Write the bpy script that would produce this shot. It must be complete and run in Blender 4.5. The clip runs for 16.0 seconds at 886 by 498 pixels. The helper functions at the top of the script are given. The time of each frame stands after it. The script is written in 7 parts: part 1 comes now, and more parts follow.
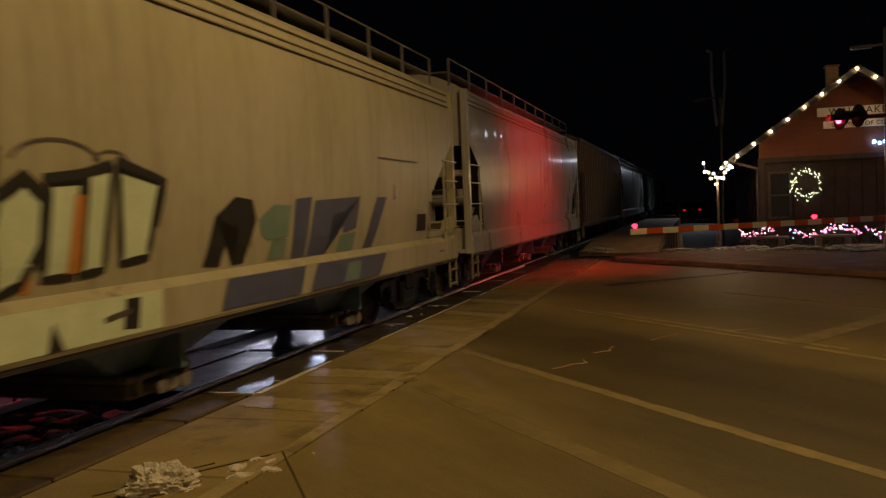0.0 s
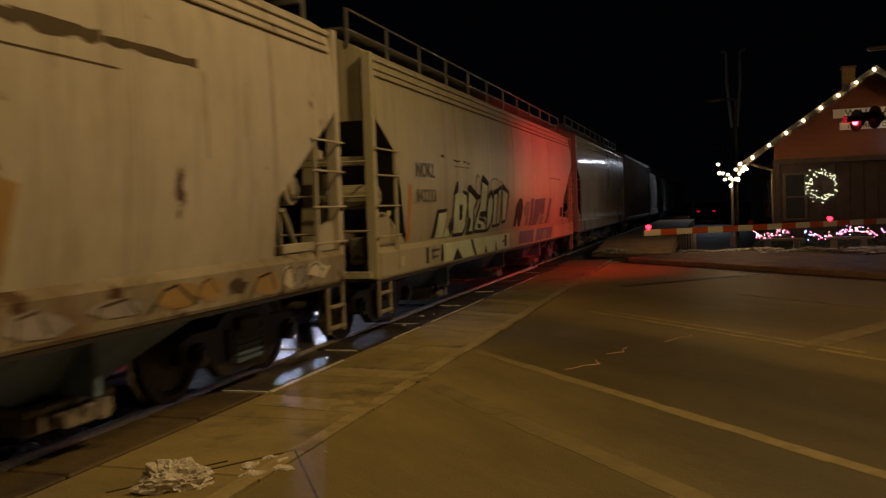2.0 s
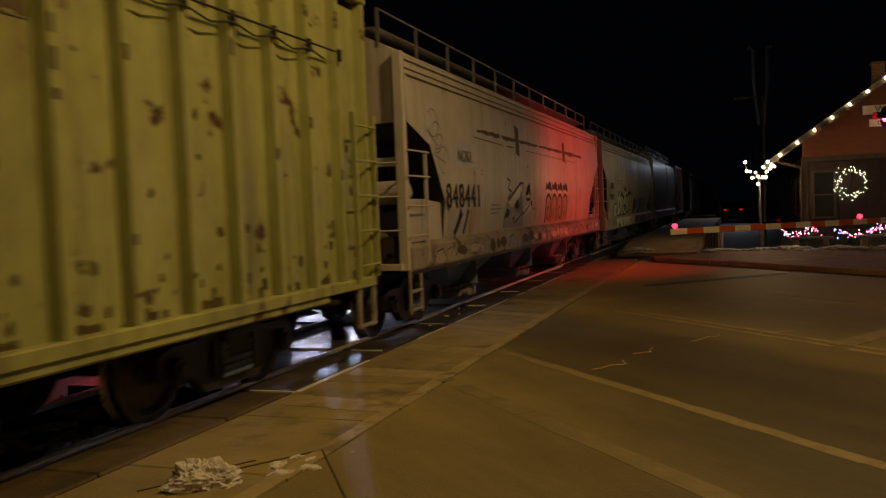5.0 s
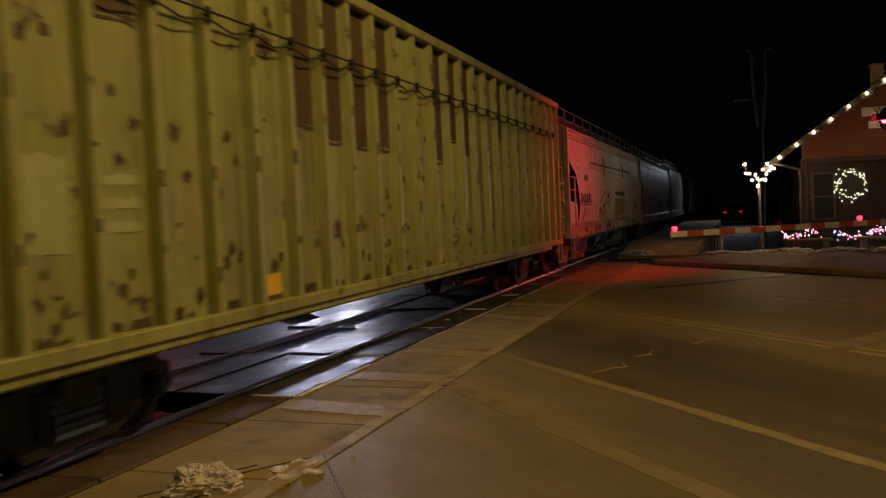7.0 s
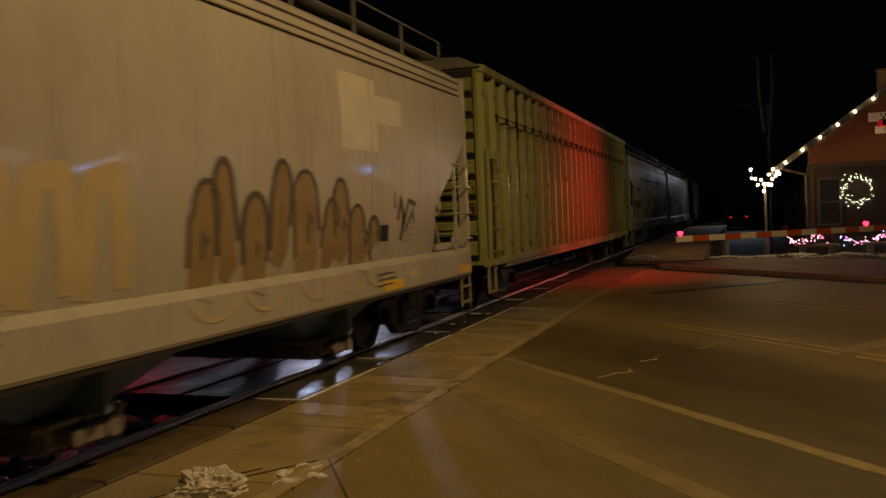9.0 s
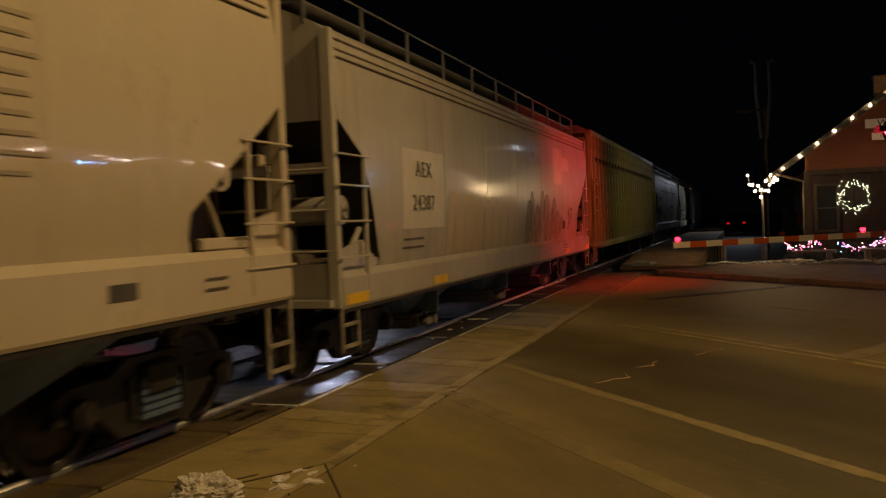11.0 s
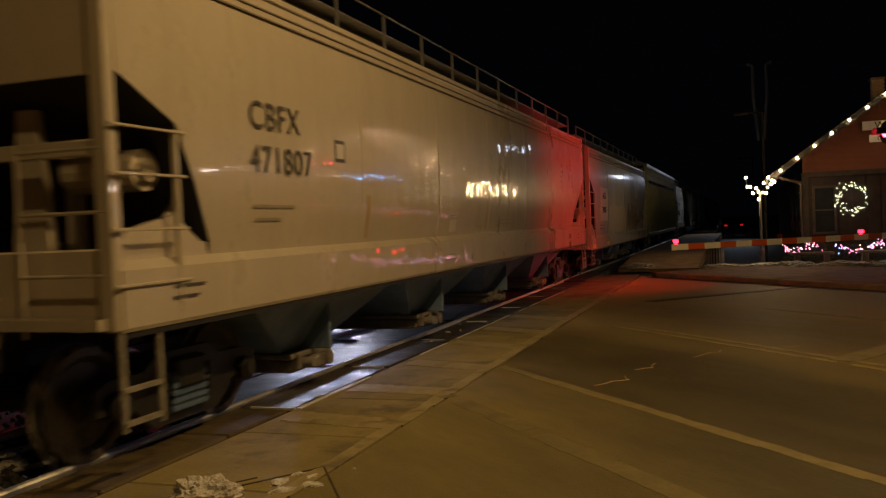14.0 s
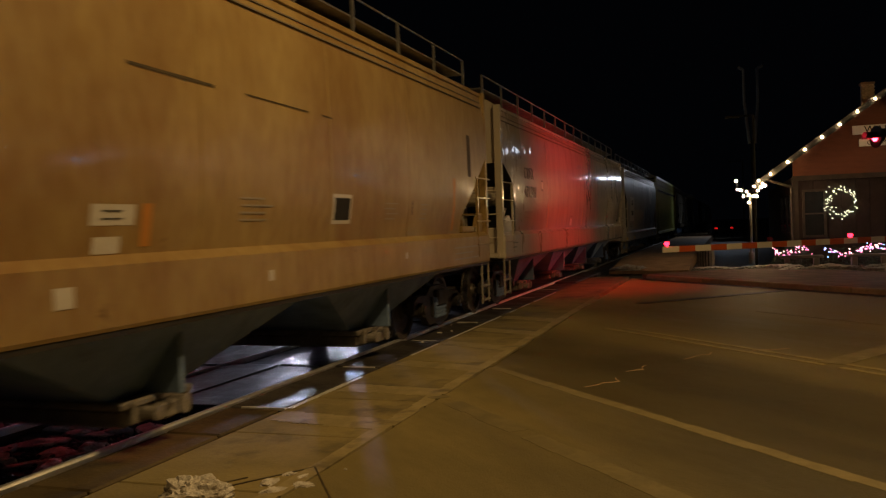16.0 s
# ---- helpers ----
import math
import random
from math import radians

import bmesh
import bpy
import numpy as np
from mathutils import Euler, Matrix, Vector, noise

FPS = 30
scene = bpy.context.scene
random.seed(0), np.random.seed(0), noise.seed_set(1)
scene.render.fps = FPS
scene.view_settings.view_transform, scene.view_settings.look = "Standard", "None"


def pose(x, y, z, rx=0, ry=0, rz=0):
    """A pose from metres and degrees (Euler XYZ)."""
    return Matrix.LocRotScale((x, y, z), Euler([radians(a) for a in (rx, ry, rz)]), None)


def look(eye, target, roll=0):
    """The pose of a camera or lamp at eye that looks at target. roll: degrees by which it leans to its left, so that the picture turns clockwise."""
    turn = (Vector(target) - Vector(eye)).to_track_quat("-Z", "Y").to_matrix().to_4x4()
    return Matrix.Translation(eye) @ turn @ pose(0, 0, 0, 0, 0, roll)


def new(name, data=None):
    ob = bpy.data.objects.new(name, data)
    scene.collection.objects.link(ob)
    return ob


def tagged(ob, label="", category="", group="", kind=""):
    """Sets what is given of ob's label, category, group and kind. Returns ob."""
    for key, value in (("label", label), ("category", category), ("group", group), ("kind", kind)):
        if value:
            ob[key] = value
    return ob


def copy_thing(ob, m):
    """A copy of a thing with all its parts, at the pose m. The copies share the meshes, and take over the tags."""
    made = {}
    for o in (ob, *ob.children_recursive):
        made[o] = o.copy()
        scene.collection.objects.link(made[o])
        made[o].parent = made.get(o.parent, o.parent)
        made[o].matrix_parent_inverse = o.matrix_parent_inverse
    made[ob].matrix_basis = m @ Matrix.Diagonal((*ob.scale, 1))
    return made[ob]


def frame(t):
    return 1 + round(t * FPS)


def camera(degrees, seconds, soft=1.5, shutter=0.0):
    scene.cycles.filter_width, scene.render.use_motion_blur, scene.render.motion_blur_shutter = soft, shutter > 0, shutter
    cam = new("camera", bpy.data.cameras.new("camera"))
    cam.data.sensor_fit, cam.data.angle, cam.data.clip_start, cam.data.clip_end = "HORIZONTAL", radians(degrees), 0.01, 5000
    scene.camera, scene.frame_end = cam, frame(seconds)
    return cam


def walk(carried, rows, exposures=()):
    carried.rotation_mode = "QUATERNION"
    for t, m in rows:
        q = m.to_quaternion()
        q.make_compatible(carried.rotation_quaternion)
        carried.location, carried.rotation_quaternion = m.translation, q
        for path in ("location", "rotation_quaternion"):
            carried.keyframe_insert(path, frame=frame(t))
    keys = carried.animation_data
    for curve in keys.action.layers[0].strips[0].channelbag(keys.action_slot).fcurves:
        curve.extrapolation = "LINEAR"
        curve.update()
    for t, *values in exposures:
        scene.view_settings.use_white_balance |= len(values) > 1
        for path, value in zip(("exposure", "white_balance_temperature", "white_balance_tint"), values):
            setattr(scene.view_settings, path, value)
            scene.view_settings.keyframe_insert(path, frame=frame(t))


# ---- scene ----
# The near rail runs along y at x = -4.95; the camera stands at the origin.
EYE = 1.75
CAMERA_ROWS = [
    (0, 0.011, 0.009, 16.64, -2.71, 2.30),
    (0.5, 0.011, 0.009, 16.63, -2.62, 2.23),
    (1, 0.013, 0.011, 16.73, -2.61, 2.27),
    (1.5, 0.011, 0.009, 16.85, -2.63, 2.21),
    (2, 0.008, 0.007, 17.51, -2.68, 2.01),
    (2.5, 0.006, 0.005, 18.34, -2.62, 1.80),
    (3, 0.005, 0.004, 18.58, -2.61, 1.71),
    (3.5, 0.004, 0.003, 18.72, -2.62, 1.76),
    (4, 0.003, 0.002, 18.89, -2.67, 2.09),
    (6.5, -0.001, -0.002, 19.24, -2.51, 2.42),
    (7, 0.001, -0.004, 19.13, -2.36, 2.63),
    (7.5, 0.004, -0.004, 19.36, -2.27, 2.66),
    (8, 0.001, -0.007, 19.56, -2.16, 2.63),
    (8.5, 0.000, -0.008, 19.54, -2.12, 2.54),
    (11, 0.003, -0.001, 19.33, -1.70, 2.37),
    (11.5, 0.002, 0.000, 19.31, -1.66, 2.43),
    (12, 0.000, -0.001, 19.43, -1.64, 2.40),
    (12.5, -0.005, -0.003, 19.46, -1.56, 2.22),
    (13, -0.005, -0.002, 19.41, -1.55, 2.36),
    (13.5, -0.006, -0.002, 19.40, -1.56, 2.47),
    (14, -0.008, -0.002, 19.18, -1.54, 2.43),
    (14.5, -0.010, -0.003, 18.94, -1.52, 2.26),
    (15, -0.014, -0.005, 18.77, -1.49, 2.11),
    (15.5, -0.017, -0.007, 18.65, -1.46, 2.02),
    (16, -0.019, -0.009, 18.58, -1.51, 2.02),
]
cam = camera(54.9, 16.0, soft=1.25, shutter=0.5)
walk(cam, [(t, pose(x, y, EYE, 90 + pitch, roll, yaw)) for t, x, y, yaw, pitch, roll in CAMERA_ROWS])
scene.view_settings.exposure = 0.0

# ---------------------------------------------------------------- light
world = bpy.data.worlds.new("night_sky")
scene.world = world
world.use_nodes = True
world.node_tree.nodes["Background"].inputs[0].default_value = (0.25, 0.3, 0.45, 1)
world.node_tree.nodes["Background"].inputs[1].default_value = 0.0022


def lamp(name, kind, place, colour, watts, size=0.1, target=None, cone=None, blend=0.3):
    data = bpy.data.lights.new(name, kind)
    data.color, data.energy = colour, watts
    if kind == "AREA":
        data.shape, data.size = "DISK", size
    else:
        data.shadow_soft_size = size
    if cone:
        data.spot_size, data.spot_blend = radians(cone), blend
    ob = new(name, data)
    ob.matrix_world = look(place, target) if target else pose(*place)
    return ob


STREET_LIGHT = (2.6, 7.3, 8.8)
FAR_STREET_LIGHTS = ((-23.8, 38.5, 6.6), (-23.8, 52.0, 6.8))
SIGNAL = (3.45, 22.0)
STREET_LIGHT_BEHIND = (1.9, -0.4, 9.8)
DEPOT_FILL_LIGHT = (13.0, 20.0, 9.0)
lamp("street_and_fill_light", "SPOT", STREET_LIGHT, (1.0, 0.63, 0.245), 1950, 0.12, (-1.6, 7.5, 0), 146, 0.9)
lamp("street_and_fill_light", "SPOT", STREET_LIGHT_BEHIND, (1.0, 0.63, 0.235), 980, 0.2, (-0.6, 1.5, 0), 162, 1.0)
# unseen lamp added to brighten the depot gable and chimney
lamp("street_and_fill_light", "SPOT", DEPOT_FILL_LIGHT, (1.0, 0.63, 0.245), 800, 0.2, (5.5, 31.0, 3.8), 60, 1.0)
lamp("flasher_light", "SPOT", (SIGNAL[0] - 0.6, SIGNAL[1] - 0.1, 3.5), (1.0, 0.04, 0.03), 1900, 0.1, (-4.1, 22.6, 2.4), 82, 1.0)
lamp("headlight_light", "SPOT", (-11.6, 24.0, 0.72), (0.8, 0.8, 1.0), 760, 0.1, (-5.6, 12.0, -0.6), 52, 0.8)
lamp("headlight_light", "SPOT", (-12.6, 23.1, 0.72), (0.8, 0.8, 1.0), 760, 0.1, (-6.2, 11.5, -0.6), 52, 0.8)
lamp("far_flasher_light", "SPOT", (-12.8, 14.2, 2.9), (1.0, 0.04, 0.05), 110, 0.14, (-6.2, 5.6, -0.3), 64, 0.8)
for place in FAR_STREET_LIGHTS:
    lamp("white_street_light", "SPOT", place, (0.76, 0.8, 1.0), 110, 0.3, (place[0] + 14, place[1] - 22, 0.0), 130, 0.8)
# cool lamps added to brighten the far cars, their source unknown
FAR_FILL_LIGHTS = ((0.2, 34.0, 5.2), (0.3, 68.0, 5.6))
for place in FAR_FILL_LIGHTS:
    lamp("far_fill_light", "SPOT", place, (0.78, 0.86, 1.0), 8 if place[1] < 50 else 300, 0.2, (place[0] - 4.0, place[1] - 4.5, 0.6), 105, 0.5)

# ---------------------------------------------------------------- materials


def surface(name, base, second=None, rough=0.6, scale=3.0, bump=0.0, metal=0.0, fine=40.0, streak=(1, 1, 1), stain=None,
            stain_at=0.6, rough_vary=0.1, coord="Object", island=0.0, coat=0.0, turn=None):
    """Base colour with a large and a fine variation, an optional stain, and fine relief."""
    m = bpy.data.materials.new(name)
    m.use_nodes = True
    n, l = m.node_tree.nodes, m.node_tree.links
    b = n["Principled BSDF"]
    tc, mp = n.new("ShaderNodeTexCoord"), n.new("ShaderNodeMapping")
    mp.inputs["Scale"].default_value = streak
    if turn is not None:
        mp.vector_type, mp.inputs["Rotation"].default_value = "TEXTURE", (0, 0, radians(turn))
    l.new(tc.outputs[coord], mp.inputs[0])
    big, small = n.new("ShaderNodeTexNoise"), n.new("ShaderNodeTexNoise")
    big.inputs["Scale"].default_value, big.inputs["Detail"].default_value, big.inputs["Roughness"].default_value = scale, 8, 0.66
    small.inputs["Scale"].default_value, small.inputs["Detail"].default_value = fine, 4
    l.new(mp.outputs[0], big.inputs["Vector"])
    l.new(mp.outputs[0] if turn is None else tc.outputs[coord], small.inputs["Vector"])
    mix = n.new("ShaderNodeMix")
    mix.data_type = "RGBA"
    mix.inputs["A"].default_value, mix.inputs["B"].default_value = (*base, 1), (*(second or [c * 0.7 for c in base]), 1)
    add = n.new("ShaderNodeMath")
    add.operation = "MULTIPLY_ADD"
    l.new(small.outputs[0], add.inputs[0])
    add.inputs[1].default_value = 0.35
    l.new(big.outputs[0], add.inputs[2])
    ramp = n.new("ShaderNodeValToRGB")
    ramp.color_ramp.elements[0].position, ramp.color_ramp.elements[1].position = 0.5, 0.86
    l.new(add.outputs[0], ramp.inputs[0])
    l.new(ramp.outputs[0], mix.inputs["Factor"])
    out = mix.outputs["Result"]
    if island:
        info = n.new("ShaderNodeObjectInfo")
        hsv = n.new("ShaderNodeHueSaturation")
        ma = n.new("ShaderNodeMath")
        ma.operation = "MULTIPLY_ADD"
        ma.inputs[1].default_value, ma.inputs[2].default_value = island, 1 - island / 2
        l.new(info.outputs["Random"], ma.inputs[0])
        l.new(ma.outputs[0], hsv.inputs["Value"])
        l.new(out, hsv.inputs["Color"])
        out = hsv.outputs[0]
    if stain:
        sn, sr, sm = n.new("ShaderNodeTexNoise"), n.new("ShaderNodeValToRGB"), n.new("ShaderNodeMix")
        sn.inputs["Scale"].default_value, sn.inputs["Detail"].default_value = scale * 0.6, 8
        sn.inputs["Roughness"].default_value = 0.65
        l.new(mp.outputs[0], sn.inputs["Vector"])
        sr.color_ramp.elements[0].position, sr.color_ramp.elements[1].position = stain_at, min(0.99, stain_at + 0.12)
        l.new(sn.outputs[0], sr.inputs[0])
        sm.data_type = "RGBA"
        l.new(sr.outputs[0], sm.inputs["Factor"])
        l.new(out, sm.inputs["A"])
        sm.inputs["B"].default_value = (*stain, 1)
        out = sm.outputs["Result"]
    l.new(out, b.inputs["Base Color"])
    rr = n.new("ShaderNodeMapRange")
    rr.inputs["To Min"].default_value, rr.inputs["To Max"].default_value = max(0.03, rough - rough_vary), min(1, rough + rough_vary)
    l.new(big.outputs[0], rr.inputs["Value"])
    rr.inputs["From Min"].default_value, rr.inputs["From Max"].default_value = 0.3, 0.7
    l.new(rr.outputs[0], b.inputs["Roughness"])
    b.inputs["Metallic"].default_value = metal
    b.inputs["Coat Weight"].default_value = coat
    b.inputs["Coat Roughness"].default_value = 0.07
    if bump:
        bp = n.new("ShaderNodeBump")
        bp.inputs["Strength"].default_value, bp.inputs["Distance"].default_value = bump, 0.02
        l.new(add.outputs[0], bp.inputs["Height"])
        l.new(bp.outputs[0], b.inputs["Normal"])
    return m


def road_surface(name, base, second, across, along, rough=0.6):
    """Worn paving toned by wheel tracks across the street and by x; far rows paint in lamp light.
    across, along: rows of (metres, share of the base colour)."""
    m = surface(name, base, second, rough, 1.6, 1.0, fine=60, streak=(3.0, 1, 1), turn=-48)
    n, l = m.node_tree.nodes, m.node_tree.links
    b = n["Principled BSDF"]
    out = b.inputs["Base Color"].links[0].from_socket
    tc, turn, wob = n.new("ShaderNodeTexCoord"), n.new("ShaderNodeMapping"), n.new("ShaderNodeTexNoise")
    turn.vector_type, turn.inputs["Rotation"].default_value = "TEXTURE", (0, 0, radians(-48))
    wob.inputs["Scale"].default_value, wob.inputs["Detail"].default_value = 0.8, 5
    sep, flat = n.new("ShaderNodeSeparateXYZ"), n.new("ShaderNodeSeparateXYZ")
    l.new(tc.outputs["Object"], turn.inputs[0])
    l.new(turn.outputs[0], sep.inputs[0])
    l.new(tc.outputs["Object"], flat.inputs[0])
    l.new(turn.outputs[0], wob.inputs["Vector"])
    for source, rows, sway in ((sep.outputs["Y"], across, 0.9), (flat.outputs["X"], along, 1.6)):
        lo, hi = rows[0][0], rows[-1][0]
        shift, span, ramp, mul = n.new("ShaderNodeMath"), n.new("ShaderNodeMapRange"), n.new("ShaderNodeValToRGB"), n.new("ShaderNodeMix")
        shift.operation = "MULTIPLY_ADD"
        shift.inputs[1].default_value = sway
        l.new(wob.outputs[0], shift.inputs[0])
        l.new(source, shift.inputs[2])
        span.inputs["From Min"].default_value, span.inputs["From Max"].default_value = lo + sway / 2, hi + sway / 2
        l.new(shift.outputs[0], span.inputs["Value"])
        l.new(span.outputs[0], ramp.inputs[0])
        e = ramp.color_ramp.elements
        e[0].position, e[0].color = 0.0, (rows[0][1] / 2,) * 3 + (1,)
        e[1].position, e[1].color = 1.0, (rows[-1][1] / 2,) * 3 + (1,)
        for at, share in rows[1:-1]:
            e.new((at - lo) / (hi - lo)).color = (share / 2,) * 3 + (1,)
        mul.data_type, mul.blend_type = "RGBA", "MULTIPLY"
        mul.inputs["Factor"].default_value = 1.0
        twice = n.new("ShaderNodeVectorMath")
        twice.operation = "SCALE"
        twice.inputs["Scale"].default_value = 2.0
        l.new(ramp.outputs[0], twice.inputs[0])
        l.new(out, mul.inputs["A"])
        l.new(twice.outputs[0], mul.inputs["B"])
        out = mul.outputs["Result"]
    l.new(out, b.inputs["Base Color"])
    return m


def glow(name, colour, strength):
    m = bpy.data.materials.new(name)
    m.use_nodes = True
    b = m.node_tree.nodes["Principled BSDF"]
    b.inputs["Base Color"].default_value = (*colour, 1)
    b.inputs["Emission Color"].default_value = (*colour, 1)
    b.inputs["Emission Strength"].default_value = strength
    return m


def car_paint(name, base, second, rough=0.4, coat=0.0, rust=(0.1, 0.045, 0.018), rust_at=0.72, dirt=(0.12, 0.09, 0.06), dirt_amount=0.5, spots=0.7):
    """Weathered railcar paint: blotchy fading, vertical run-down streaks and rust patches."""
    m = surface(name, base, second, rough, 0.55, 0.05, 0.0, 9.0, (1, 1, 0.5), rust, rust_at, 0.1, coat=coat)
    n, l = m.node_tree.nodes, m.node_tree.links
    b = n["Principled BSDF"]
    old = b.inputs["Base Color"].links[0].from_socket
    tc, mp, st = n.new("ShaderNodeTexCoord"), n.new("ShaderNodeMapping"), n.new("ShaderNodeTexNoise")
    mp.inputs["Scale"].default_value = (3.0, 3.0, 0.12)
    st.inputs["Scale"].default_value, st.inputs["Detail"].default_value, st.inputs["Roughness"].default_value = 1.6, 7, 0.7
    l.new(tc.outputs["Object"], mp.inputs[0])
    l.new(mp.outputs[0], st.inputs["Vector"])
    rp, mx = n.new("ShaderNodeMapRange"), n.new("ShaderNodeMix")
    rp.inputs["From Min"].default_value, rp.inputs["From Max"].default_value = 0.5, 0.8
    rp.inputs["To Max"].default_value = dirt_amount
    l.new(st.outputs[0], rp.inputs["Value"])
    mx.data_type = "RGBA"
    l.new(rp.outputs[0], mx.inputs["Factor"])
    l.new(old, mx.inputs["A"])
    mx.inputs["B"].default_value = (*dirt, 1)
    sp, sr, sx = n.new("ShaderNodeTexNoise"), n.new("ShaderNodeMapRange"), n.new("ShaderNodeMix")
    sp.inputs["Scale"].default_value, sp.inputs["Detail"].default_value, sp.inputs["Roughness"].default_value = 2.2, 6, 0.62
    l.new(tc.outputs["Object"], sp.inputs["Vector"])
    sr.inputs["From Min"].default_value, sr.inputs["From Max"].default_value = spots, spots + 0.05
    l.new(sp.outputs[0], sr.inputs["Value"])
    sx.data_type = "RGBA"
    l.new(sr.outputs[0], sx.inputs["Factor"])
    l.new(mx.outputs["Result"], sx.inputs["A"])
    sx.inputs["B"].default_value = (*[c * 0.6 for c in rust], 1)
    l.new(sx.outputs["Result"], b.inputs["Base Color"])
    return m


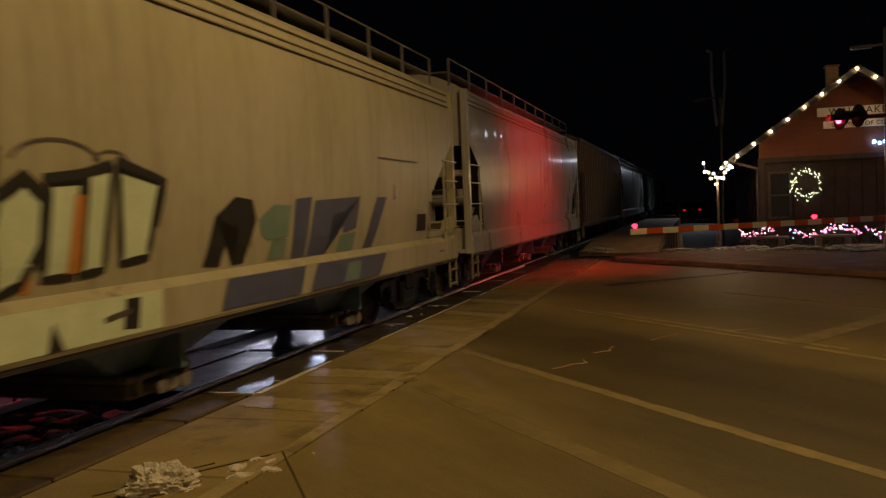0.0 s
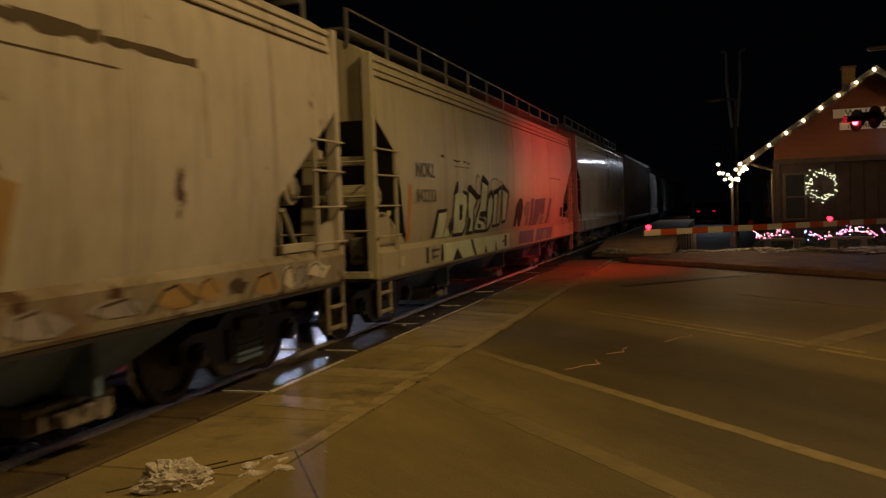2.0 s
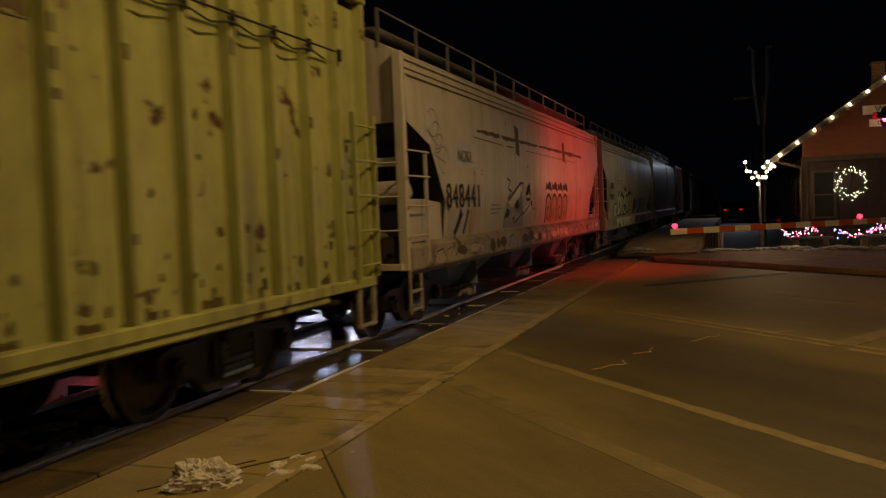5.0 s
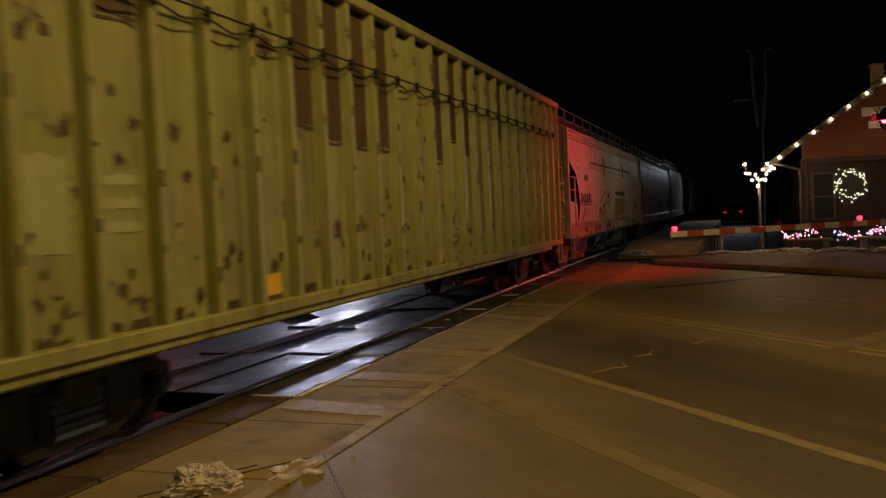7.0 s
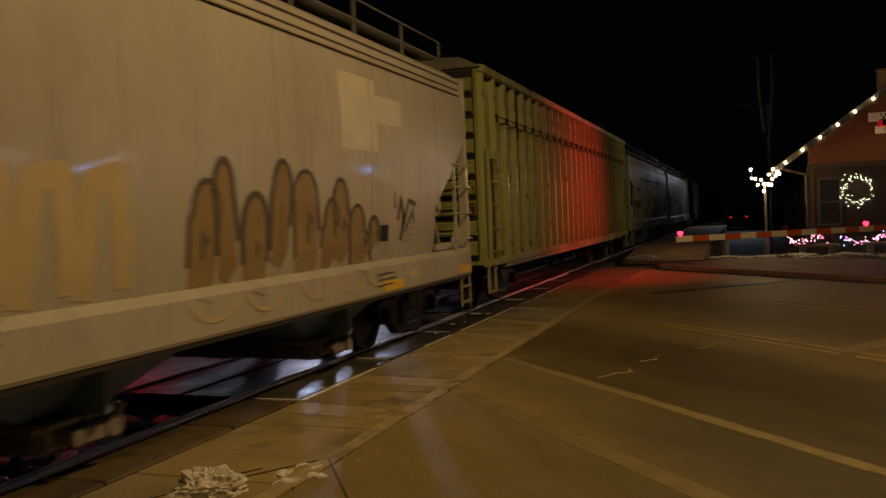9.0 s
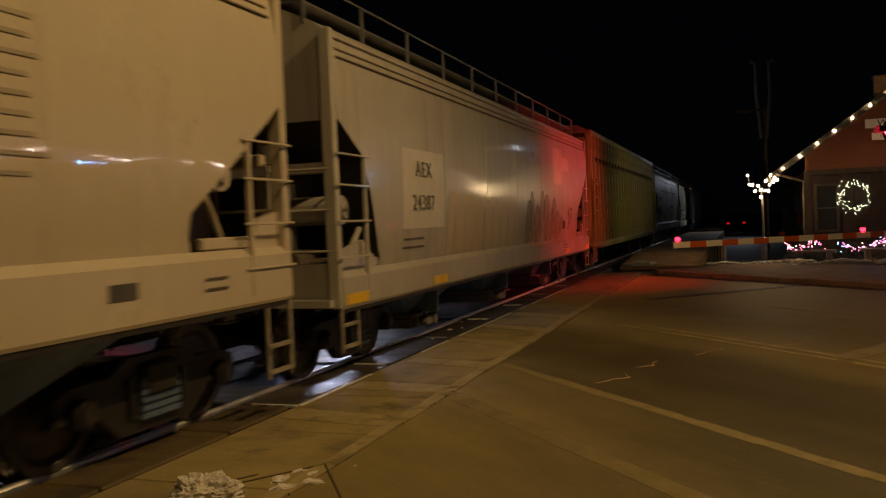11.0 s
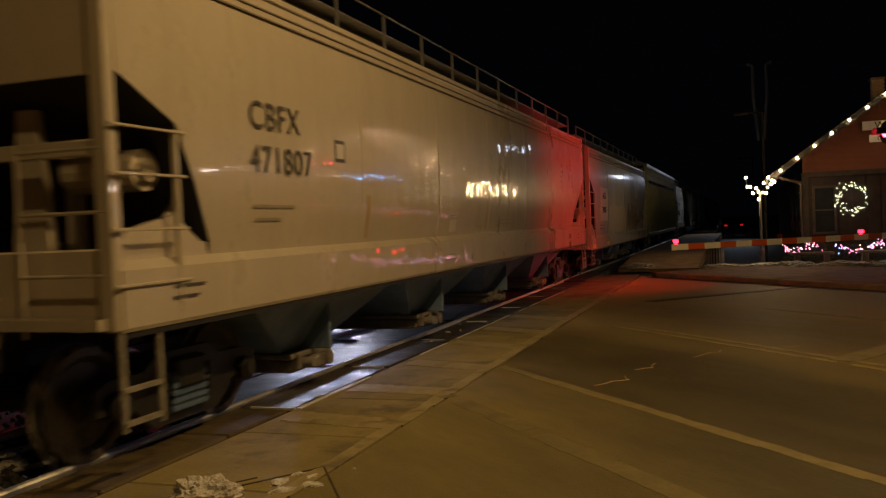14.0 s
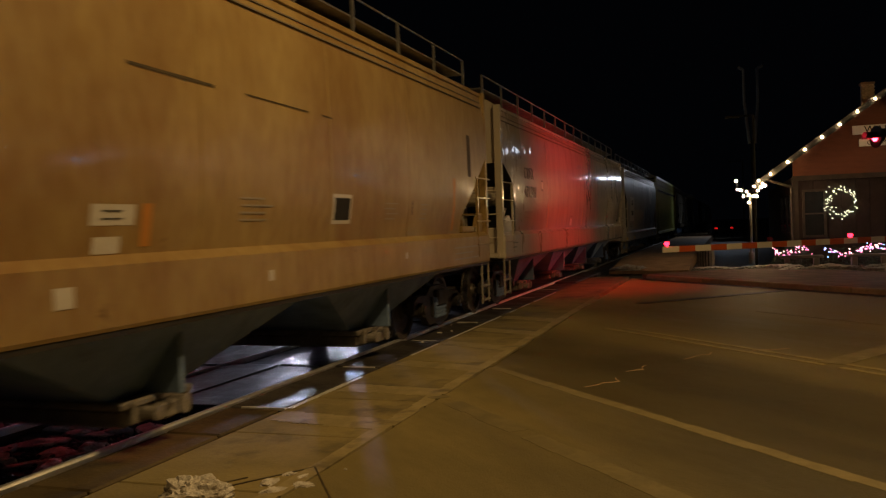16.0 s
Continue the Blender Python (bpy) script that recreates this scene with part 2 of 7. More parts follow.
M = {
    # asphalt rows from 11 m out are brightened to paint in lamp light
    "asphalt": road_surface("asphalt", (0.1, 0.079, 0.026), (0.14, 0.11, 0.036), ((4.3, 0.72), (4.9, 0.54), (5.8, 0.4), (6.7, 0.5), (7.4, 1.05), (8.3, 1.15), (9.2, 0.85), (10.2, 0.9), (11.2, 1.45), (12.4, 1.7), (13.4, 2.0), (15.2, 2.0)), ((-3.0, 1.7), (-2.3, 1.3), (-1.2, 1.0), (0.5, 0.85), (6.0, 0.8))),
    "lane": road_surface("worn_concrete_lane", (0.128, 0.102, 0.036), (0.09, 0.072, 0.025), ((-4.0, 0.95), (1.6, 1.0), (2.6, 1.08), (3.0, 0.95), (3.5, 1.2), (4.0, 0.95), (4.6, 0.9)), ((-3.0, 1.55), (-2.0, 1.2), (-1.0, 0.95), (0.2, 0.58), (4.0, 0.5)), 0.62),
    "zebra": surface("rubbed_crossing_paint", (0.31, 0.255, 0.125), (0.22, 0.178, 0.08), 0.6, 3.0, 0.3, fine=30, stain=(0.12, 0.095, 0.045), stain_at=0.55),
    "tar": surface("brown_tar_and_strip", (0.035, 0.025, 0.012), (0.06, 0.045, 0.02), 0.55, 5, 0.3),
    "edge": surface("grimy_edge_concrete", (0.09, 0.064, 0.026), (0.055, 0.039, 0.017), 0.7, 2.2, 0.6, fine=34, stain=(0.035, 0.025, 0.014), stain_at=0.52, island=0.4),
    "white_line": surface("white_panel_line", (0.62, 0.62, 0.6), (0.4, 0.39, 0.37), 0.5, 5, 0.3, fine=40, stain=(0.1, 0.09, 0.07), stain_at=0.62),
    "concrete": surface("old_concrete", (0.25, 0.2, 0.078), (0.165, 0.132, 0.054), 0.75, 1.4, 0.5, fine=40, stain=(0.085, 0.066, 0.032), stain_at=0.52, island=0.25),
    "wet": surface("wet_crossing_panel", (0.03, 0.027, 0.025), (0.06, 0.054, 0.048), 0.47, 2.2, 1.0, fine=30, rough_vary=0.2, island=0.4, stain=(0.03, 0.028, 0.026), stain_at=0.6),
    "ballast": surface("ballast_stone", (0.035, 0.032, 0.029), (0.09, 0.082, 0.075), 0.6, 9, 1.0, fine=60),
    "road_paint": surface("worn_road_paint", (0.21, 0.17, 0.073), (0.145, 0.117, 0.05), 0.6, 3.5, 0.3, fine=50),
    "faint_paint": surface("almost_gone_paint", (0.175, 0.142, 0.06), (0.115, 0.093, 0.038), 0.62, 3.5, 0.2, fine=50),
    "yellow_paint": surface("worn_yellow_paint", (0.26, 0.205, 0.075), (0.16, 0.125, 0.047), 0.6, 3.5, 0.2, fine=50),
    "kerb": surface("kerb_concrete", (0.42, 0.27, 0.15), (0.24, 0.16, 0.1), 0.7, 2, 0.4),
    "gutter": surface("dark_gutter", (0.05, 0.035, 0.022), (0.03, 0.022, 0.016), 0.6, 3, 0.3),
    "paving": surface("sidewalk_brick", (0.27, 0.115, 0.06), (0.16, 0.075, 0.045), 0.75, 2, 0.4),
    "snow": surface("dirty_snow", (0.66, 0.64, 0.6), (0.36, 0.32, 0.26), 0.5, 12, 1.0, fine=60, stain=(0.14, 0.115, 0.075), stain_at=0.55),
    "rail_top": surface("polished_rail_steel", (0.92, 0.92, 0.92), (0.84, 0.83, 0.81), 0.48, 3, 0.0, 1.0),
    "rail": surface("rusty_rail", (0.07, 0.045, 0.03), (0.04, 0.03, 0.025), 0.6, 8, 0.3, 0.3),
    "wood_tie": surface("creosoted_tie", (0.05, 0.038, 0.028), (0.03, 0.025, 0.02), 0.8, 4, 0.6),
    "black": surface("black_paint_and_shade", (0.012, 0.012, 0.013), (0.02, 0.018, 0.016), 0.6, 3, 0.1),
    "under": surface("underframe_grime", (0.013, 0.012, 0.011), (0.026, 0.022, 0.018), 0.6, 4, 0.3),
    "bay": surface("hopper_bay_grey", (0.165, 0.25, 0.42), (0.1, 0.15, 0.25), 0.42, 2, 0.1, stain=(0.04, 0.03, 0.025)),
    "wheel": surface("wheel_steel", (0.14, 0.12, 0.1), (0.06, 0.052, 0.044), 0.5, 6, 0.2, 0.5),
    "tread": surface("wheel_tread", (0.45, 0.44, 0.42), (0.3, 0.29, 0.28), 0.28, 6, 0.0, 1.0),
    "gate_red": surface("gate_red_tape", (0.62, 0.12, 0.02), (0.5, 0.09, 0.02), 0.4, 6),
    "gate_white": surface("gate_white_tape", (0.8, 0.76, 0.66), (0.68, 0.62, 0.52), 0.4, 6),
    "steel": surface("galvanised_steel", (0.3, 0.3, 0.3), (0.2, 0.2, 0.2), 0.45, 5, 0.1, 0.7),
    "depot_wall": surface("brown_painted_siding", (0.038, 0.021, 0.016), (0.026, 0.015, 0.012), 0.7, 2, 0.2),
    "depot_gable": surface("rust_red_gable_shingle", (0.2, 0.065, 0.03), (0.14, 0.048, 0.025), 0.7, 3, 0.3),
    "roof": surface("dark_shingle", (0.05, 0.045, 0.04), (0.03, 0.028, 0.026), 0.85, 6, 0.5),
    "dark_trim": surface("dark_trim_paint", (0.06, 0.045, 0.035), (0.04, 0.03, 0.025), 0.5, 4),
    "shop_brick": surface("shop_brick", (0.25, 0.14, 0.09), (0.17, 0.1, 0.07), 0.8, 3, 0.3),
    "brick": surface("chimney_brick", (0.62, 0.47, 0.27), (0.45, 0.33, 0.2), 0.8, 6, 0.3, island=0.3),
    "sign_white": surface("white_sign_board", (0.86, 0.84, 0.8), (0.78, 0.76, 0.72), 0.5, 4),
    "ink": surface("black_sign_paint", (0.015, 0.015, 0.016), (0.03, 0.03, 0.03), 0.6, 8),
    "bench": surface("weathered_bench_concrete", (0.3, 0.28, 0.26), (0.2, 0.19, 0.17), 0.7, 4, 0.2),
    "green": surface("dark_evergreen", (0.03, 0.06, 0.025), (0.02, 0.035, 0.02), 0.6, 20, 0.3),
    "glass": surface("dark_window_glass", (0.02, 0.022, 0.026), (0.03, 0.032, 0.036), 0.08, 2),
    "car_dark": surface("dark_car_paint", (0.03, 0.032, 0.04), (0.02, 0.021, 0.026), 0.25, 2),
    "pole_wood": surface("dark_weathered_pole", (0.018, 0.016, 0.014), (0.012, 0.011, 0.01), 0.8, 4),
    "store_glow": glow("store_window_glow", (0.8, 0.86, 1.0), 5),
    "tail": glow("tail_light_glow", (1.0, 0.02, 0.02), 0.4),
    "bulb": glow("warm_bulb_glow", (1.0, 0.68, 0.33), 130),
    "red_glow": glow("red_lamp_glow", (1.0, 0.012, 0.03), 11),
    "flasher_glow": glow("flasher_lamp_glow", (1.0, 0.02, 0.04), 40),
    "red_dim": glow("red_lamp_dim", (0.12, 0.006, 0.006), 0.05),
    "white_glow": glow("headlight_glow", (0.9, 0.95, 1.0), 40),
    "wreath_glow": glow("wreath_light_glow", (1.0, 0.95, 0.62), 6),
    "fairy_pink": glow("pink_fairy_light", (1.0, 0.22, 0.42), 6),
    "fairy_blue": glow("blue_fairy_light", (0.25, 0.45, 1.0), 7),
    "fairy_warm": glow("warm_fairy_light", (1.0, 0.7, 0.5), 6),
    "neon_blue": glow("blue_sign_glow", (0.12, 0.42, 1.0), 60),
    "neon_white": glow("shop_light_glow", (1.0, 0.92, 0.8), 26),
}

# ---------------------------------------------------------------- mesh helpers


def add_box(bm, lo, hi, bevel=0.0):
    r = bmesh.ops.create_cube(bm, size=1.0)
    size, mid = [b - a for a, b in zip(lo, hi)], [(a + b) / 2 for a, b in zip(lo, hi)]
    for v in r["verts"]:
        v.co = Vector((v.co.x * size[0] + mid[0], v.co.y * size[1] + mid[1], v.co.z * size[2] + mid[2]))
    if bevel:
        edges = list({e for v in r["verts"] for e in v.link_edges})
        bmesh.ops.bevel(bm, geom=edges, offset=bevel, segments=1, affect="EDGES")


def add_rod(bm, a, b, radius, sides=8, radius2=None):
    a, b = Vector(a), Vector(b)
    m = Matrix.Translation((a + b) / 2) @ (b - a).to_track_quat("Z", "Y").to_matrix().to_4x4()
    bmesh.ops.create_cone(bm, cap_ends=True, segments=sides, radius1=radius, radius2=radius if radius2 is None else radius2, depth=(b - a).length, matrix=m)


def add_prism(bm, outline, axis, lo, hi):
    """A flat outline of (u, v) pushed along an axis: 'x' gives (y, z), 'y' gives (x, z), 'z' gives (x, y)."""
    def at(u, v, w):
        return (w, u, v) if axis == "x" else (u, w, v) if axis == "y" else (u, v, w)
    a = [bm.verts.new(at(u, v, lo)) for u, v in outline]
    b = [bm.verts.new(at(u, v, hi)) for u, v in outline]
    k = len(a)
    bm.faces.new(a), bm.faces.new(list(reversed(b)))
    for i in range(k):
        bm.faces.new((a[i], b[i], b[(i + 1) % k], a[(i + 1) % k]))


def add_ball(bm, place, radius, detail=1):
    bmesh.ops.create_icosphere(bm, subdivisions=detail, radius=radius, matrix=Matrix.Translation(place))


def mesh_of(bm, name, material, smooth=False):
    bmesh.ops.recalc_face_normals(bm, faces=bm.faces)
    if smooth:
        for f in bm.faces:
            f.smooth = True
        for e in bm.edges:
            e.smooth = len(e.link_faces) == 2 and e.calc_face_angle(0) < radians(28)
    me = bpy.data.meshes.new(name)
    bm.to_mesh(me)
    bm.free()
    me.materials.append(material)
    return me


def part(name, bm, material, parent=None, label="", smooth=False):
    ob = new(name, mesh_of(bm, name, material, smooth))
    ob.parent = parent
    if label:
        ob["label"] = label
    return ob


def thing(name, label, category, group="", kind=""):
    return tagged(new(name), label, category, group, kind)


def box(lo, hi, bevel=0.0):
    bm = bmesh.new()
    add_box(bm, lo, hi, bevel)
    return bm


def rods(*pieces):
    bm = bmesh.new()
    for a, b, r in pieces:
        add_rod(bm, a, b, r)
    return bm


def lettering(text, size, material, m, parent, name="lettering", spread=1.0):
    """Flat letters of Blender's own font as a thin mesh; m places them, x along the words."""
    cu = bpy.data.curves.new(name, "FONT")
    cu.body, cu.size, cu.align_x, cu.extrude, cu.space_character = text, size, "CENTER", 0.003, spread
    ob = new(name, cu)
    dep = bpy.context.evaluated_depsgraph_get()
    me = bpy.data.meshes.new_from_object(ob.evaluated_get(dep))
    bpy.data.objects.remove(ob)
    me.materials.clear()
    me.materials.append(material)
    out = new(name, me)
    out.parent = parent
    out.matrix_local = m
    return out
# ---------------------------------------------------------------- ground
ROAD_TURN = -48.0
ROAD = pose(0, 0, 0, 0, 0, ROAD_TURN)
NEAR_RAIL, GAUGE = -4.95, 1.435
TRACK = NEAR_RAIL - GAUGE / 2 - 0.035
CROSSING = (7.47, 30.0)


def ground():
    bm = bmesh.new()
    bmesh.ops.create_grid(bm, x_segments=8, y_segments=8, size=600)
    g = part("ground", bm, M["ballast"], None)
    g.location = (0, 0, -0.14)
    tagged(g, "dark frozen earth and gravel with traces of snow", "ground", kind="structure")

    bm = bmesh.new()
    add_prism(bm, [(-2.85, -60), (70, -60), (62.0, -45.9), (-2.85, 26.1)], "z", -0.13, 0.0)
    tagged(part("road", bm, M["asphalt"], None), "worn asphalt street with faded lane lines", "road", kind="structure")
    bm = bmesh.new()
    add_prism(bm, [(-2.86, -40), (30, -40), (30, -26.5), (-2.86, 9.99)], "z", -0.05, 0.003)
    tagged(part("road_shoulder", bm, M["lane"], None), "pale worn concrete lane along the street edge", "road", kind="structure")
    bm = bmesh.new()
    add_prism(bm, [(-7.0, 13.5), (-7.0, 31.0), (-45, 75), (-60, 75), (-60, 70)], "z", -0.13, -0.004)
    tagged(part("road", bm, M["gutter"], None), "wet asphalt street beyond the railway track", "road", kind="structure")

    def strip(name, a0, a1, b, width, material, label):
        bm = bmesh.new()
        rng = random.Random(int(b * 100))
        a = a0
        while a < a1:
            step = rng.uniform(0.12, 0.5)
            if rng.random() < 0.975:
                add_box(bm, (a, b - width / 2 * rng.uniform(0.75, 1.1), -0.01), (min(a + step, a1), b + width / 2 * rng.uniform(0.75, 1.1), 0.0052))
            a += step
        ob = part(name, bm, material, None)
        ob.matrix_world = ROAD
        tagged(ob, label, "road marking", kind="structure")
    strip("lane_line", -9.36, 30, 4.62, 0.15, M["road_paint"], "worn white line painted on the street")
    strip("lane_line", -8.1, 30, 3.36, 0.22, M["faint_paint"], "almost worn away line on the street")
    strip("centre_line", -11.7, 30, 7.85, 0.1, M["yellow_paint"], "faded yellow centre line on the street")
    strip("centre_line", -11.5, 30, 8.08, 0.1, M["yellow_paint"], "faded yellow centre line on the street")
    strip("lane_line", -12, 30, 11.38, 0.12, M["faint_paint"], "almost worn away line on the street")
    bm = bmesh.new()
    rng, y = random.Random(8), -3.0
    while y < 19.8:
        n = rng.uniform(0.15, 0.5)
        add_box(bm, (-2.96 - 0.08 * rng.uniform(0.7, 1.05), y, -0.02), (-2.96 + 0.08 * rng.uniform(0.7, 1.1), y + n, 0.005))
        y += n
    tagged(part("joint_line", bm, M["zebra"], None), "pale band where asphalt meets the concrete apron", "road marking", kind="structure")

    # rubbed bars of a walkway painted over the concrete apron
    rng = random.Random(14)
    for k, (y, lean) in enumerate(((7.06, 0.14), (8.52, 0.1), (10.1, 0.3), (11.85, 0.42), (13.5, 0.45), (15.3, 0.5))):
        bm = bmesh.new()
        for i in range(14):
            x0, x1 = -4.12 + i * 0.083, -4.12 + (i + 1) * 0.083
            mid = y - lean * (x0 + 3.55)
            add_box(bm, (x0, mid - 0.2 - rng.uniform(-0.02, 0.03), -0.01), (x1, mid + 0.2 + rng.uniform(-0.03, 0.02), 0.0025))
        tagged(part("walkway_bar", bm, M["zebra"], None), "rubbed pale bar painted on the concrete", "road marking", "walkway bars", "structure")
    # pale broken edge between the apron and the crossing panels
    bm = bmesh.new()
    y = 7.46
    while y < 21.0:
        n = rng.uniform(0.25, 0.6)
        if y < 8.5 or rng.random() < 0.62:
            w = 0.036 if y < 8.5 else 0.02
            add_box(bm, (-4.2 - w * rng.uniform(0.7, 1.0), y, -0.02), (-4.2 + w * rng.uniform(0.7, 1.0), y + n, 0.006))
        y += n
    add_box(bm, (-4.74, 7.44, -0.02), (-4.24, 7.475, 0.004))
    tagged(part("edge_line", bm, M["white_line"], None), "broken white edge line beside the crossing panels", "road marking", kind="structure")

    # tarred joints in the concrete near the snow
    for a, b in (((-2.98, 5.62), (-2.25, 4.55)), ((-2.98, 5.62), (-3.75, 4.5)), ((-3.34, 5.28), (-3.62, 4.86))):
        d = Vector((b[0] - a[0], b[1] - a[1], 0))
        o = part("tar_joint", box((0, -0.008, -0.01), (d.length, 0.008, 0.0055)), M["tar"], None)
        o.matrix_world = pose(a[0], a[1], 0, 0, 0, math.degrees(math.atan2(d.y, d.x)))
        tagged(o, "dark tarred joint in the concrete", "joint", kind="structure")
    # a dark strip in the tar colour runs out from the far kerb
    d = Vector((1.35 + 1.84, 21.25 - 18.1, 0))
    bm = bmesh.new()
    rng, a = random.Random(6), 0.0
    while a < d.length:
        n = rng.uniform(0.2, 0.5)
        add_box(bm, (a, -0.13 * rng.uniform(0.85, 1.15), -0.01), (min(a + n, d.length), 0.13 * rng.uniform(0.85, 1.15), 0.0075))
        a += n
    o = part("dark_strip", bm, M["tar"], None)
    o.matrix_world = pose(-1.84, 18.1, 0, 0, 0, math.degrees(math.atan2(d.y, d.x)))
    tagged(o, "dark strip out from the far kerb across the street", "road marking", kind="structure")
    # short worn bar that meets the centre line
    o = part("road_bar", box((0, -0.16, -0.01), (4.0, 0.16, 0.0056)), M["faint_paint"], None)
    o.matrix_world = pose(1.05, 10.75, 0, 0, 0, 58)
    tagged(o, "worn pale bar painted beside the centre line", "road marking", kind="structure")
    # cracks sealed in the street
    for k, (x, y, turn, n) in enumerate(((-1.52, 8.95, 72, 7), (-1.2, 9.95, 65, 6), (-0.6, 10.9, 45, 6), (0.2, 11.6, 40, 5))):
        rng = random.Random(k + 3)
        bm = bmesh.new()
        p = Vector((x, y, 0))
        for i in range(n):
            q = p + Matrix.Rotation(radians(turn + rng.uniform(-45, 45)), 3, "Z") @ Vector((rng.uniform(0.06, 0.16), 0, 0))
            add_rod(bm, p, q, 0.007, 5)
            p = q
        tagged(part("road_crack", bm, M["kerb"], None), "pale mended crack in the asphalt", "crack", kind="structure")


def kerb_and_sidewalk():
    bm = bmesh.new()
    add_prism(bm, [(-21.0, 15.5), (60, 15.5), (60, 40), (-18, 40), (-21.0, 17.3)], 'z', -0.13, 0.02)
    add_box(bm, (-21, 15.5, 0.0), (60, 20.0, 0.11))
    ob = part("pavement", bm, M["paving"], None)
    ob.matrix_world = ROAD
    tagged(ob, "reddish brick sidewalk beside the street", "pavement", kind="structure")
    stone = mesh_of(box((0, 0, -0.13), (2.36, 0.17, 0.125), 0.025), "kerb_stone", M["kerb"])
    gutter = mesh_of(box((0, -0.3, -0.02), (2.38, -0.01, 0.006)), "gutter_slab", M["gutter"])
    k = tagged(new("kerb"), "pale concrete kerb with a gutter", "kerb", kind="structure")
    k.matrix_world = ROAD
    for i in range(-9, 12):
        for me, name in ((stone, "kerb_stone"), (gutter, "gutter_slab")):
            o = new(name, me)
            o.parent, o.location = k, (i * 2.4 + 1.0, 15.33, 0)


def track():
    t = tagged(new("railway_track"), "railway track with polished rails", "track", kind="structure")
    for x, name in ((NEAR_RAIL, "rail"), (NEAR_RAIL - GAUGE - 0.07, "rail")):
        s = -1 if x < -5 else 1
        bm = bmesh.new()
        add_box(bm, (x - 0.075, -80, -0.17), (x + 0.075, 240, -0.155))
        add_box(bm, (x - 0.01, -80, -0.16), (x + 0.01, 240, -0.04))
        part("rail", bm, M["rail"], t)
        bm = bmesh.new()
        crown = [(x + 0.036 * u, 0.03 - 0.024 * abs(u) ** 2.4) for u in (-1, -0.9, -0.75, -0.55, -0.3, 0, 0.3, 0.55, 0.75, 0.9, 1)]
        add_prism(bm, [(x - 0.036, -0.04), *crown, (x + 0.036, -0.04)], "y", -80, 240)
        part("rail_head", bm, M["rail_top"], t, "polished steel rail head", True)
    tie = mesh_of(box((-1.25, -0.11, -0.28), (1.25, 0.11, -0.13), 0.01), "tie", M["wood_tie"])
    y = -3.0
    rng = random.Random(5)
    while y < CROSSING[0] - 0.2:
        o = new("tie", tie)
        o.parent, o.location, o.rotation_euler = t, (TRACK, y, 0.03), (0, 0, rng.uniform(-0.02, 0.02))
        y += 0.52
    # crossing panels: between the rails and along the near and far side
    for lo, hi, name in ((NEAR_RAIL - GAUGE + 0.02, NEAR_RAIL - 0.075, "gauge_panel"), (NEAR_RAIL + 0.05, -4.27, "field_panel"), (-7.1, NEAR_RAIL - GAUGE - 0.12, "field_panel")):
        for half in ((0, 1) if name == "gauge_panel" else (0,)):
            a, b = (lo + half * (hi - lo) / 2 + 0.006, lo + (half + 1) * (hi - lo) / 2 - 0.006) if name == "gauge_panel" else (lo, hi)
            me = mesh_of(box((a, 0.01, -0.13), (b, 2.42, 0), 0.012), name, M["wet"])
            for i in range(9):
                o = new(name, me)
                o.parent, o.location = t, (0, CROSSING[0] + i * 2.44, -0.006 + rng.uniform(-0.003, 0.002))
                o.rotation_euler = (rng.uniform(-0.002, 0.002), rng.uniform(-0.004, 0.004), 0)

    # white lines in the joints between the crossing panels
    for i in range(1, 7):
        y = CROSSING[0] + i * 2.44
        bm = bmesh.new()
        for a, b in ((-6.2, -5.75), (-5.6, -5.1), (-4.85, -4.32)):
            add_box(bm, (a + rng.uniform(0, 0.2), y - 0.016, -0.03), (b - rng.uniform(0, 0.1), y + 0.016, 0.001))
        part("joint_white_line", bm, M["white_line"], t, "thin white line in a panel joint")
    # loose ballast and frozen snow beside the rails
    bm = bmesh.new()
    for i in range(2600):
        x = rng.choice((rng.uniform(-6.3, -5.04), rng.uniform(-6.3, -5.04), rng.uniform(-9.5, -6.5)))
        yy = rng.uniform(1.0, CROSSING[0] - 0.05)
        r = rng.uniform(0.02, 0.05)
        m = Matrix.Translation((x, yy, -0.12 + rng.uniform(-0.01, 0.02))) @ Euler((rng.random() * 6, rng.random() * 6, 0)).to_matrix().to_4x4() @ Matrix.Diagonal((1, rng.uniform(0.6, 1), rng.uniform(0.5, 0.9), 1))
        bmesh.ops.create_icosphere(bm, subdivisions=1, radius=r, matrix=m)
    tagged(part("ballast", bm, M["ballast"], None), "grey crushed stone between the rails", "ballast", kind="stuff")


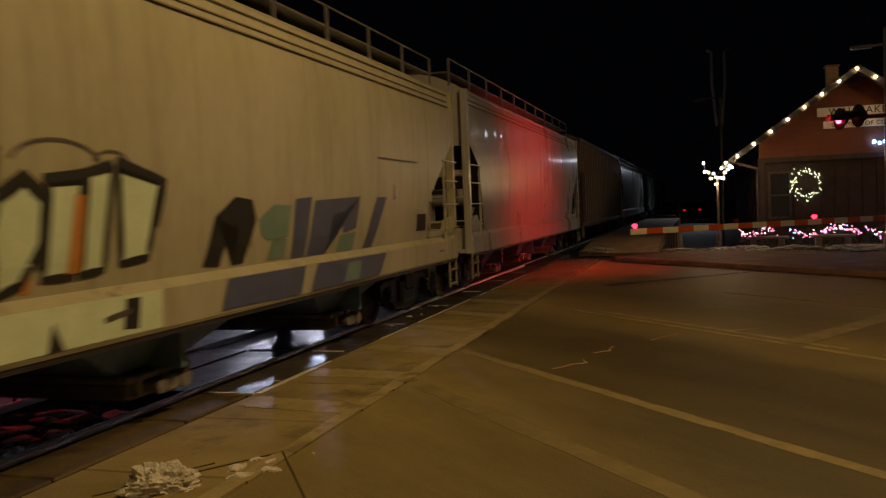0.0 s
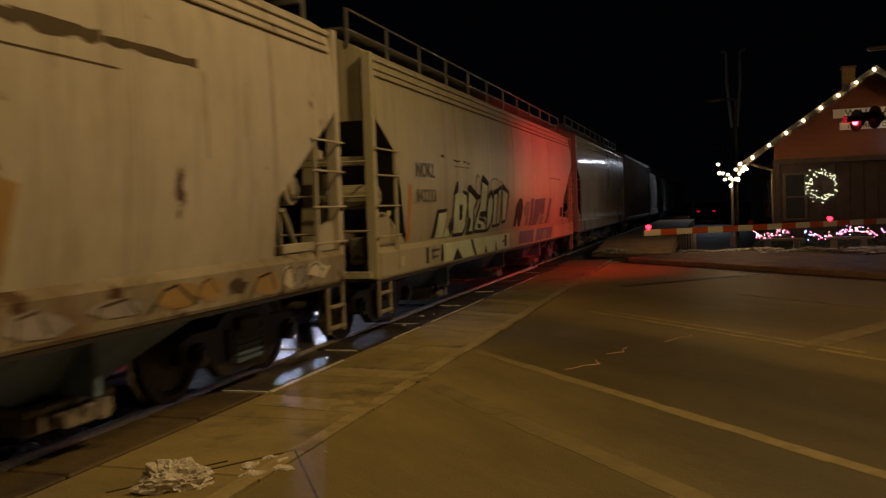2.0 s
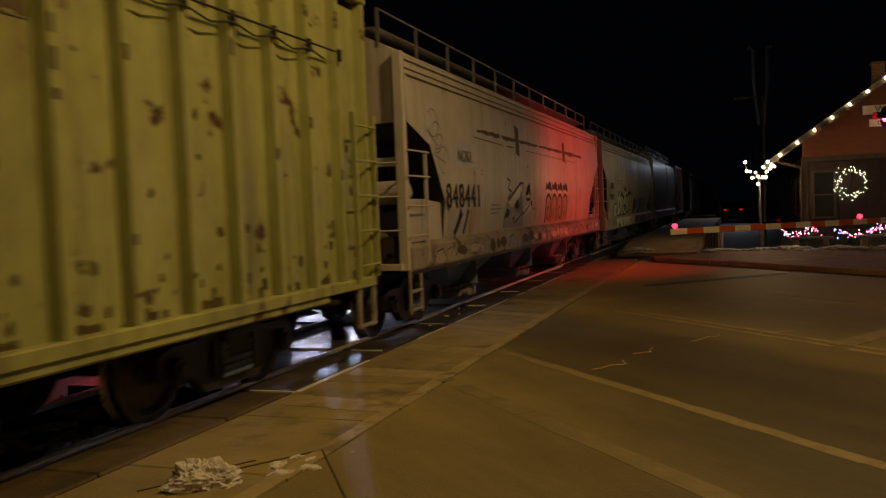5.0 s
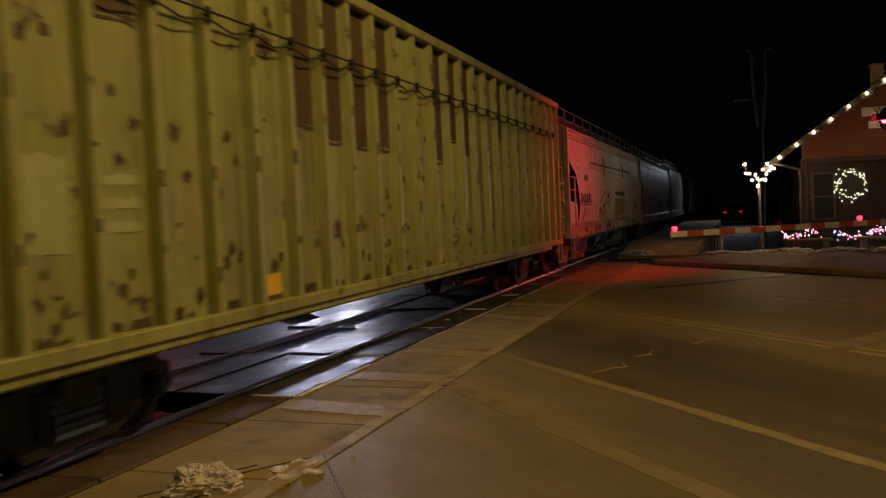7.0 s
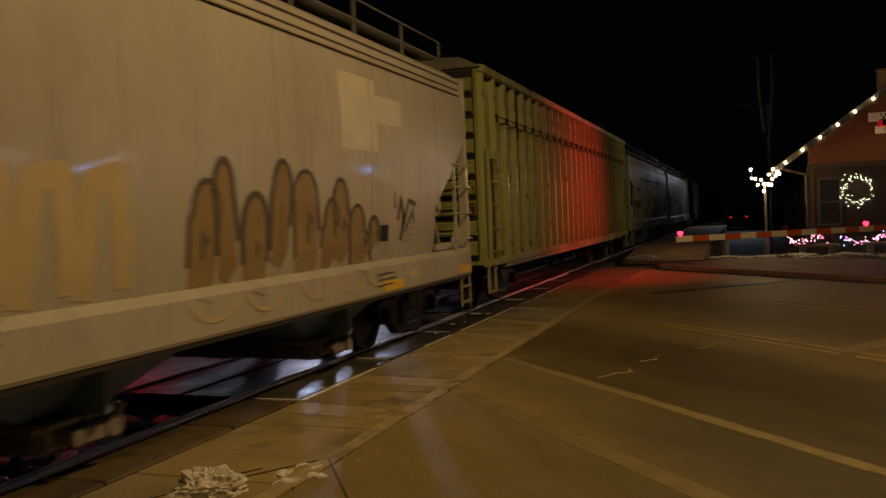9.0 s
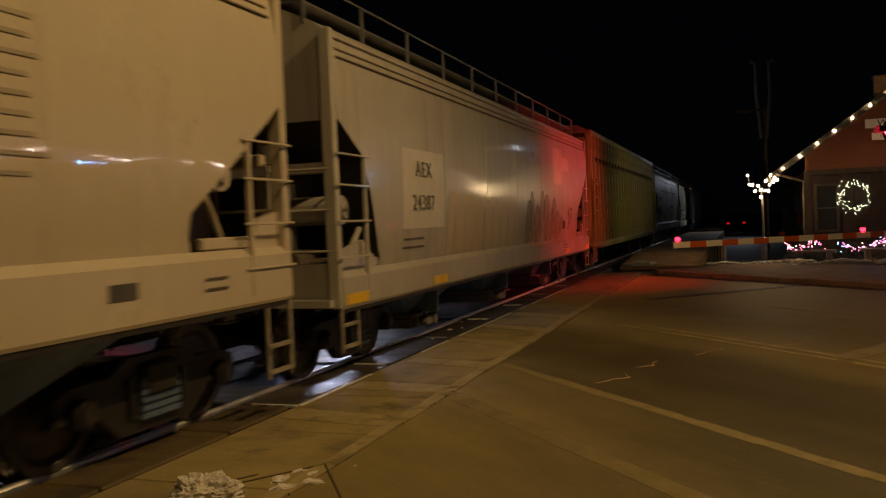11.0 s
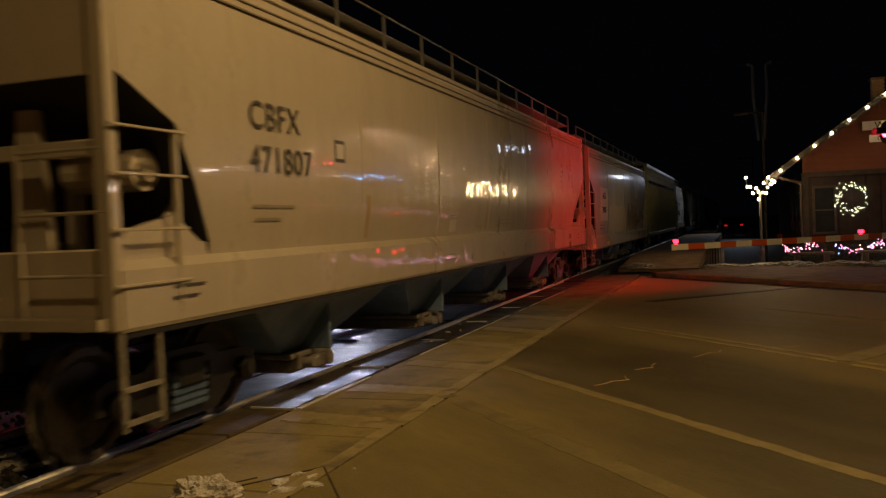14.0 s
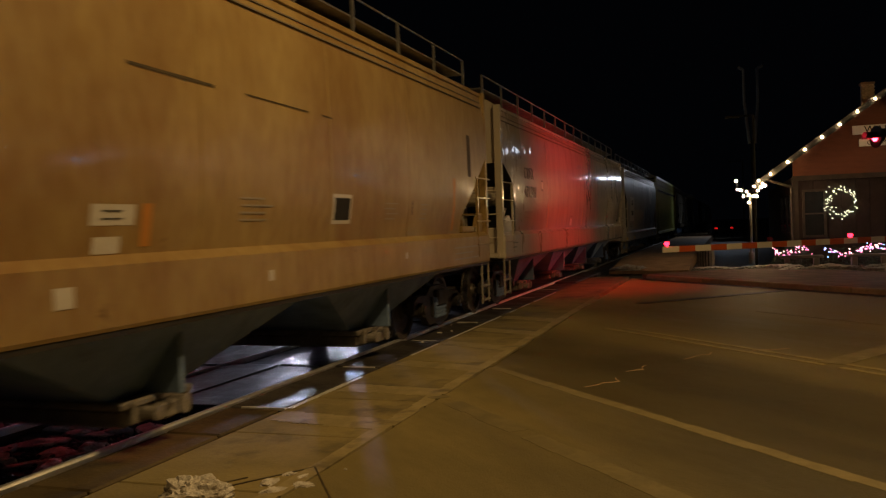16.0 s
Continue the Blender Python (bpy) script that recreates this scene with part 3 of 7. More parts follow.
def track_snow():
    rng = random.Random(21)
    bm = bmesh.new()
    for i in range(70):
        x = rng.choice((rng.uniform(-6.25, -5.1), rng.uniform(-9.0, -6.6)))
        m = Matrix.Translation((x, rng.uniform(2.5, CROSSING[0] - 0.2), -0.09)) @ Matrix.Rotation(rng.random() * 3, 4, "Z") @ Matrix.Diagonal((rng.uniform(0.05, 0.16), rng.uniform(0.08, 0.3), rng.uniform(0.02, 0.05), 1))
        r = bmesh.ops.create_icosphere(bm, subdivisions=2, radius=1, matrix=m)
        for v in r["verts"]:
            v.co += Vector((rng.uniform(-1, 1), rng.uniform(-1, 1), rng.uniform(-1, 1))) * 0.012
    for i in range(7):
        m = Matrix.Translation((rng.uniform(-4.8, -4.25), rng.uniform(6.8, 16.0), -0.004)) @ Matrix.Rotation(rng.random() * 3, 4, "Z") @ Matrix.Diagonal((rng.uniform(0.01, 0.03), rng.uniform(0.015, 0.05), rng.uniform(0.008, 0.016), 1))
        r = bmesh.ops.create_icosphere(bm, subdivisions=2, radius=1, matrix=m)
        for v in r["verts"]:
            v.co += Vector((rng.uniform(-1, 1), rng.uniform(-1, 1), rng.uniform(-0.4, 0.4))) * 0.005
    tagged(part("snow_crust", bm, M["snow"], None), "scattered crusts of frozen snow along the track", "snow", kind="stuff")


def apron():
    a = tagged(new("concrete_apron"), "patched concrete apron along the track", "pavement", kind="structure")
    rng = random.Random(11)
    y = -6.0
    while y < 26.5:
        n = rng.choice((1.5, 1.9, 2.4))
        me = mesh_of(box((-4.23, y + 0.012, -0.13), (-3.01, y + n - 0.012, 0), 0.008), "slab", M["concrete"])
        o = new("slab", me)
        o.parent, o.location = a, (0, 0, rng.uniform(-0.0015, 0.0))
        y += n
    y = -6.0
    while y < CROSSING[0] - 0.1:
        n = min(rng.choice((1.1, 1.6)), CROSSING[0] - 0.02 - y)
        me = mesh_of(box((-4.88, y + 0.01, -0.13), (-4.31, y + n - 0.01, -0.004), 0.016), "edge_slab", M["edge"])
        o = new("edge_slab", me)
        o.parent, o.location, o.rotation_euler = a, (0, 0, rng.uniform(-0.012, -0.002)), (0, 0, 0)
        y += n


def lump(name, place, size, material, label, category, seed, rough=0.35, kind=""):
    bm = bmesh.new()
    bmesh.ops.create_icosphere(bm, subdivisions=5, radius=1)
    for v in bm.verts:
        n = noise.fractal(v.co * 1.3 + Vector((seed, 0, 0)), 0.7, 2.1, 6)
        f = noise.noise(v.co * 9 + Vector((0, seed, 0)))
        v.co *= 1 + rough * n + 0.09 * f + 0.07 * noise.noise(v.co * 19)
        v.co = Vector((v.co.x * size[0], v.co.y * size[1], max(-0.05, v.co.z) * size[2]))
    ob = part(name, bm, material, None, smooth=True)
    ob.matrix_world = pose(*place, 0, 0, seed * 40)
    return tagged(ob, label, category, kind=kind)


ground()
kerb_and_sidewalk()
track()
track_snow()
apron()
# ---------------------------------------------------------------- railcars
SIDE = 1.6


def wheel_mesh():
    """A steel railway wheel turned about x, its outer face towards +x."""
    prof = [(0.07, 0.0), (0.07, 0.15), (0.13, 0.15), (0.15, 0.10), (0.34, 0.085), (0.39, 0.13), (0.457, 0.13), (0.462, 0.03), (0.49, 0.02), (0.49, 0.0), (0.39, 0.0), (0.34, 0.06), (0.15, 0.05), (0.13, 0.0)]
    bm = bmesh.new()
    k, rings = 28, []
    for i in range(k):
        a = 2 * math.pi * i / k
        rings.append([bm.verts.new((x, r * math.cos(a), r * math.sin(a))) for r, x in prof])
    for i in range(k):
        p, q = rings[i], rings[(i + 1) % k]
        for j in range(len(prof)):
            f = bm.faces.new((p[j], p[(j + 1) % len(prof)], q[(j + 1) % len(prof)], q[j]))
            f.material_index = 1 if j in (6, 7) else 0
    me = mesh_of(bm, "wheel", M["wheel"])
    me.materials.append(M["tread"])
    return me


WHEEL = wheel_mesh()


def side_frame_mesh():
    bm = bmesh.new()
    outer = [(-1.12, 0.40), (-1.12, 0.60), (-0.95, 0.66), (-0.55, 0.66), (-0.35, 0.78), (0.35, 0.78), (0.55, 0.66), (0.95, 0.66), (1.12, 0.60), (1.12, 0.40),
             (0.72, 0.40), (0.45, 0.17), (-0.45, 0.17), (-0.72, 0.40)]
    add_prism(bm, outer, "x", 0.94, 1.06)
    for s in (-1, 1):
        add_prism(bm, [(s * 0.30, 0.30), (s * 0.30, 0.62), (s * 0.36, 0.62), (s * 0.36, 0.30)], "x", 1.06, 1.10)
        add_rod(bm, (0.9, s * 0.89, 0.457), (1.14, s * 0.89, 0.457), 0.115, 14)
        add_rod(bm, (1.12, s * 0.89, 0.457), (1.17, s * 0.89, 0.457), 0.075, 12)
    return mesh_of(bm, "side_frame", M["under"])


def spring_mesh():
    bm = bmesh.new()
    add_rod(bm, (1.09, 0, 0.26), (1.09, 0, 0.6), 0.03, 6)
    for k in range(5):
        add_rod(bm, (1.09, 0, 0.275 + k * 0.065), (1.09, 0, 0.31 + k * 0.065), 0.045, 9)
    return mesh_of(bm, "spring", M["bay"])


SIDE_FRAME, SPRINGS = side_frame_mesh(), spring_mesh()
BOLSTER = mesh_of(box((-1.15, -0.2, 0.45), (1.15, 0.2, 0.72), 0.03), "bolster", M["under"])
BRAKE = mesh_of(rods(((-0.9, 0.32, 0.4), (0.9, 0.32, 0.4), 0.045), ((-0.9, -0.32, 0.4), (0.9, -0.32, 0.4), 0.045), ((0.93, -0.5, 0.3), (0.93, -0.36, 0.62), 0.035)), "brake_beam", M["under"])
WHEELSETS = []


def truck(parent, y):
    """A two-axle truck: its side frames, bolster and brake gear are one part, with turning wheelsets below it."""
    t = new("truck", BOLSTER)
    t.parent, t.location = parent, (0, y, 0)
    for s in (1, -1):
        o = new("side_frame", SIDE_FRAME)
        o.parent = t
        if s < 0:
            o.rotation_euler = (0, 0, math.pi)
        for k in range(5):
            o = new("spring", SPRINGS)
            o.parent, o.location = t, ((0 if s > 0 else -2.18), -0.2 + 0.1 * k, 0)
    o = new("brake_beam", BRAKE)
    o.parent = t
    for dy in (-0.889, 0.889):
        bm = bmesh.new()
        bm.from_mesh(WHEEL)
        bmesh.ops.translate(bm, verts=bm.verts, vec=(0.66, 0, 0))
        w2 = bmesh.new()
        w2.from_mesh(WHEEL)
        bmesh.ops.translate(w2, verts=w2.verts, vec=(0.66, 0, 0))
        bmesh.ops.rotate(w2, verts=w2.verts, cent=(0, 0, 0), matrix=Matrix.Rotation(math.pi, 3, "Z"))
        tmp = bpy.data.meshes.new("tmp")
        w2.to_mesh(tmp)
        w2.free()
        bm.from_mesh(tmp)
        bpy.data.meshes.remove(tmp)
        add_rod(bm, (-0.9, 0, 0), (0.9, 0, 0), 0.075, 10)
        me = mesh_of(bm, "wheelset", M["wheel"])
        me.materials.append(M["tread"])
        o = new("wheelset", me)
        o.parent = t
        WHEELSETS.append((o, dy))
    return t


def hopper_profile(eave, base=1.26):
    """Half outline of the body, from the sill up to the ridge: (x, z)."""
    return [(1.50, base), (1.54, base + 0.25), (1.575, max(1.95, base + 0.45)), (1.59, 2.4), (1.59, 2.9), (1.57, eave - 0.45), (1.53, eave - 0.18), (1.50, eave - 0.06), (1.53, eave - 0.05),
            (1.53, eave), (1.46, eave + 0.03), (1.30, eave + 0.14), (0.95, eave + 0.30), (0.5, eave + 0.40), (0.0, eave + 0.43)]


def skin_x(eave, z, base=1.26):
    if z < base:
        return 1.602
    prof = hopper_profile(eave, base)
    for (x0, z0), (x1, z1) in zip(prof, prof[1:]):
        if z0 <= z <= z1:
            return x0 + (x1 - x0) * (z - z0) / max(1e-6, z1 - z0)
    return 1.5


def hopper_body(length, eave, slope, knee, base, high_rear=False):
    """The shell, and the slanting sheets below its ends."""
    prof = hopper_profile(eave, base)
    half = length / 2 - 0.62
    # the front end is cut back upright to half its height, then slants; the rear end slants all the way
    cuts = {1: (slope, 1.9), -1: (1.5, 1.86) if high_rear else (1.14, base + 0.1)}
    span = 2 * half - slope - cuts[-1][0]
    stations = {-half + cuts[-1][0] + span * i / 14 for i in range(15)}
    for s, (run, _) in cuts.items():
        stations |= {s * (half - run * k) for k in (0, 0.25, 0.57, 0.75, 0.985)}
    stations = sorted(stations)
    shell, sheet = bmesh.new(), bmesh.new()
    prev = None
    sheets = []
    for y in stations:
        run, foot = cuts[1 if y > 0 else -1]
        k = max(0.0, (abs(y) - (half - run)) / run)
        k = k if k > 1e-4 else 0.0
        rise = k if y > 0 else k * 1.75 if k < 0.43 else 0.7525 + (k - 0.43) * 0.434
        zmin = foot + (knee + 0.06 - foot) * rise if k else base
        pts = [(skin_x(eave, zmin, base) if k else 1.5, zmin)]
        pts += [(x, z) for x, z in prof[1:]] if not k else []
        if k:
            cut = [(x, max(z, zmin)) for x, z in prof[1:]]
            pts += [(skin_x(eave, z, base) if z <= zmin + 1e-6 else x, z) for x, z in cut]
        ring = [shell.verts.new((x, y, z)) for x, z in pts] + [shell.verts.new((-x, y, z)) for x, z in reversed(pts[:-1])]
        sheets.append([(pts[0][0] - 0.015, y, zmin + 0.01), (-pts[0][0] + 0.015, y, zmin + 0.01)])
        if prev:
            for a, b, c, e in zip(prev, prev[1:], ring, ring[1:]):
                if len({a.co.copy().freeze(), b.co.copy().freeze(), e.co.copy().freeze(), c.co.copy().freeze()}) > 2:
                    shell.faces.new((a, b, e, c))
        prev = ring
        if abs(abs(y) - half) < 1e-6:
            shell.faces.new(ring)
    bmesh.ops.remove_doubles(shell, verts=shell.verts, dist=0.0005)
    for a, b in zip(sheets, sheets[1:]):
        vs = [sheet.verts.new(p) for p in (*a, *reversed(b))]
        sheet.faces.new(vs)
    return shell, sheet


def hopper(name, label, y0, length, paint, eave=3.78, bays=3, slope=1.45, knee=2.88, low=0.86, base=1.24, sill_paint=None, detail=True, bay_mat=None, yellow=False, step_mat=None, gusset=0.3, flat_gusset=False, closed_end=True):
    car = thing(name, label, "railcar", "freight train cars")
    car.location = (TRACK, y0, 0)
    half = length / 2 - 0.62
    shell, sheet = hopper_body(length, eave, slope, knee, base, flat_gusset)
    part("body", shell, paint, car, smooth=True)
    # black sheet colour also holds the shade of the open end
    part("slope_sheet", sheet, M["black"], car, "black slanting end sheet with its shade painted in")
    sill_paint = sill_paint or paint
    step_mat = step_mat or paint
    for s in (1, -1):
        bm = bmesh.new()
        add_prism(bm, [(s * 1.46, low), (s * 1.585, low), (s * 1.60, low + 0.03), (s * 1.60, base - 0.04), (s * 1.52, base + 0.03), (s * 1.46, base + 0.03)], "y", -half - 0.05, half + 0.05)
        part("side_sill", bm, sill_paint, car)
        part("sill_flange", box((min(s * 1.3, s * 1.575), -half, low - 0.045), (max(s * 1.3, s * 1.575), half, low - 0.003)), M["under"], car)
    part("centre_sill", box((-0.3, -length / 2 + 0.25, 0.75), (0.3, length / 2 - 0.25, 1.1), 0.02), M["under"], car)
    # discharge bays
    inner = 2 * (half - slope) - 0.6
    for i in range(bays):
        c = -inner / 2 + inner * (i + 0.5) / bays
        w = inner / bays / 2 - 0.02
        bm = bmesh.new()
        top = [(-1.45, c - w, 1.15), (1.45, c - w, 1.15), (1.45, c + w, 1.15), (-1.45, c + w, 1.15)]
        foot = [(-0.9, c - 0.42, 0.42), (0.9, c - 0.42, 0.42), (0.9, c + 0.42, 0.42), (-0.9, c + 0.42, 0.42)]
        a, b = [bm.verts.new(p) for p in top], [bm.verts.new(p) for p in foot]
        bm.faces.new(b), bm.faces.new(a)
        for j in range(4):
            bm.faces.new((a[j], a[(j + 1) % 4], b[(j + 1) % 4], b[j]))
        bay = part("discharge_bay", bm, bay_mat or M["bay"], car, "grey steel discharge hopper")
        bm = box((-1.06, c - 0.47, 0.36), (1.06, c + 0.47, 0.425), 0.015)
        add_box(bm, (-1.0, c - 0.4, 0.2), (1.0, c + 0.1, 0.36), 0.03)
        for dy in (-0.36, 0.0, 0.36):
            add_box(bm, (1.0, c + dy - 0.03, 0.24), (1.1, c + dy + 0.03, 0.42), 0.01)
        add_rod(bm, (0.8, c - 0.2, 0.3), (1.2, c - 0.2, 0.3), 0.06, 12)
        add_rod(bm, (1.02, c + 0.2, 0.3), (1.18, c + 0.2, 0.3), 0.085, 12)
        add_box(bm, (1.05, c - 0.1, 0.22), (1.17, c + 0.12, 0.36), 0.02)
        part("bay_rib", box((0.9, c - 0.03, 0.43), (1.3, c + 0.03, 1.0), 0.01), bay_mat or M["bay"], bay)
        part("outlet_gate", bm, M["gate_metal"], bay)
    for s in (-1, 1):
        truck(car, s * (length / 2 - 1.95))
        e = s * half
        # end platform, coupler and brake gear
        bm = box((-1.5, min(e, e + s * 0.2), low + 0.03), (1.5, max(e, e + s * 0.2), low + 0.11))
        add_box(bm, (-0.25, min(e, s * (length / 2 - 0.3)), 0.72), (0.25, max(e, s * (length / 2 - 0.3)), 1.02), 0.03)
        part("end_sill", bm, paint, car)
        bm = box((-0.14, min(e, s * (length / 2 + 0.02)), 0.74), (0.14, max(e, s * (length / 2 + 0.02)), 0.94), 0.04)
        part("coupler", bm, M["under"], car)
        if detail:
            bm = bmesh.new()
            yy = e - s * 0.55
            add_rod(bm, (0.75, yy - 0.3, 1.35), (0.75, yy + 0.3, 1.35), 0.16, 12)
            add_box(bm, (0.95, yy - 0.16, 1.02), (1.25, yy + 0.2, 1.4), 0.03)
            add_rod(bm, (1.1, yy - 0.35, 1.15), (1.1, yy + 0.5, 1.15), 0.03, 6)
            add_rod(bm, (0.4, yy + 0.1, 1.02), (0.4, yy + 0.1, 1.75), 0.04, 6)
            part("brake_cylinder", bm, M["grime"], car)
            part("brace_post", box((0.49, min(e - s * 0.75, e - s * 0.65), 1.0), (0.61, max(e - s * 0.75, e - s * 0.65), 2.3)), paint, car)
            for x in (1, -1):
                a, b = min(x * 1.43, x * 1.49), max(x * 1.43, x * 1.49)
                bm = bmesh.new()
                if s < 0 and flat_gusset:
                    add_prism(bm, [(e, low), (e - s * 1.52, low), (e - s * 1.5, base + 0.56), (e - s * 0.7, base + 0.62), (e - s * 0.3, base + 0.62), (e, base + 0.56)], "x", a, b)
                elif s < 0:
                    add_prism(bm, [(e, low), (e - s * 1.2, low), (e - s * 1.14, base + 0.08), (e - s * 0.95, base + 0.2), (e - s * 0.72, base + 0.36), (e - s * 0.4, base + gusset), (e - s * 0.15, base + gusset - 0.06), (e, base + 0.1)], "x", a, b)
                else:
                    add_prism(bm, [(e, low), (e - s * 0.5, low), (e - s * 0.42, base + 0.12), (e - s * 0.3, base + 0.3), (e, base + 0.36)], "x", a, b)
                part("end_gusset", bm, paint, car)
                part("sill_bar", box((a, min(e - s * 0.5, e - s * 1.2), base + 0.04), (b, max(e - s * 0.5, e - s * 1.2), base + 0.14), 0.01), paint, car)
            part("cross_beam", box((-1.4, min(e, e - s * 0.1), knee - 0.52), (1.4, max(e, e - s * 0.1), knee - 0.4), 0.01), paint, car)
            if closed_end:
                part("end_plate", box((-1.42, min(e - s * 0.02, e - s * 0.08), low + 0.05), (1.42, max(e - s * 0.02, e - s * 0.08), base + 0.12), 0.015), paint, car)
            for x in (-0.5, 0.5):
                bm = bmesh.new()
                add_prism(bm, [(x - 0.22, low + 0.1), (x + 0.22, low + 0.1), (x + 0.09, knee - 0.1), (x - 0.09, knee - 0.1)], "y", e - s * 0.3 - 0.04, e - s * 0.3 + 0.04)
                part("end_brace", bm, paint, car, "tapered upright brace of the open end")
            bm = bmesh.new()
            add_rod(bm, (0.62, e - s * 0.62, base + 0.72), (1.3, e - s * 0.62, base + 0.72), 0.17, 16)
            add_rod(bm, (0.56, e - s * 0.62, base + 0.72), (1.34, e - s * 0.62, base + 0.72), 0.1, 12)
            part("air_reservoir", bm, paint, car, "round air tank under the slanting end")
            part("strut", rods(((1.35, e - s * 0.95, base + 0.5), (1.25, e - s * 0.3, low + 0.12), 0.035)), paint, car)
            part("end_ladder", rods(*[((0.75, e + s * 0.1, z), (1.5, e + s * 0.1, z), 0.014) for z in (1.5, 1.95, 2.4)], ((0.75, e + s * 0.1, 1.05), (0.75, e + s * 0.1, 2.45), 0.018)), step_mat, car)
        for x in (1, -1):
            lo, hi = min(e - s * 0.05, e + s * 0.14), max(e - s * 0.05, e + s * 0.14)
            lo, hi = min(e, e + s * 0.11), max(e, e + s * 0.11)
            part("corner_post", box((min(x * 1.44, x * 1.58), lo, low + 0.01), (max(x * 1.44, x * 1.58), hi, eave + 0.02), 0.012), step_mat, car)
            bm = bmesh.new()
            q = e - s * 0.62
            add_box(bm, (x * 1.59 - 0.02, q - 0.022, low + 0.1), (x * 1.59 + 0.02, q + 0.022, knee - 0.3))
            for z in (1.42, 1.82, 2.22, 2.56) if detail else (1.6, 2.3):
                add_rod(bm, (x * 1.61, q - s * 0.1, z), (x * 1.61, e + s * 0.12, z), 0.013, 6)
            part("ladder", bm, step_mat, car)
            bm = bmesh.new()
            for yy in (e + s * 0.05, e - s * 0.36):
                add_box(bm, (x * 1.56 - 0.012, yy - 0.022, 0.38), (x * 1.56 + 0.012, yy + 0.022, low + 0.04))
            for z in (0.44, 0.68):
                add_box(bm, (x * 1.56 - 0.03, min(e + s * 0.05, e - s * 0.36), z - 0.015), (x * 1.56 + 0.03, max(e + s * 0.05, e - s * 0.36), z + 0.015))
            part("sill_step", bm, M["step"], car)
            if yellow and x > 0:
                for yy in (e - s * 0.3, e - s * 3.1):
                    part("reflector", box((1.601, yy - 0.3, low + 0.04), (1.606, yy + 0.3, low + 0.16)), M["reflector"], car, "yellow reflective stripe")
    # running board with its railing
    for x in (1, -1):
        bm = bmesh.new()
        add_box(bm, (min(x * 0.75, x * 1.2), -half, eave + 0.36), (max(x * 0.75, x * 1.2), half, eave + 0.385))
        n = int(2 * half / 1.45)
        for i in range(n + 1):
            y = -half + 2 * half * i / n
            add_box(bm, (x * 1.22 - 0.018, y - 0.02, eave + 0.12), (x * 1.22 + 0.018, y + 0.02, eave + 0.62))
        part("running_board", bm, M["steel"], car, "steel roof walkway with posts")
        part("roof_rail", rods(((x * 1.22, -half, eave + 0.62), (x * 1.22, half, eave + 0.62), 0.014)), M["steel"], car)
    # side seams
    bm = bmesh.new()
    pr = hopper_profile(eave, base)
    for a, b in zip(pr[0:6], pr[1:7]):
        add_prism(bm, [(a[0] + 0.004, a[1]), (b[0] + 0.004, b[1]), (b[0] - 0.02, b[1]), (a[0] - 0.02, a[1])], "y", -0.022, 0.022)
    seam = mesh_of(bm, "side_seam", paint)
    for i in range(1, 6):
        o = new("side_seam", seam)
        o.parent, o.location = car, (0, -half + slope + (2 * half - 2 * slope) * i / 6, 0)
    bm = bmesh.new()
    for dz in (0.0, 0.09):
        add_box(bm, (1.5, -half + 0.1, eave - 0.27 + dz), (1.568 - dz * 0.25, half - 0.1, eave - 0.255 + dz))
    part("moulding", bm, M["moulding"], car)
    return car


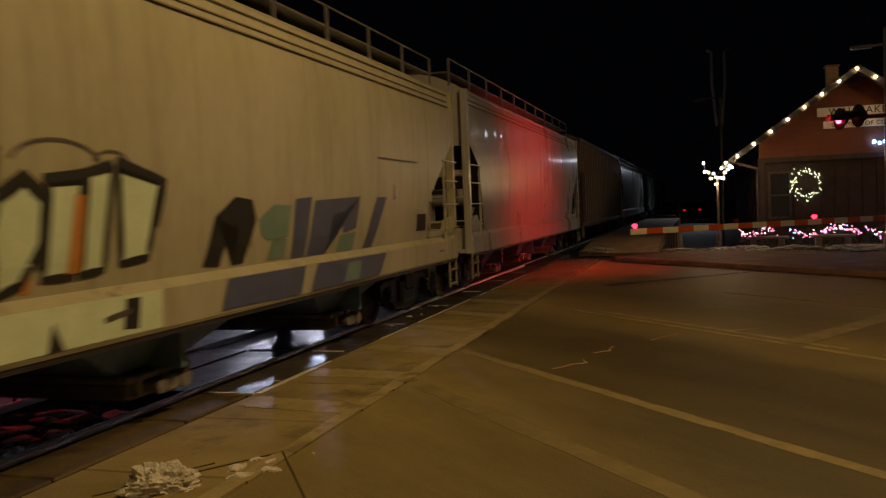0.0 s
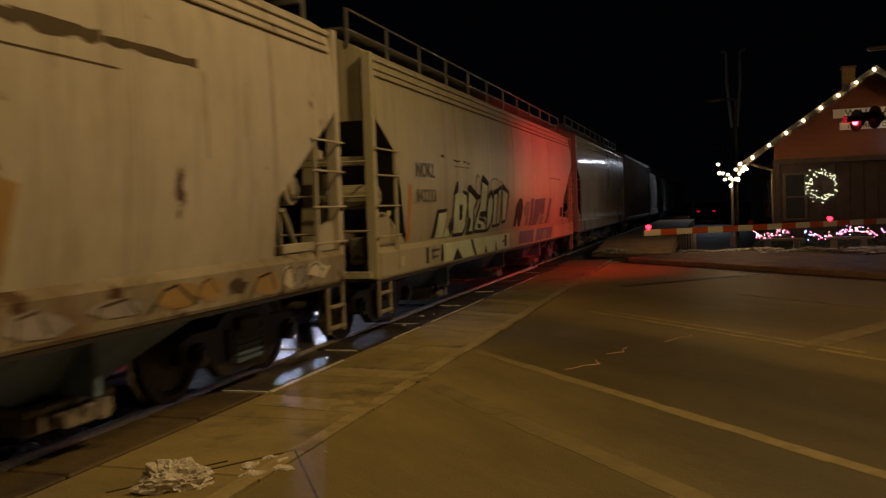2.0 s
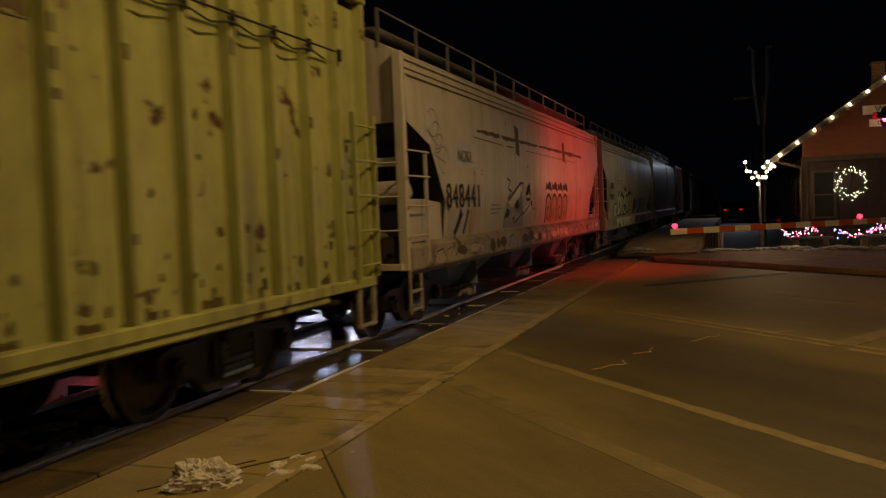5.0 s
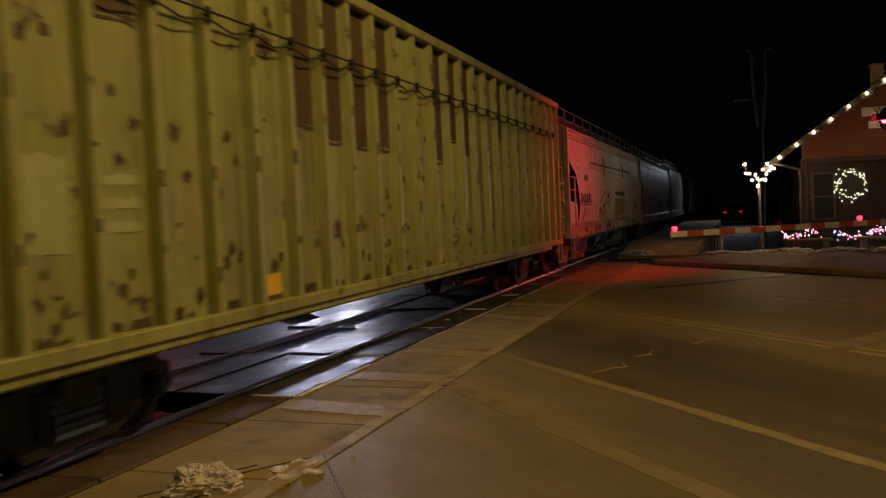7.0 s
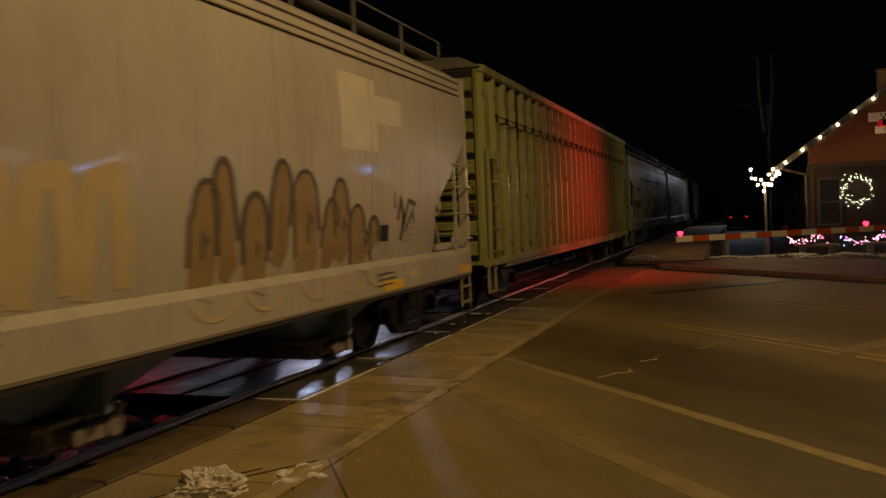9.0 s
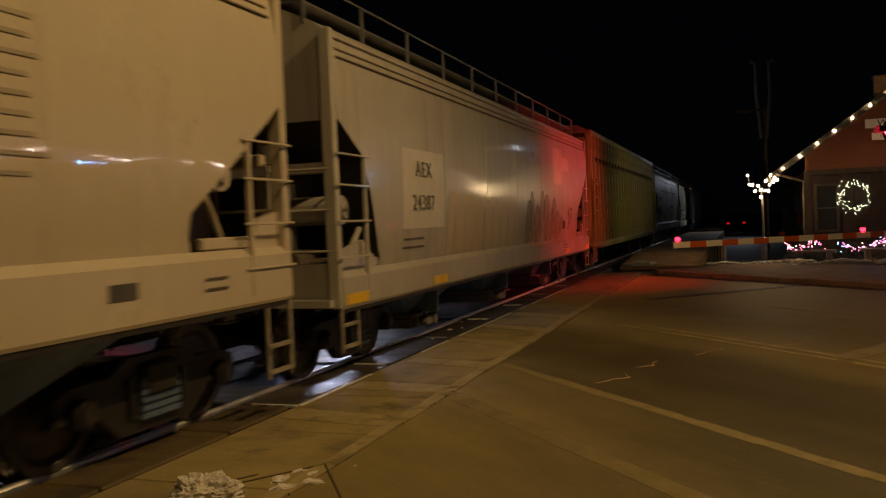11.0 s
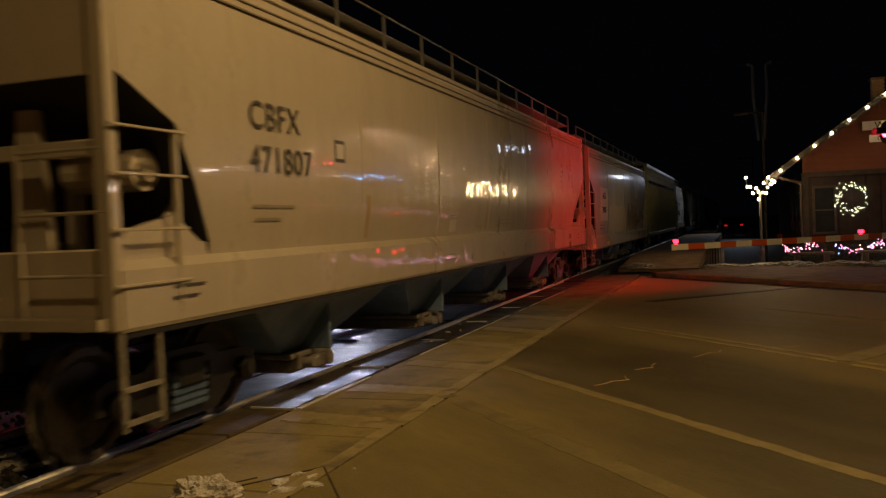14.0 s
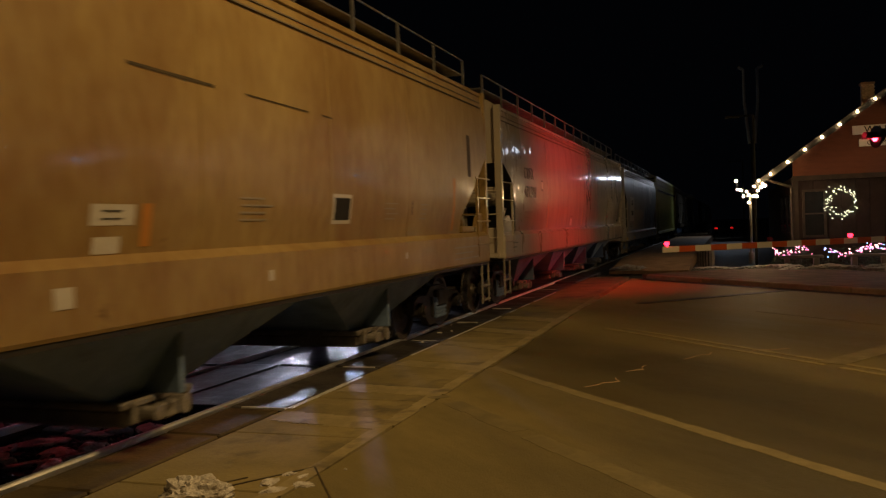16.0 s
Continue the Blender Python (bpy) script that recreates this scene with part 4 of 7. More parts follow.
def boxcar(name, label, y0, length, paint, top=4.4, detail=True):
    car = thing(name, label, "railcar", "freight train cars")
    car.location = (TRACK, y0, 0)
    half = length / 2 - 0.55
    bm = bmesh.new()
    add_box(bm, (-1.46, -half, 0.92), (1.46, half, top - 0.05))
    part("body", bm, paint, car)
    bm = bmesh.new()
    add_prism(bm, [(-1.55, top - 0.06), (1.55, top - 0.06), (1.2, top + 0.12), (0, top + 0.2), (-1.2, top + 0.12)], "y", -half - 0.05, half + 0.05)
    part("roof", bm, M["roof_steel"], car)
    n = 26
    rib = bmesh.new()
    add_prism(rib, [(-0.075, 0.0), (-0.045, 0.10), (0.045, 0.10), (0.075, 0.0)], "z", 0.98, top - 0.14)
    bmesh.ops.rotate(rib, verts=rib.verts, cent=(0, 0, 0), matrix=Matrix.Rotation(-math.pi / 2, 3, "Z"))
    rib_me = mesh_of(rib, "rib", paint)
    for x in (1, -1):
        for i in range(n + 1):
            y = -half + 0.08 + (2 * half - 0.16) * i / n
            o = new("rib", rib_me)
            o.parent, o.location = car, (x * 1.46, y, 0)
            if x < 0:
                o.rotation_euler = (0, 0, math.pi)
        part("top_chord", box((min(x * 1.45, x * 1.58), -half, top - 0.16), (max(x * 1.45, x * 1.58), half, top - 0.02), 0.015), paint, car)
        bm = bmesh.new()
        add_box(bm, (min(x * 1.45, x * 1.58), -half, 0.88), (max(x * 1.45, x * 1.58), half, 1.0), 0.015)
        add_box(bm, (min(x * 1.44, x * 1.55), -half + 1.2, 0.8), (max(x * 1.44, x * 1.55), half - 1.2, 0.9), 0.02)
        part("side_sill", bm, paint, car)
    part("centre_sill", box((-0.3, -length / 2 + 0.25, 0.7), (0.3, length / 2 - 0.25, 1.0), 0.02), M["under"], car)
    for s in (-1, 1):
        truck(car, s * (length / 2 - 2.9))
        e = s * half
        # black sheet that paints in the shade between the end ribs
        part("end_rib_shade", box((-1.4, min(e, e + s * 0.02), 1.0), (1.4, max(e, e + s * 0.02), top - 0.1)), M["black"], car)
        for i in range(9):
            z = 1.2 + i * 0.35
            bm = bmesh.new()
            add_prism(bm, [(e + s * 0.02, z - 0.13), (e + s * 0.1, z - 0.1), (e + s * 0.1, z + 0.1), (e + s * 0.02, z + 0.13)], "x", -1.38, 1.38)
            part("end_rib", bm, paint, car)
        part("coupler", box((-0.14, min(e, s * (length / 2 + 0.02)), 0.74), (0.14, max(e, s * (length / 2 + 0.02)), 0.94), 0.04), M["under"], car)
        for x in (1, -1):
            bm = bmesh.new()
            for z in (1.15, 1.55, 1.95, 2.35, 2.75):
                add_rod(bm, (x * 1.64, e - s * 0.02, z), (x * 1.64, e - s * 0.55, z), 0.014, 6)
            for yy in (e - s * 0.02, e - s * 0.55):
                add_box(bm, (x * 1.6 - 0.03, yy - 0.025, 1.0), (x * 1.6 + 0.03, yy + 0.025, 2.9))
            part("ladder", bm, paint, car)
            bm = bmesh.new()
            for yy in (e - s * 0.05, e - s * 0.45):
                add_box(bm, (x * 1.54 - 0.02, yy - 0.03, 0.42), (x * 1.54 + 0.02, yy + 0.03, 0.95))
            add_box(bm, (x * 1.54 - 0.03, min(e - s * 0.05, e - s * 0.45), 0.43), (x * 1.54 + 0.03, max(e - s * 0.05, e - s * 0.45), 0.46))
            part("sill_step", bm, M["step"], car)
            bm = bmesh.new()
            for i in range(9):
                add_rod(bm, (x * 1.2, e + s * 0.13, 1.2 + i * 0.35), (x * 0.75, e + s * 0.13, 1.2 + i * 0.35), 0.014, 6)
            part("end_ladder", bm, paint, car)
    return car



def wavy(m, scale, depth):
    """Buckled sheet metal: broad shallow dents laid over the paint's own relief."""
    n, l = m.node_tree.nodes, m.node_tree.links
    b = n["Principled BSDF"]
    tc, mp, dents, bp = n.new("ShaderNodeTexCoord"), n.new("ShaderNodeMapping"), n.new("ShaderNodeTexNoise"), n.new("ShaderNodeBump")
    mp.inputs["Scale"].default_value = (1, 1.6, 0.8)
    dents.inputs["Scale"].default_value, dents.inputs["Detail"].default_value = scale, 1.5
    bp.inputs["Strength"].default_value, bp.inputs["Distance"].default_value = 1.0, depth
    l.new(tc.outputs["Object"], mp.inputs[0])
    l.new(mp.outputs[0], dents.inputs["Vector"])
    l.new(dents.outputs[0], bp.inputs["Height"])
    l.new(b.inputs["Normal"].links[0].from_socket, bp.inputs["Normal"])
    l.new(bp.outputs[0], b.inputs["Normal"])
    l.new(bp.outputs[0], b.inputs["Coat Normal"])
    b.inputs["Coat Roughness"].default_value = 0.035
    return m


M["gate_metal"] = surface("outlet_gate_metal", (0.32, 0.3, 0.27), (0.16, 0.14, 0.12), 0.5, 5, 0.2, 0.3)
M["grime"] = surface("grimy_tan_metal", (0.13, 0.11, 0.08), (0.06, 0.05, 0.04), 0.6, 5, 0.2)
M["moulding"] = surface("grimy_moulding", (0.2, 0.17, 0.125), (0.13, 0.11, 0.08), 0.6, 5)
M["step"] = surface("grimy_pale_step", (0.32, 0.29, 0.24), (0.16, 0.14, 0.11), 0.6, 5, 0.2)
M["reflector"] = surface("yellow_reflector", (0.75, 0.48, 0.02), (0.6, 0.38, 0.02), 0.4, 5)
M["roof_steel"] = surface("dull_roof_steel", (0.2, 0.2, 0.18), (0.12, 0.11, 0.1), 0.6, 2, 0.1)
P = {
    "A": car_paint("faded_tan_car_paint", (0.385, 0.37, 0.275), (0.31, 0.295, 0.2), 0.42, 0.0, dirt_amount=0.6, rust_at=0.7),
    "B": car_paint("weathered_grey_car_paint", (0.44, 0.42, 0.37), (0.33, 0.305, 0.255), 0.45, 0.0, dirt_amount=0.65, rust_at=0.66, spots=0.66),
    "C": car_paint("weathered_olive_car_paint", (0.35, 0.375, 0.125), (0.2, 0.21, 0.07), 0.42, 0.0, rust_at=0.6, dirt=(0.045, 0.034, 0.017), dirt_amount=0.95, spots=0.6),
    "Bs": car_paint("grimy_sill_paint", (0.3, 0.275, 0.22), (0.17, 0.145, 0.1), 0.5, 0.0, dirt=(0.07, 0.05, 0.03), dirt_amount=0.9, rust_at=0.56, spots=0.56),
    "D": car_paint("grey_beige_car_paint", (0.41, 0.39, 0.35), (0.34, 0.32, 0.285), 0.34, 0.25),
    "E": wavy(car_paint("glossy_cream_car_paint", (0.52, 0.46, 0.36), (0.47, 0.41, 0.32), 0.3, 1.0, dirt_amount=0.15, rust_at=0.85), 1.3, 0.02),
    "F": car_paint("rust_stained_cream_car_paint", (0.37, 0.27, 0.11), (0.22, 0.13, 0.04), 0.4, 0.1, rust=(0.2, 0.1, 0.03), rust_at=0.6, dirt=(0.18, 0.09, 0.03)),
    "H": wavy(car_paint("pale_grey_car_paint", (0.46, 0.45, 0.44), (0.36, 0.35, 0.34), 0.3, 0.5, dirt_amount=0.4), 1.3, 0.02),
    "K": car_paint("dark_brown_car_paint", (0.12, 0.08, 0.06), (0.08, 0.06, 0.05), 0.55, 0.0),
    "L": car_paint("grey_blue_car_paint", (0.34, 0.36, 0.38), (0.25, 0.27, 0.29), 0.4, 0.0),
}

# coupling points along the train at the start, from its far end to its tail
CARS = []
A = hopper("covered_hopper", "faded tan covered hopper railcar with painted graffiti", 6.555, 17.21, P["A"], 3.78, gusset=0.5, closed_end=False)
B = hopper("covered_hopper", "weathered grey covered hopper with rust streaks and graffiti", -10.66, 17.22, P["B"], 3.84, low=0.95, base=1.3, bay_mat=M["bay"], sill_paint=P["Bs"], flat_gusset=True, closed_end=False)
C = boxcar("boxcar", "weathered olive green ribbed boxcar with rusty patches", -28.96, 19.38, P["C"], 4.36)
D = hopper("covered_hopper", "grey beige covered hopper with ochre graffiti and yellow reflectors", -47.09, 16.88, P["D"], 3.9, yellow=True)
E_ = hopper("covered_hopper", "glossy cream covered hopper with dark lettering", -65.6, 20.17, P["E"], 4.02, bays=4, low=1.09, base=1.57)
F = hopper("covered_hopper", "rust-stained cream covered hopper with small data panels", -84.95, 18.5, P["F"], 4.08, low=1.1, base=1.6)
H = hopper("covered_hopper", "pale grey covered hopper with shiny sides", 23.33, 16.34, P["H"], 3.98)
I_ = boxcar("boxcar", "dark brown ribbed boxcar in the distance", 31.5 + 8.6, 17.2, P["K"], 4.2)
y = 31.5 + 17.2
CARS += [A, B, C, D, E_, F, H, I_]
for paint, length, label in ((P["H"], 18.0, "pale grey covered hopper in the distance"), (P["L"], 18.0, "grey blue covered hopper in the distance"), (P["D"], 18.0, "beige covered hopper in the distance"), (P["L"], 18.0, "grey blue covered hopper in the distance")):
    CARS.append(hopper("covered_hopper", label, y + length / 2, length, paint, detail=False))
    y += length

# ---------------------------------------------------------------- crossing gate and signals
def crossing_gate():
    g = thing("crossing_gate", "lowered crossing gate arm with red and white bands", "crossing gate")
    tip, way, stripe = Vector((-1.265, 16.95, 1.15)), Vector((math.cos(radians(38)), math.sin(radians(38)), 0)), 0.37
    base = tip + way * 8.3
    g.location = (base.x, base.y, 0)
    turn = Matrix.Rotation(math.atan2(-way.y, -way.x), 4, "Z")
    bm = bmesh.new()
    add_box(bm, (-0.6, -0.012, -0.02), (8.295, 0.012, 0.02))
    arm = part("gate_arm", bm, M["steel"], g)
    arm.matrix_local = Matrix.Translation((0, 0, 1.15)) @ turn
    red, white = mesh_of(box((0, -0.022, -0.06), (stripe, 0.022, 0.06), 0.006), "band", M["gate_red"]), mesh_of(box((0, -0.022, -0.06), (stripe, 0.022, 0.06), 0.006), "band", M["gate_white"])
    for i in range(20):
        o = new("band", white if i % 2 == 0 else red)
        o.parent, o.location = arm, (8.3 - stripe * (i + 1), 0, 0)
    for x, lit in ((8.2, True), (5.75, False), (3.67, True)):
        bm = bmesh.new()
        add_rod(bm, (x, 0, 0.06), (x, 0, 0.10), 0.02, 8)
        add_rod(bm, (x, -0.04, 0.115), (x, 0.04, 0.115), 0.038, 14)
        part("arm_lamp", bm, M["red_glow"] if lit else M["red_dim"], arm, "glowing red arm lamp" if lit else "unlit red arm lamp")
    bm = box((-0.35, -0.35, 0.05), (0.35, 0.35, 0.5), 0.03)
    add_box(bm, (-0.28, -0.28, 0.5), (0.28, 0.28, 1.5), 0.04)
    part("gate_mechanism", bm, M["steel"], g)


def flasher_pair(parent, place, turn, bright=True):
    """A pair of round crossing lamps with hoods on black discs."""
    for k, s in enumerate((-1, 1)):
        bm = bmesh.new()
        add_rod(bm, (s * 0.38, -0.03, 0), (s * 0.38, 0.0, 0), 0.26, 24)
        add_rod(bm, (s * 0.38, 0.0, 0), (s * 0.38, 0.14, 0), 0.12, 16)
        disc = part("lamp_disc", bm, M["black"], parent, "black round backing disc")
        bm = bmesh.new()
        add_rod(bm, (s * 0.38, -0.06, 0), (s * 0.38, -0.03, 0), 0.105, 20)
        lens = part("lamp_lens", bm, M["flasher_glow"] if k == 0 and bright else M["red_dim"], disc, "red signal lens")
        bm = bmesh.new()
        for i in range(11):
            a0, a1 = radians(-20 + 20 * i), radians(0 + 20 * i)
            p, q = (s * 0.38 + 0.12 * math.cos(a0), 0.12 * math.sin(a0)), (s * 0.38 + 0.12 * math.cos(a1), 0.12 * math.sin(a1))
            vs = [bm.verts.new(v) for v in ((p[0], -0.03, p[1]), (q[0], -0.03, q[1]), (q[0], -0.30, q[1]), (p[0], -0.30, p[1]))]
            bm.faces.new(vs)
        part("lamp_hood", bm, M["black"], disc)
        disc.matrix_local = Matrix.Translation(place) @ Matrix.Rotation(radians(turn), 4, "Z")


def crossing_signal(x, y, turn, reach=0.0, name="crossing_signal"):
    s = thing(name, "dark crossing signal mast with red flashing lamps", "signal mast", "crossing signals")
    s.location = (x, y, 0)
    bm = bmesh.new()
    add_rod(bm, (reach, 0.1, 0), (reach, 0.1, 3.9), 0.065, 14)
    add_rod(bm, (reach, 0.1, 0), (reach, 0.1, 0.3), 0.16, 14)
    add_rod(bm, (-0.4, 0.1, 3.5), (max(0.4, reach), 0.1, 3.5), 0.03, 8)
    part("mast", bm, M["black"], s)
    flasher_pair(s, (0, 0, 3.5), turn)
    if not reach:
        flasher_pair(s, (0, 0, 2.85), turn + 150, False)
    return s


# ---------------------------------------------------------------- depot
DEPOT_Y = 32.0


def string_bulbs(name, points, radius, material, label, cord=True):
    t = thing(name, label, "string lights")
    if cord:
        bm = bmesh.new()
        for a, b in zip(points, points[1:]):
            add_rod(bm, a, b, 0.012, 5)
        part("cord", bm, M["ink"], t)
    bm0 = bmesh.new()
    add_ball(bm0, (0, 0, 0), radius, 2)
    me = mesh_of(bm0, "bulb", material, True)
    for p in points:
        o = new("bulb", me)
        o.parent, o.location = t, p
    return t


def depot():
    d = thing("depot", "small brown railway depot with a gabled roof", "building")
    ridge, eave_z, left, right, wl, wr = 5.8, 2.74, 0.85, 9.53, 2.1, 8.3
    mid = (left + right) / 2
    y0, y1 = DEPOT_Y, DEPOT_Y + 20
    part("wall", box((wl, y0, 0.0), (wr, y1, 3.05)), M["depot_wall"], d, "dark brown board wall")
    bm = bmesh.new()
    k = (ridge - eave_z) / (mid - left)
    add_prism(bm, [(wl, 3.05), (wr, 3.05), (wr, eave_z + (right - wr) * k), (mid, ridge - 0.02), (wl, eave_z + (wl - left) * k)], "y", y0 - 0.05, y0 + 0.2)
    gable = part("gable", bm, M["depot_gable"], d, "rust-red boarded gable")
    board_me = mesh_of(box((-0.5, -0.02, 0), (0.5, 0, 0.19)), "board", M["depot_gable"])
    z = 3.08
    while z < ridge - 0.35:
        half = (ridge - 0.06 - (z + 0.19)) / k
        half = min(half, (wr - wl) / 2)
        o = new("board", board_me)
        o.parent, o.location, o.scale, o.rotation_euler = gable, (mid, y0 - 0.055, z), (2 * half, 1, 1), (0.05, 0, 0)
        z += 0.2
    for s, x_out in ((-1, left), (1, right)):
        bm = bmesh.new()
        add_prism(bm, [(x_out, eave_z), (mid, ridge), (mid, ridge + 0.16), (x_out, eave_z + 0.16)], "y", y0 - 0.75, y1)
        part("roof", bm, M["roof"], d, "dark shingled roof slope")
        bm = bmesh.new()
        add_prism(bm, [(x_out, eave_z - 0.06), (mid, ridge - 0.06), (mid, ridge + 0.17), (x_out, eave_z + 0.17)], "y", y0 - 0.80, y0 - 0.752)
        part("bargeboard", bm, M["black"], d)
    part("belt_course", box((wl - 0.05, y0 - 0.1, 2.9), (wr + 0.05, y0 - 0.06, 3.06)), M["dark_trim"], d)
    for x in (wl + 0.05, wr - 0.05):
        part("corner_board", box((x - 0.1, y0 - 0.05, 0), (x + 0.1, y0 - 0.003, 2.9)), M["dark_trim"], d)
    for i in range(14):
        x = wl + 0.2 + i * 0.44
        part("wall_board", box((x, y0 - 0.025, 0.1), (x + 0.42, y0 - 0.002, 2.88), 0.006), M["depot_wall"], d)
    for x in (2.45, 6.2):
        w = part("window", box((x, y0 - 0.06, 1.0), (x + 0.6, y0 - 0.03, 2.5)), M["glass"], d, "dark sash window")
        bm = box((x - 0.08, y0 - 0.09, 0.92), (x, y0 - 0.03, 2.58))
        add_box(bm, (x + 0.6, y0 - 0.09, 0.92), (x + 0.68, y0 - 0.03, 2.58))
        add_box(bm, (x, y0 - 0.09, 2.5), (x + 0.6, y0 - 0.03, 2.58))
        add_box(bm, (x, y0 - 0.09, 0.92), (x + 0.6, y0 - 0.03, 1.0))
        add_box(bm, (x, y0 - 0.085, 1.72), (x + 0.6, y0 - 0.03, 1.77))
        part("window_frame", bm, M["dark_trim"], w)
    # side wall windows and a drain pipe seen along the track side
    for y in (y0 + 1.5, y0 + 4.0, y0 + 6.5):
        part("window", box((wl - 0.04, y, 1.0), (wl - 0.003, y + 1.0, 2.4)), M["glass"], d, "dark sash window")
    bm = bmesh.new()
    add_rod(bm, (wl - 0.08, y0 - 0.1, 0.1), (wl - 0.08, y0 - 0.1, 2.7), 0.05, 10)
    add_rod(bm, (wl - 0.08, y0 - 0.1, 2.7), (left + 0.4, y0 - 0.4, 2.95), 0.05, 10)
    part("drain_pipe", bm, M["dark_trim"], d)
    # chimney of single bricks round a core
    cx, cy = 4.76, y0 + 2.0
    ch = part("chimney", box((cx - 0.19, cy - 0.19, 4.4), (cx + 0.19, cy + 0.19, 6.3)), M["brick"], d, "pale brick chimney")
    bm = mesh_of(box((-0.095, -0.03, 0), (0.095, 0.03, 0.06), 0.006), "brick", M["brick"])
    for r in range(22):
        z = 4.9 + r * 0.066
        for i in range(-1, 2):
            x = cx + i * 0.2 * 0.68 + (0.04 if r % 2 else -0.04) * 0.5
            o = new("brick", bm)
            o.parent, o.location, o.scale = ch, (x, cy - 0.19, z), (0.68, 1, 1)
    part("chimney_cap", box((cx - 0.24, cy - 0.24, 6.28), (cx + 0.24, cy + 0.24, 6.36), 0.01), M["kerb"], ch)
    # signs
    sg = thing("depot_sign", "white wooden name board with black letters on the gable", "sign")
    bmesh_sign = box((3.98, y0 - 0.14, 4.36), (6.7, y0 - 0.085, 4.66), 0.01)
    part("sign_board", bmesh_sign, M["sign_white"], sg)
    lettering("WAUNAKEE", 0.33, M["ink"], pose(5.34, y0 - 0.145, 4.4, 90), sg, spread=1.15)
    sg = thing("chamber_sign", "long narrow white board with small black letters", "sign")
    part("sign_board", box((4.18, y0 - 0.14, 3.95), (7.2, y0 - 0.085, 4.2), 0.01), M["sign_white"], sg)
    lettering("CHAMBER OF COMMERCE", 0.2, M["ink"], pose(5.69, y0 - 0.145, 4.0, 90), sg, spread=1.1)
    # bulbs along the gable edge
    pts = [(mid - 0.05 - t * (mid - left) / 8, y0 - 0.86, ridge + 0.02 - t * (ridge - eave_z) / 8) for t in range(9)]
    string_bulbs("gable_lights", [p for p in pts], 0.04, M["bulb"], "warm bulbs strung along the gable edge")
    pts = [(mid + 0.5 + t * (right - mid) / 8, y0 - 0.86, ridge - 0.3 - t * (ridge - eave_z) / 8) for t in range(8)]
    string_bulbs("gable_lights", pts, 0.04, M["bulb"], "warm bulbs strung along the gable edge")
    # wreath
    w = thing("wreath", "evergreen wreath with small white lights on the depot wall", "wreath")
    rng = random.Random(2)
    bm = bmesh.new()
    lights = []
    cx, cz, r = 3.6, 2.1, 0.45
    for i in range(420):
        a, q = rng.random() * 6.283, rng.gauss(0, 0.06)
        p = Vector((cx + (r + q) * math.cos(a), y0 - 0.16 + rng.uniform(-0.05, 0.05), cz + (r + q) * math.sin(a)))
        v = Vector((rng.uniform(-1, 1), rng.uniform(-1, 0.2), rng.uniform(-1, 1))).normalized() * 0.09
        add_rod(bm, p, p + v, 0.006, 3, 0.001)
    part("needles", bm, M["green"], w)
    bm0 = bmesh.new()
    add_ball(bm0, (0, 0, 0), 0.014, 1)
    me = mesh_of(bm0, "wreath_light", M["wreath_glow"])
    for i in range(80):
        a, q = rng.random() * 6.283, rng.gauss(0, 0.07)
        o = new("wreath_light", me)
        o.parent, o.location = w, (cx + (r + q) * math.cos(a), y0 - 0.24, cz + (r + q) * math.sin(a))


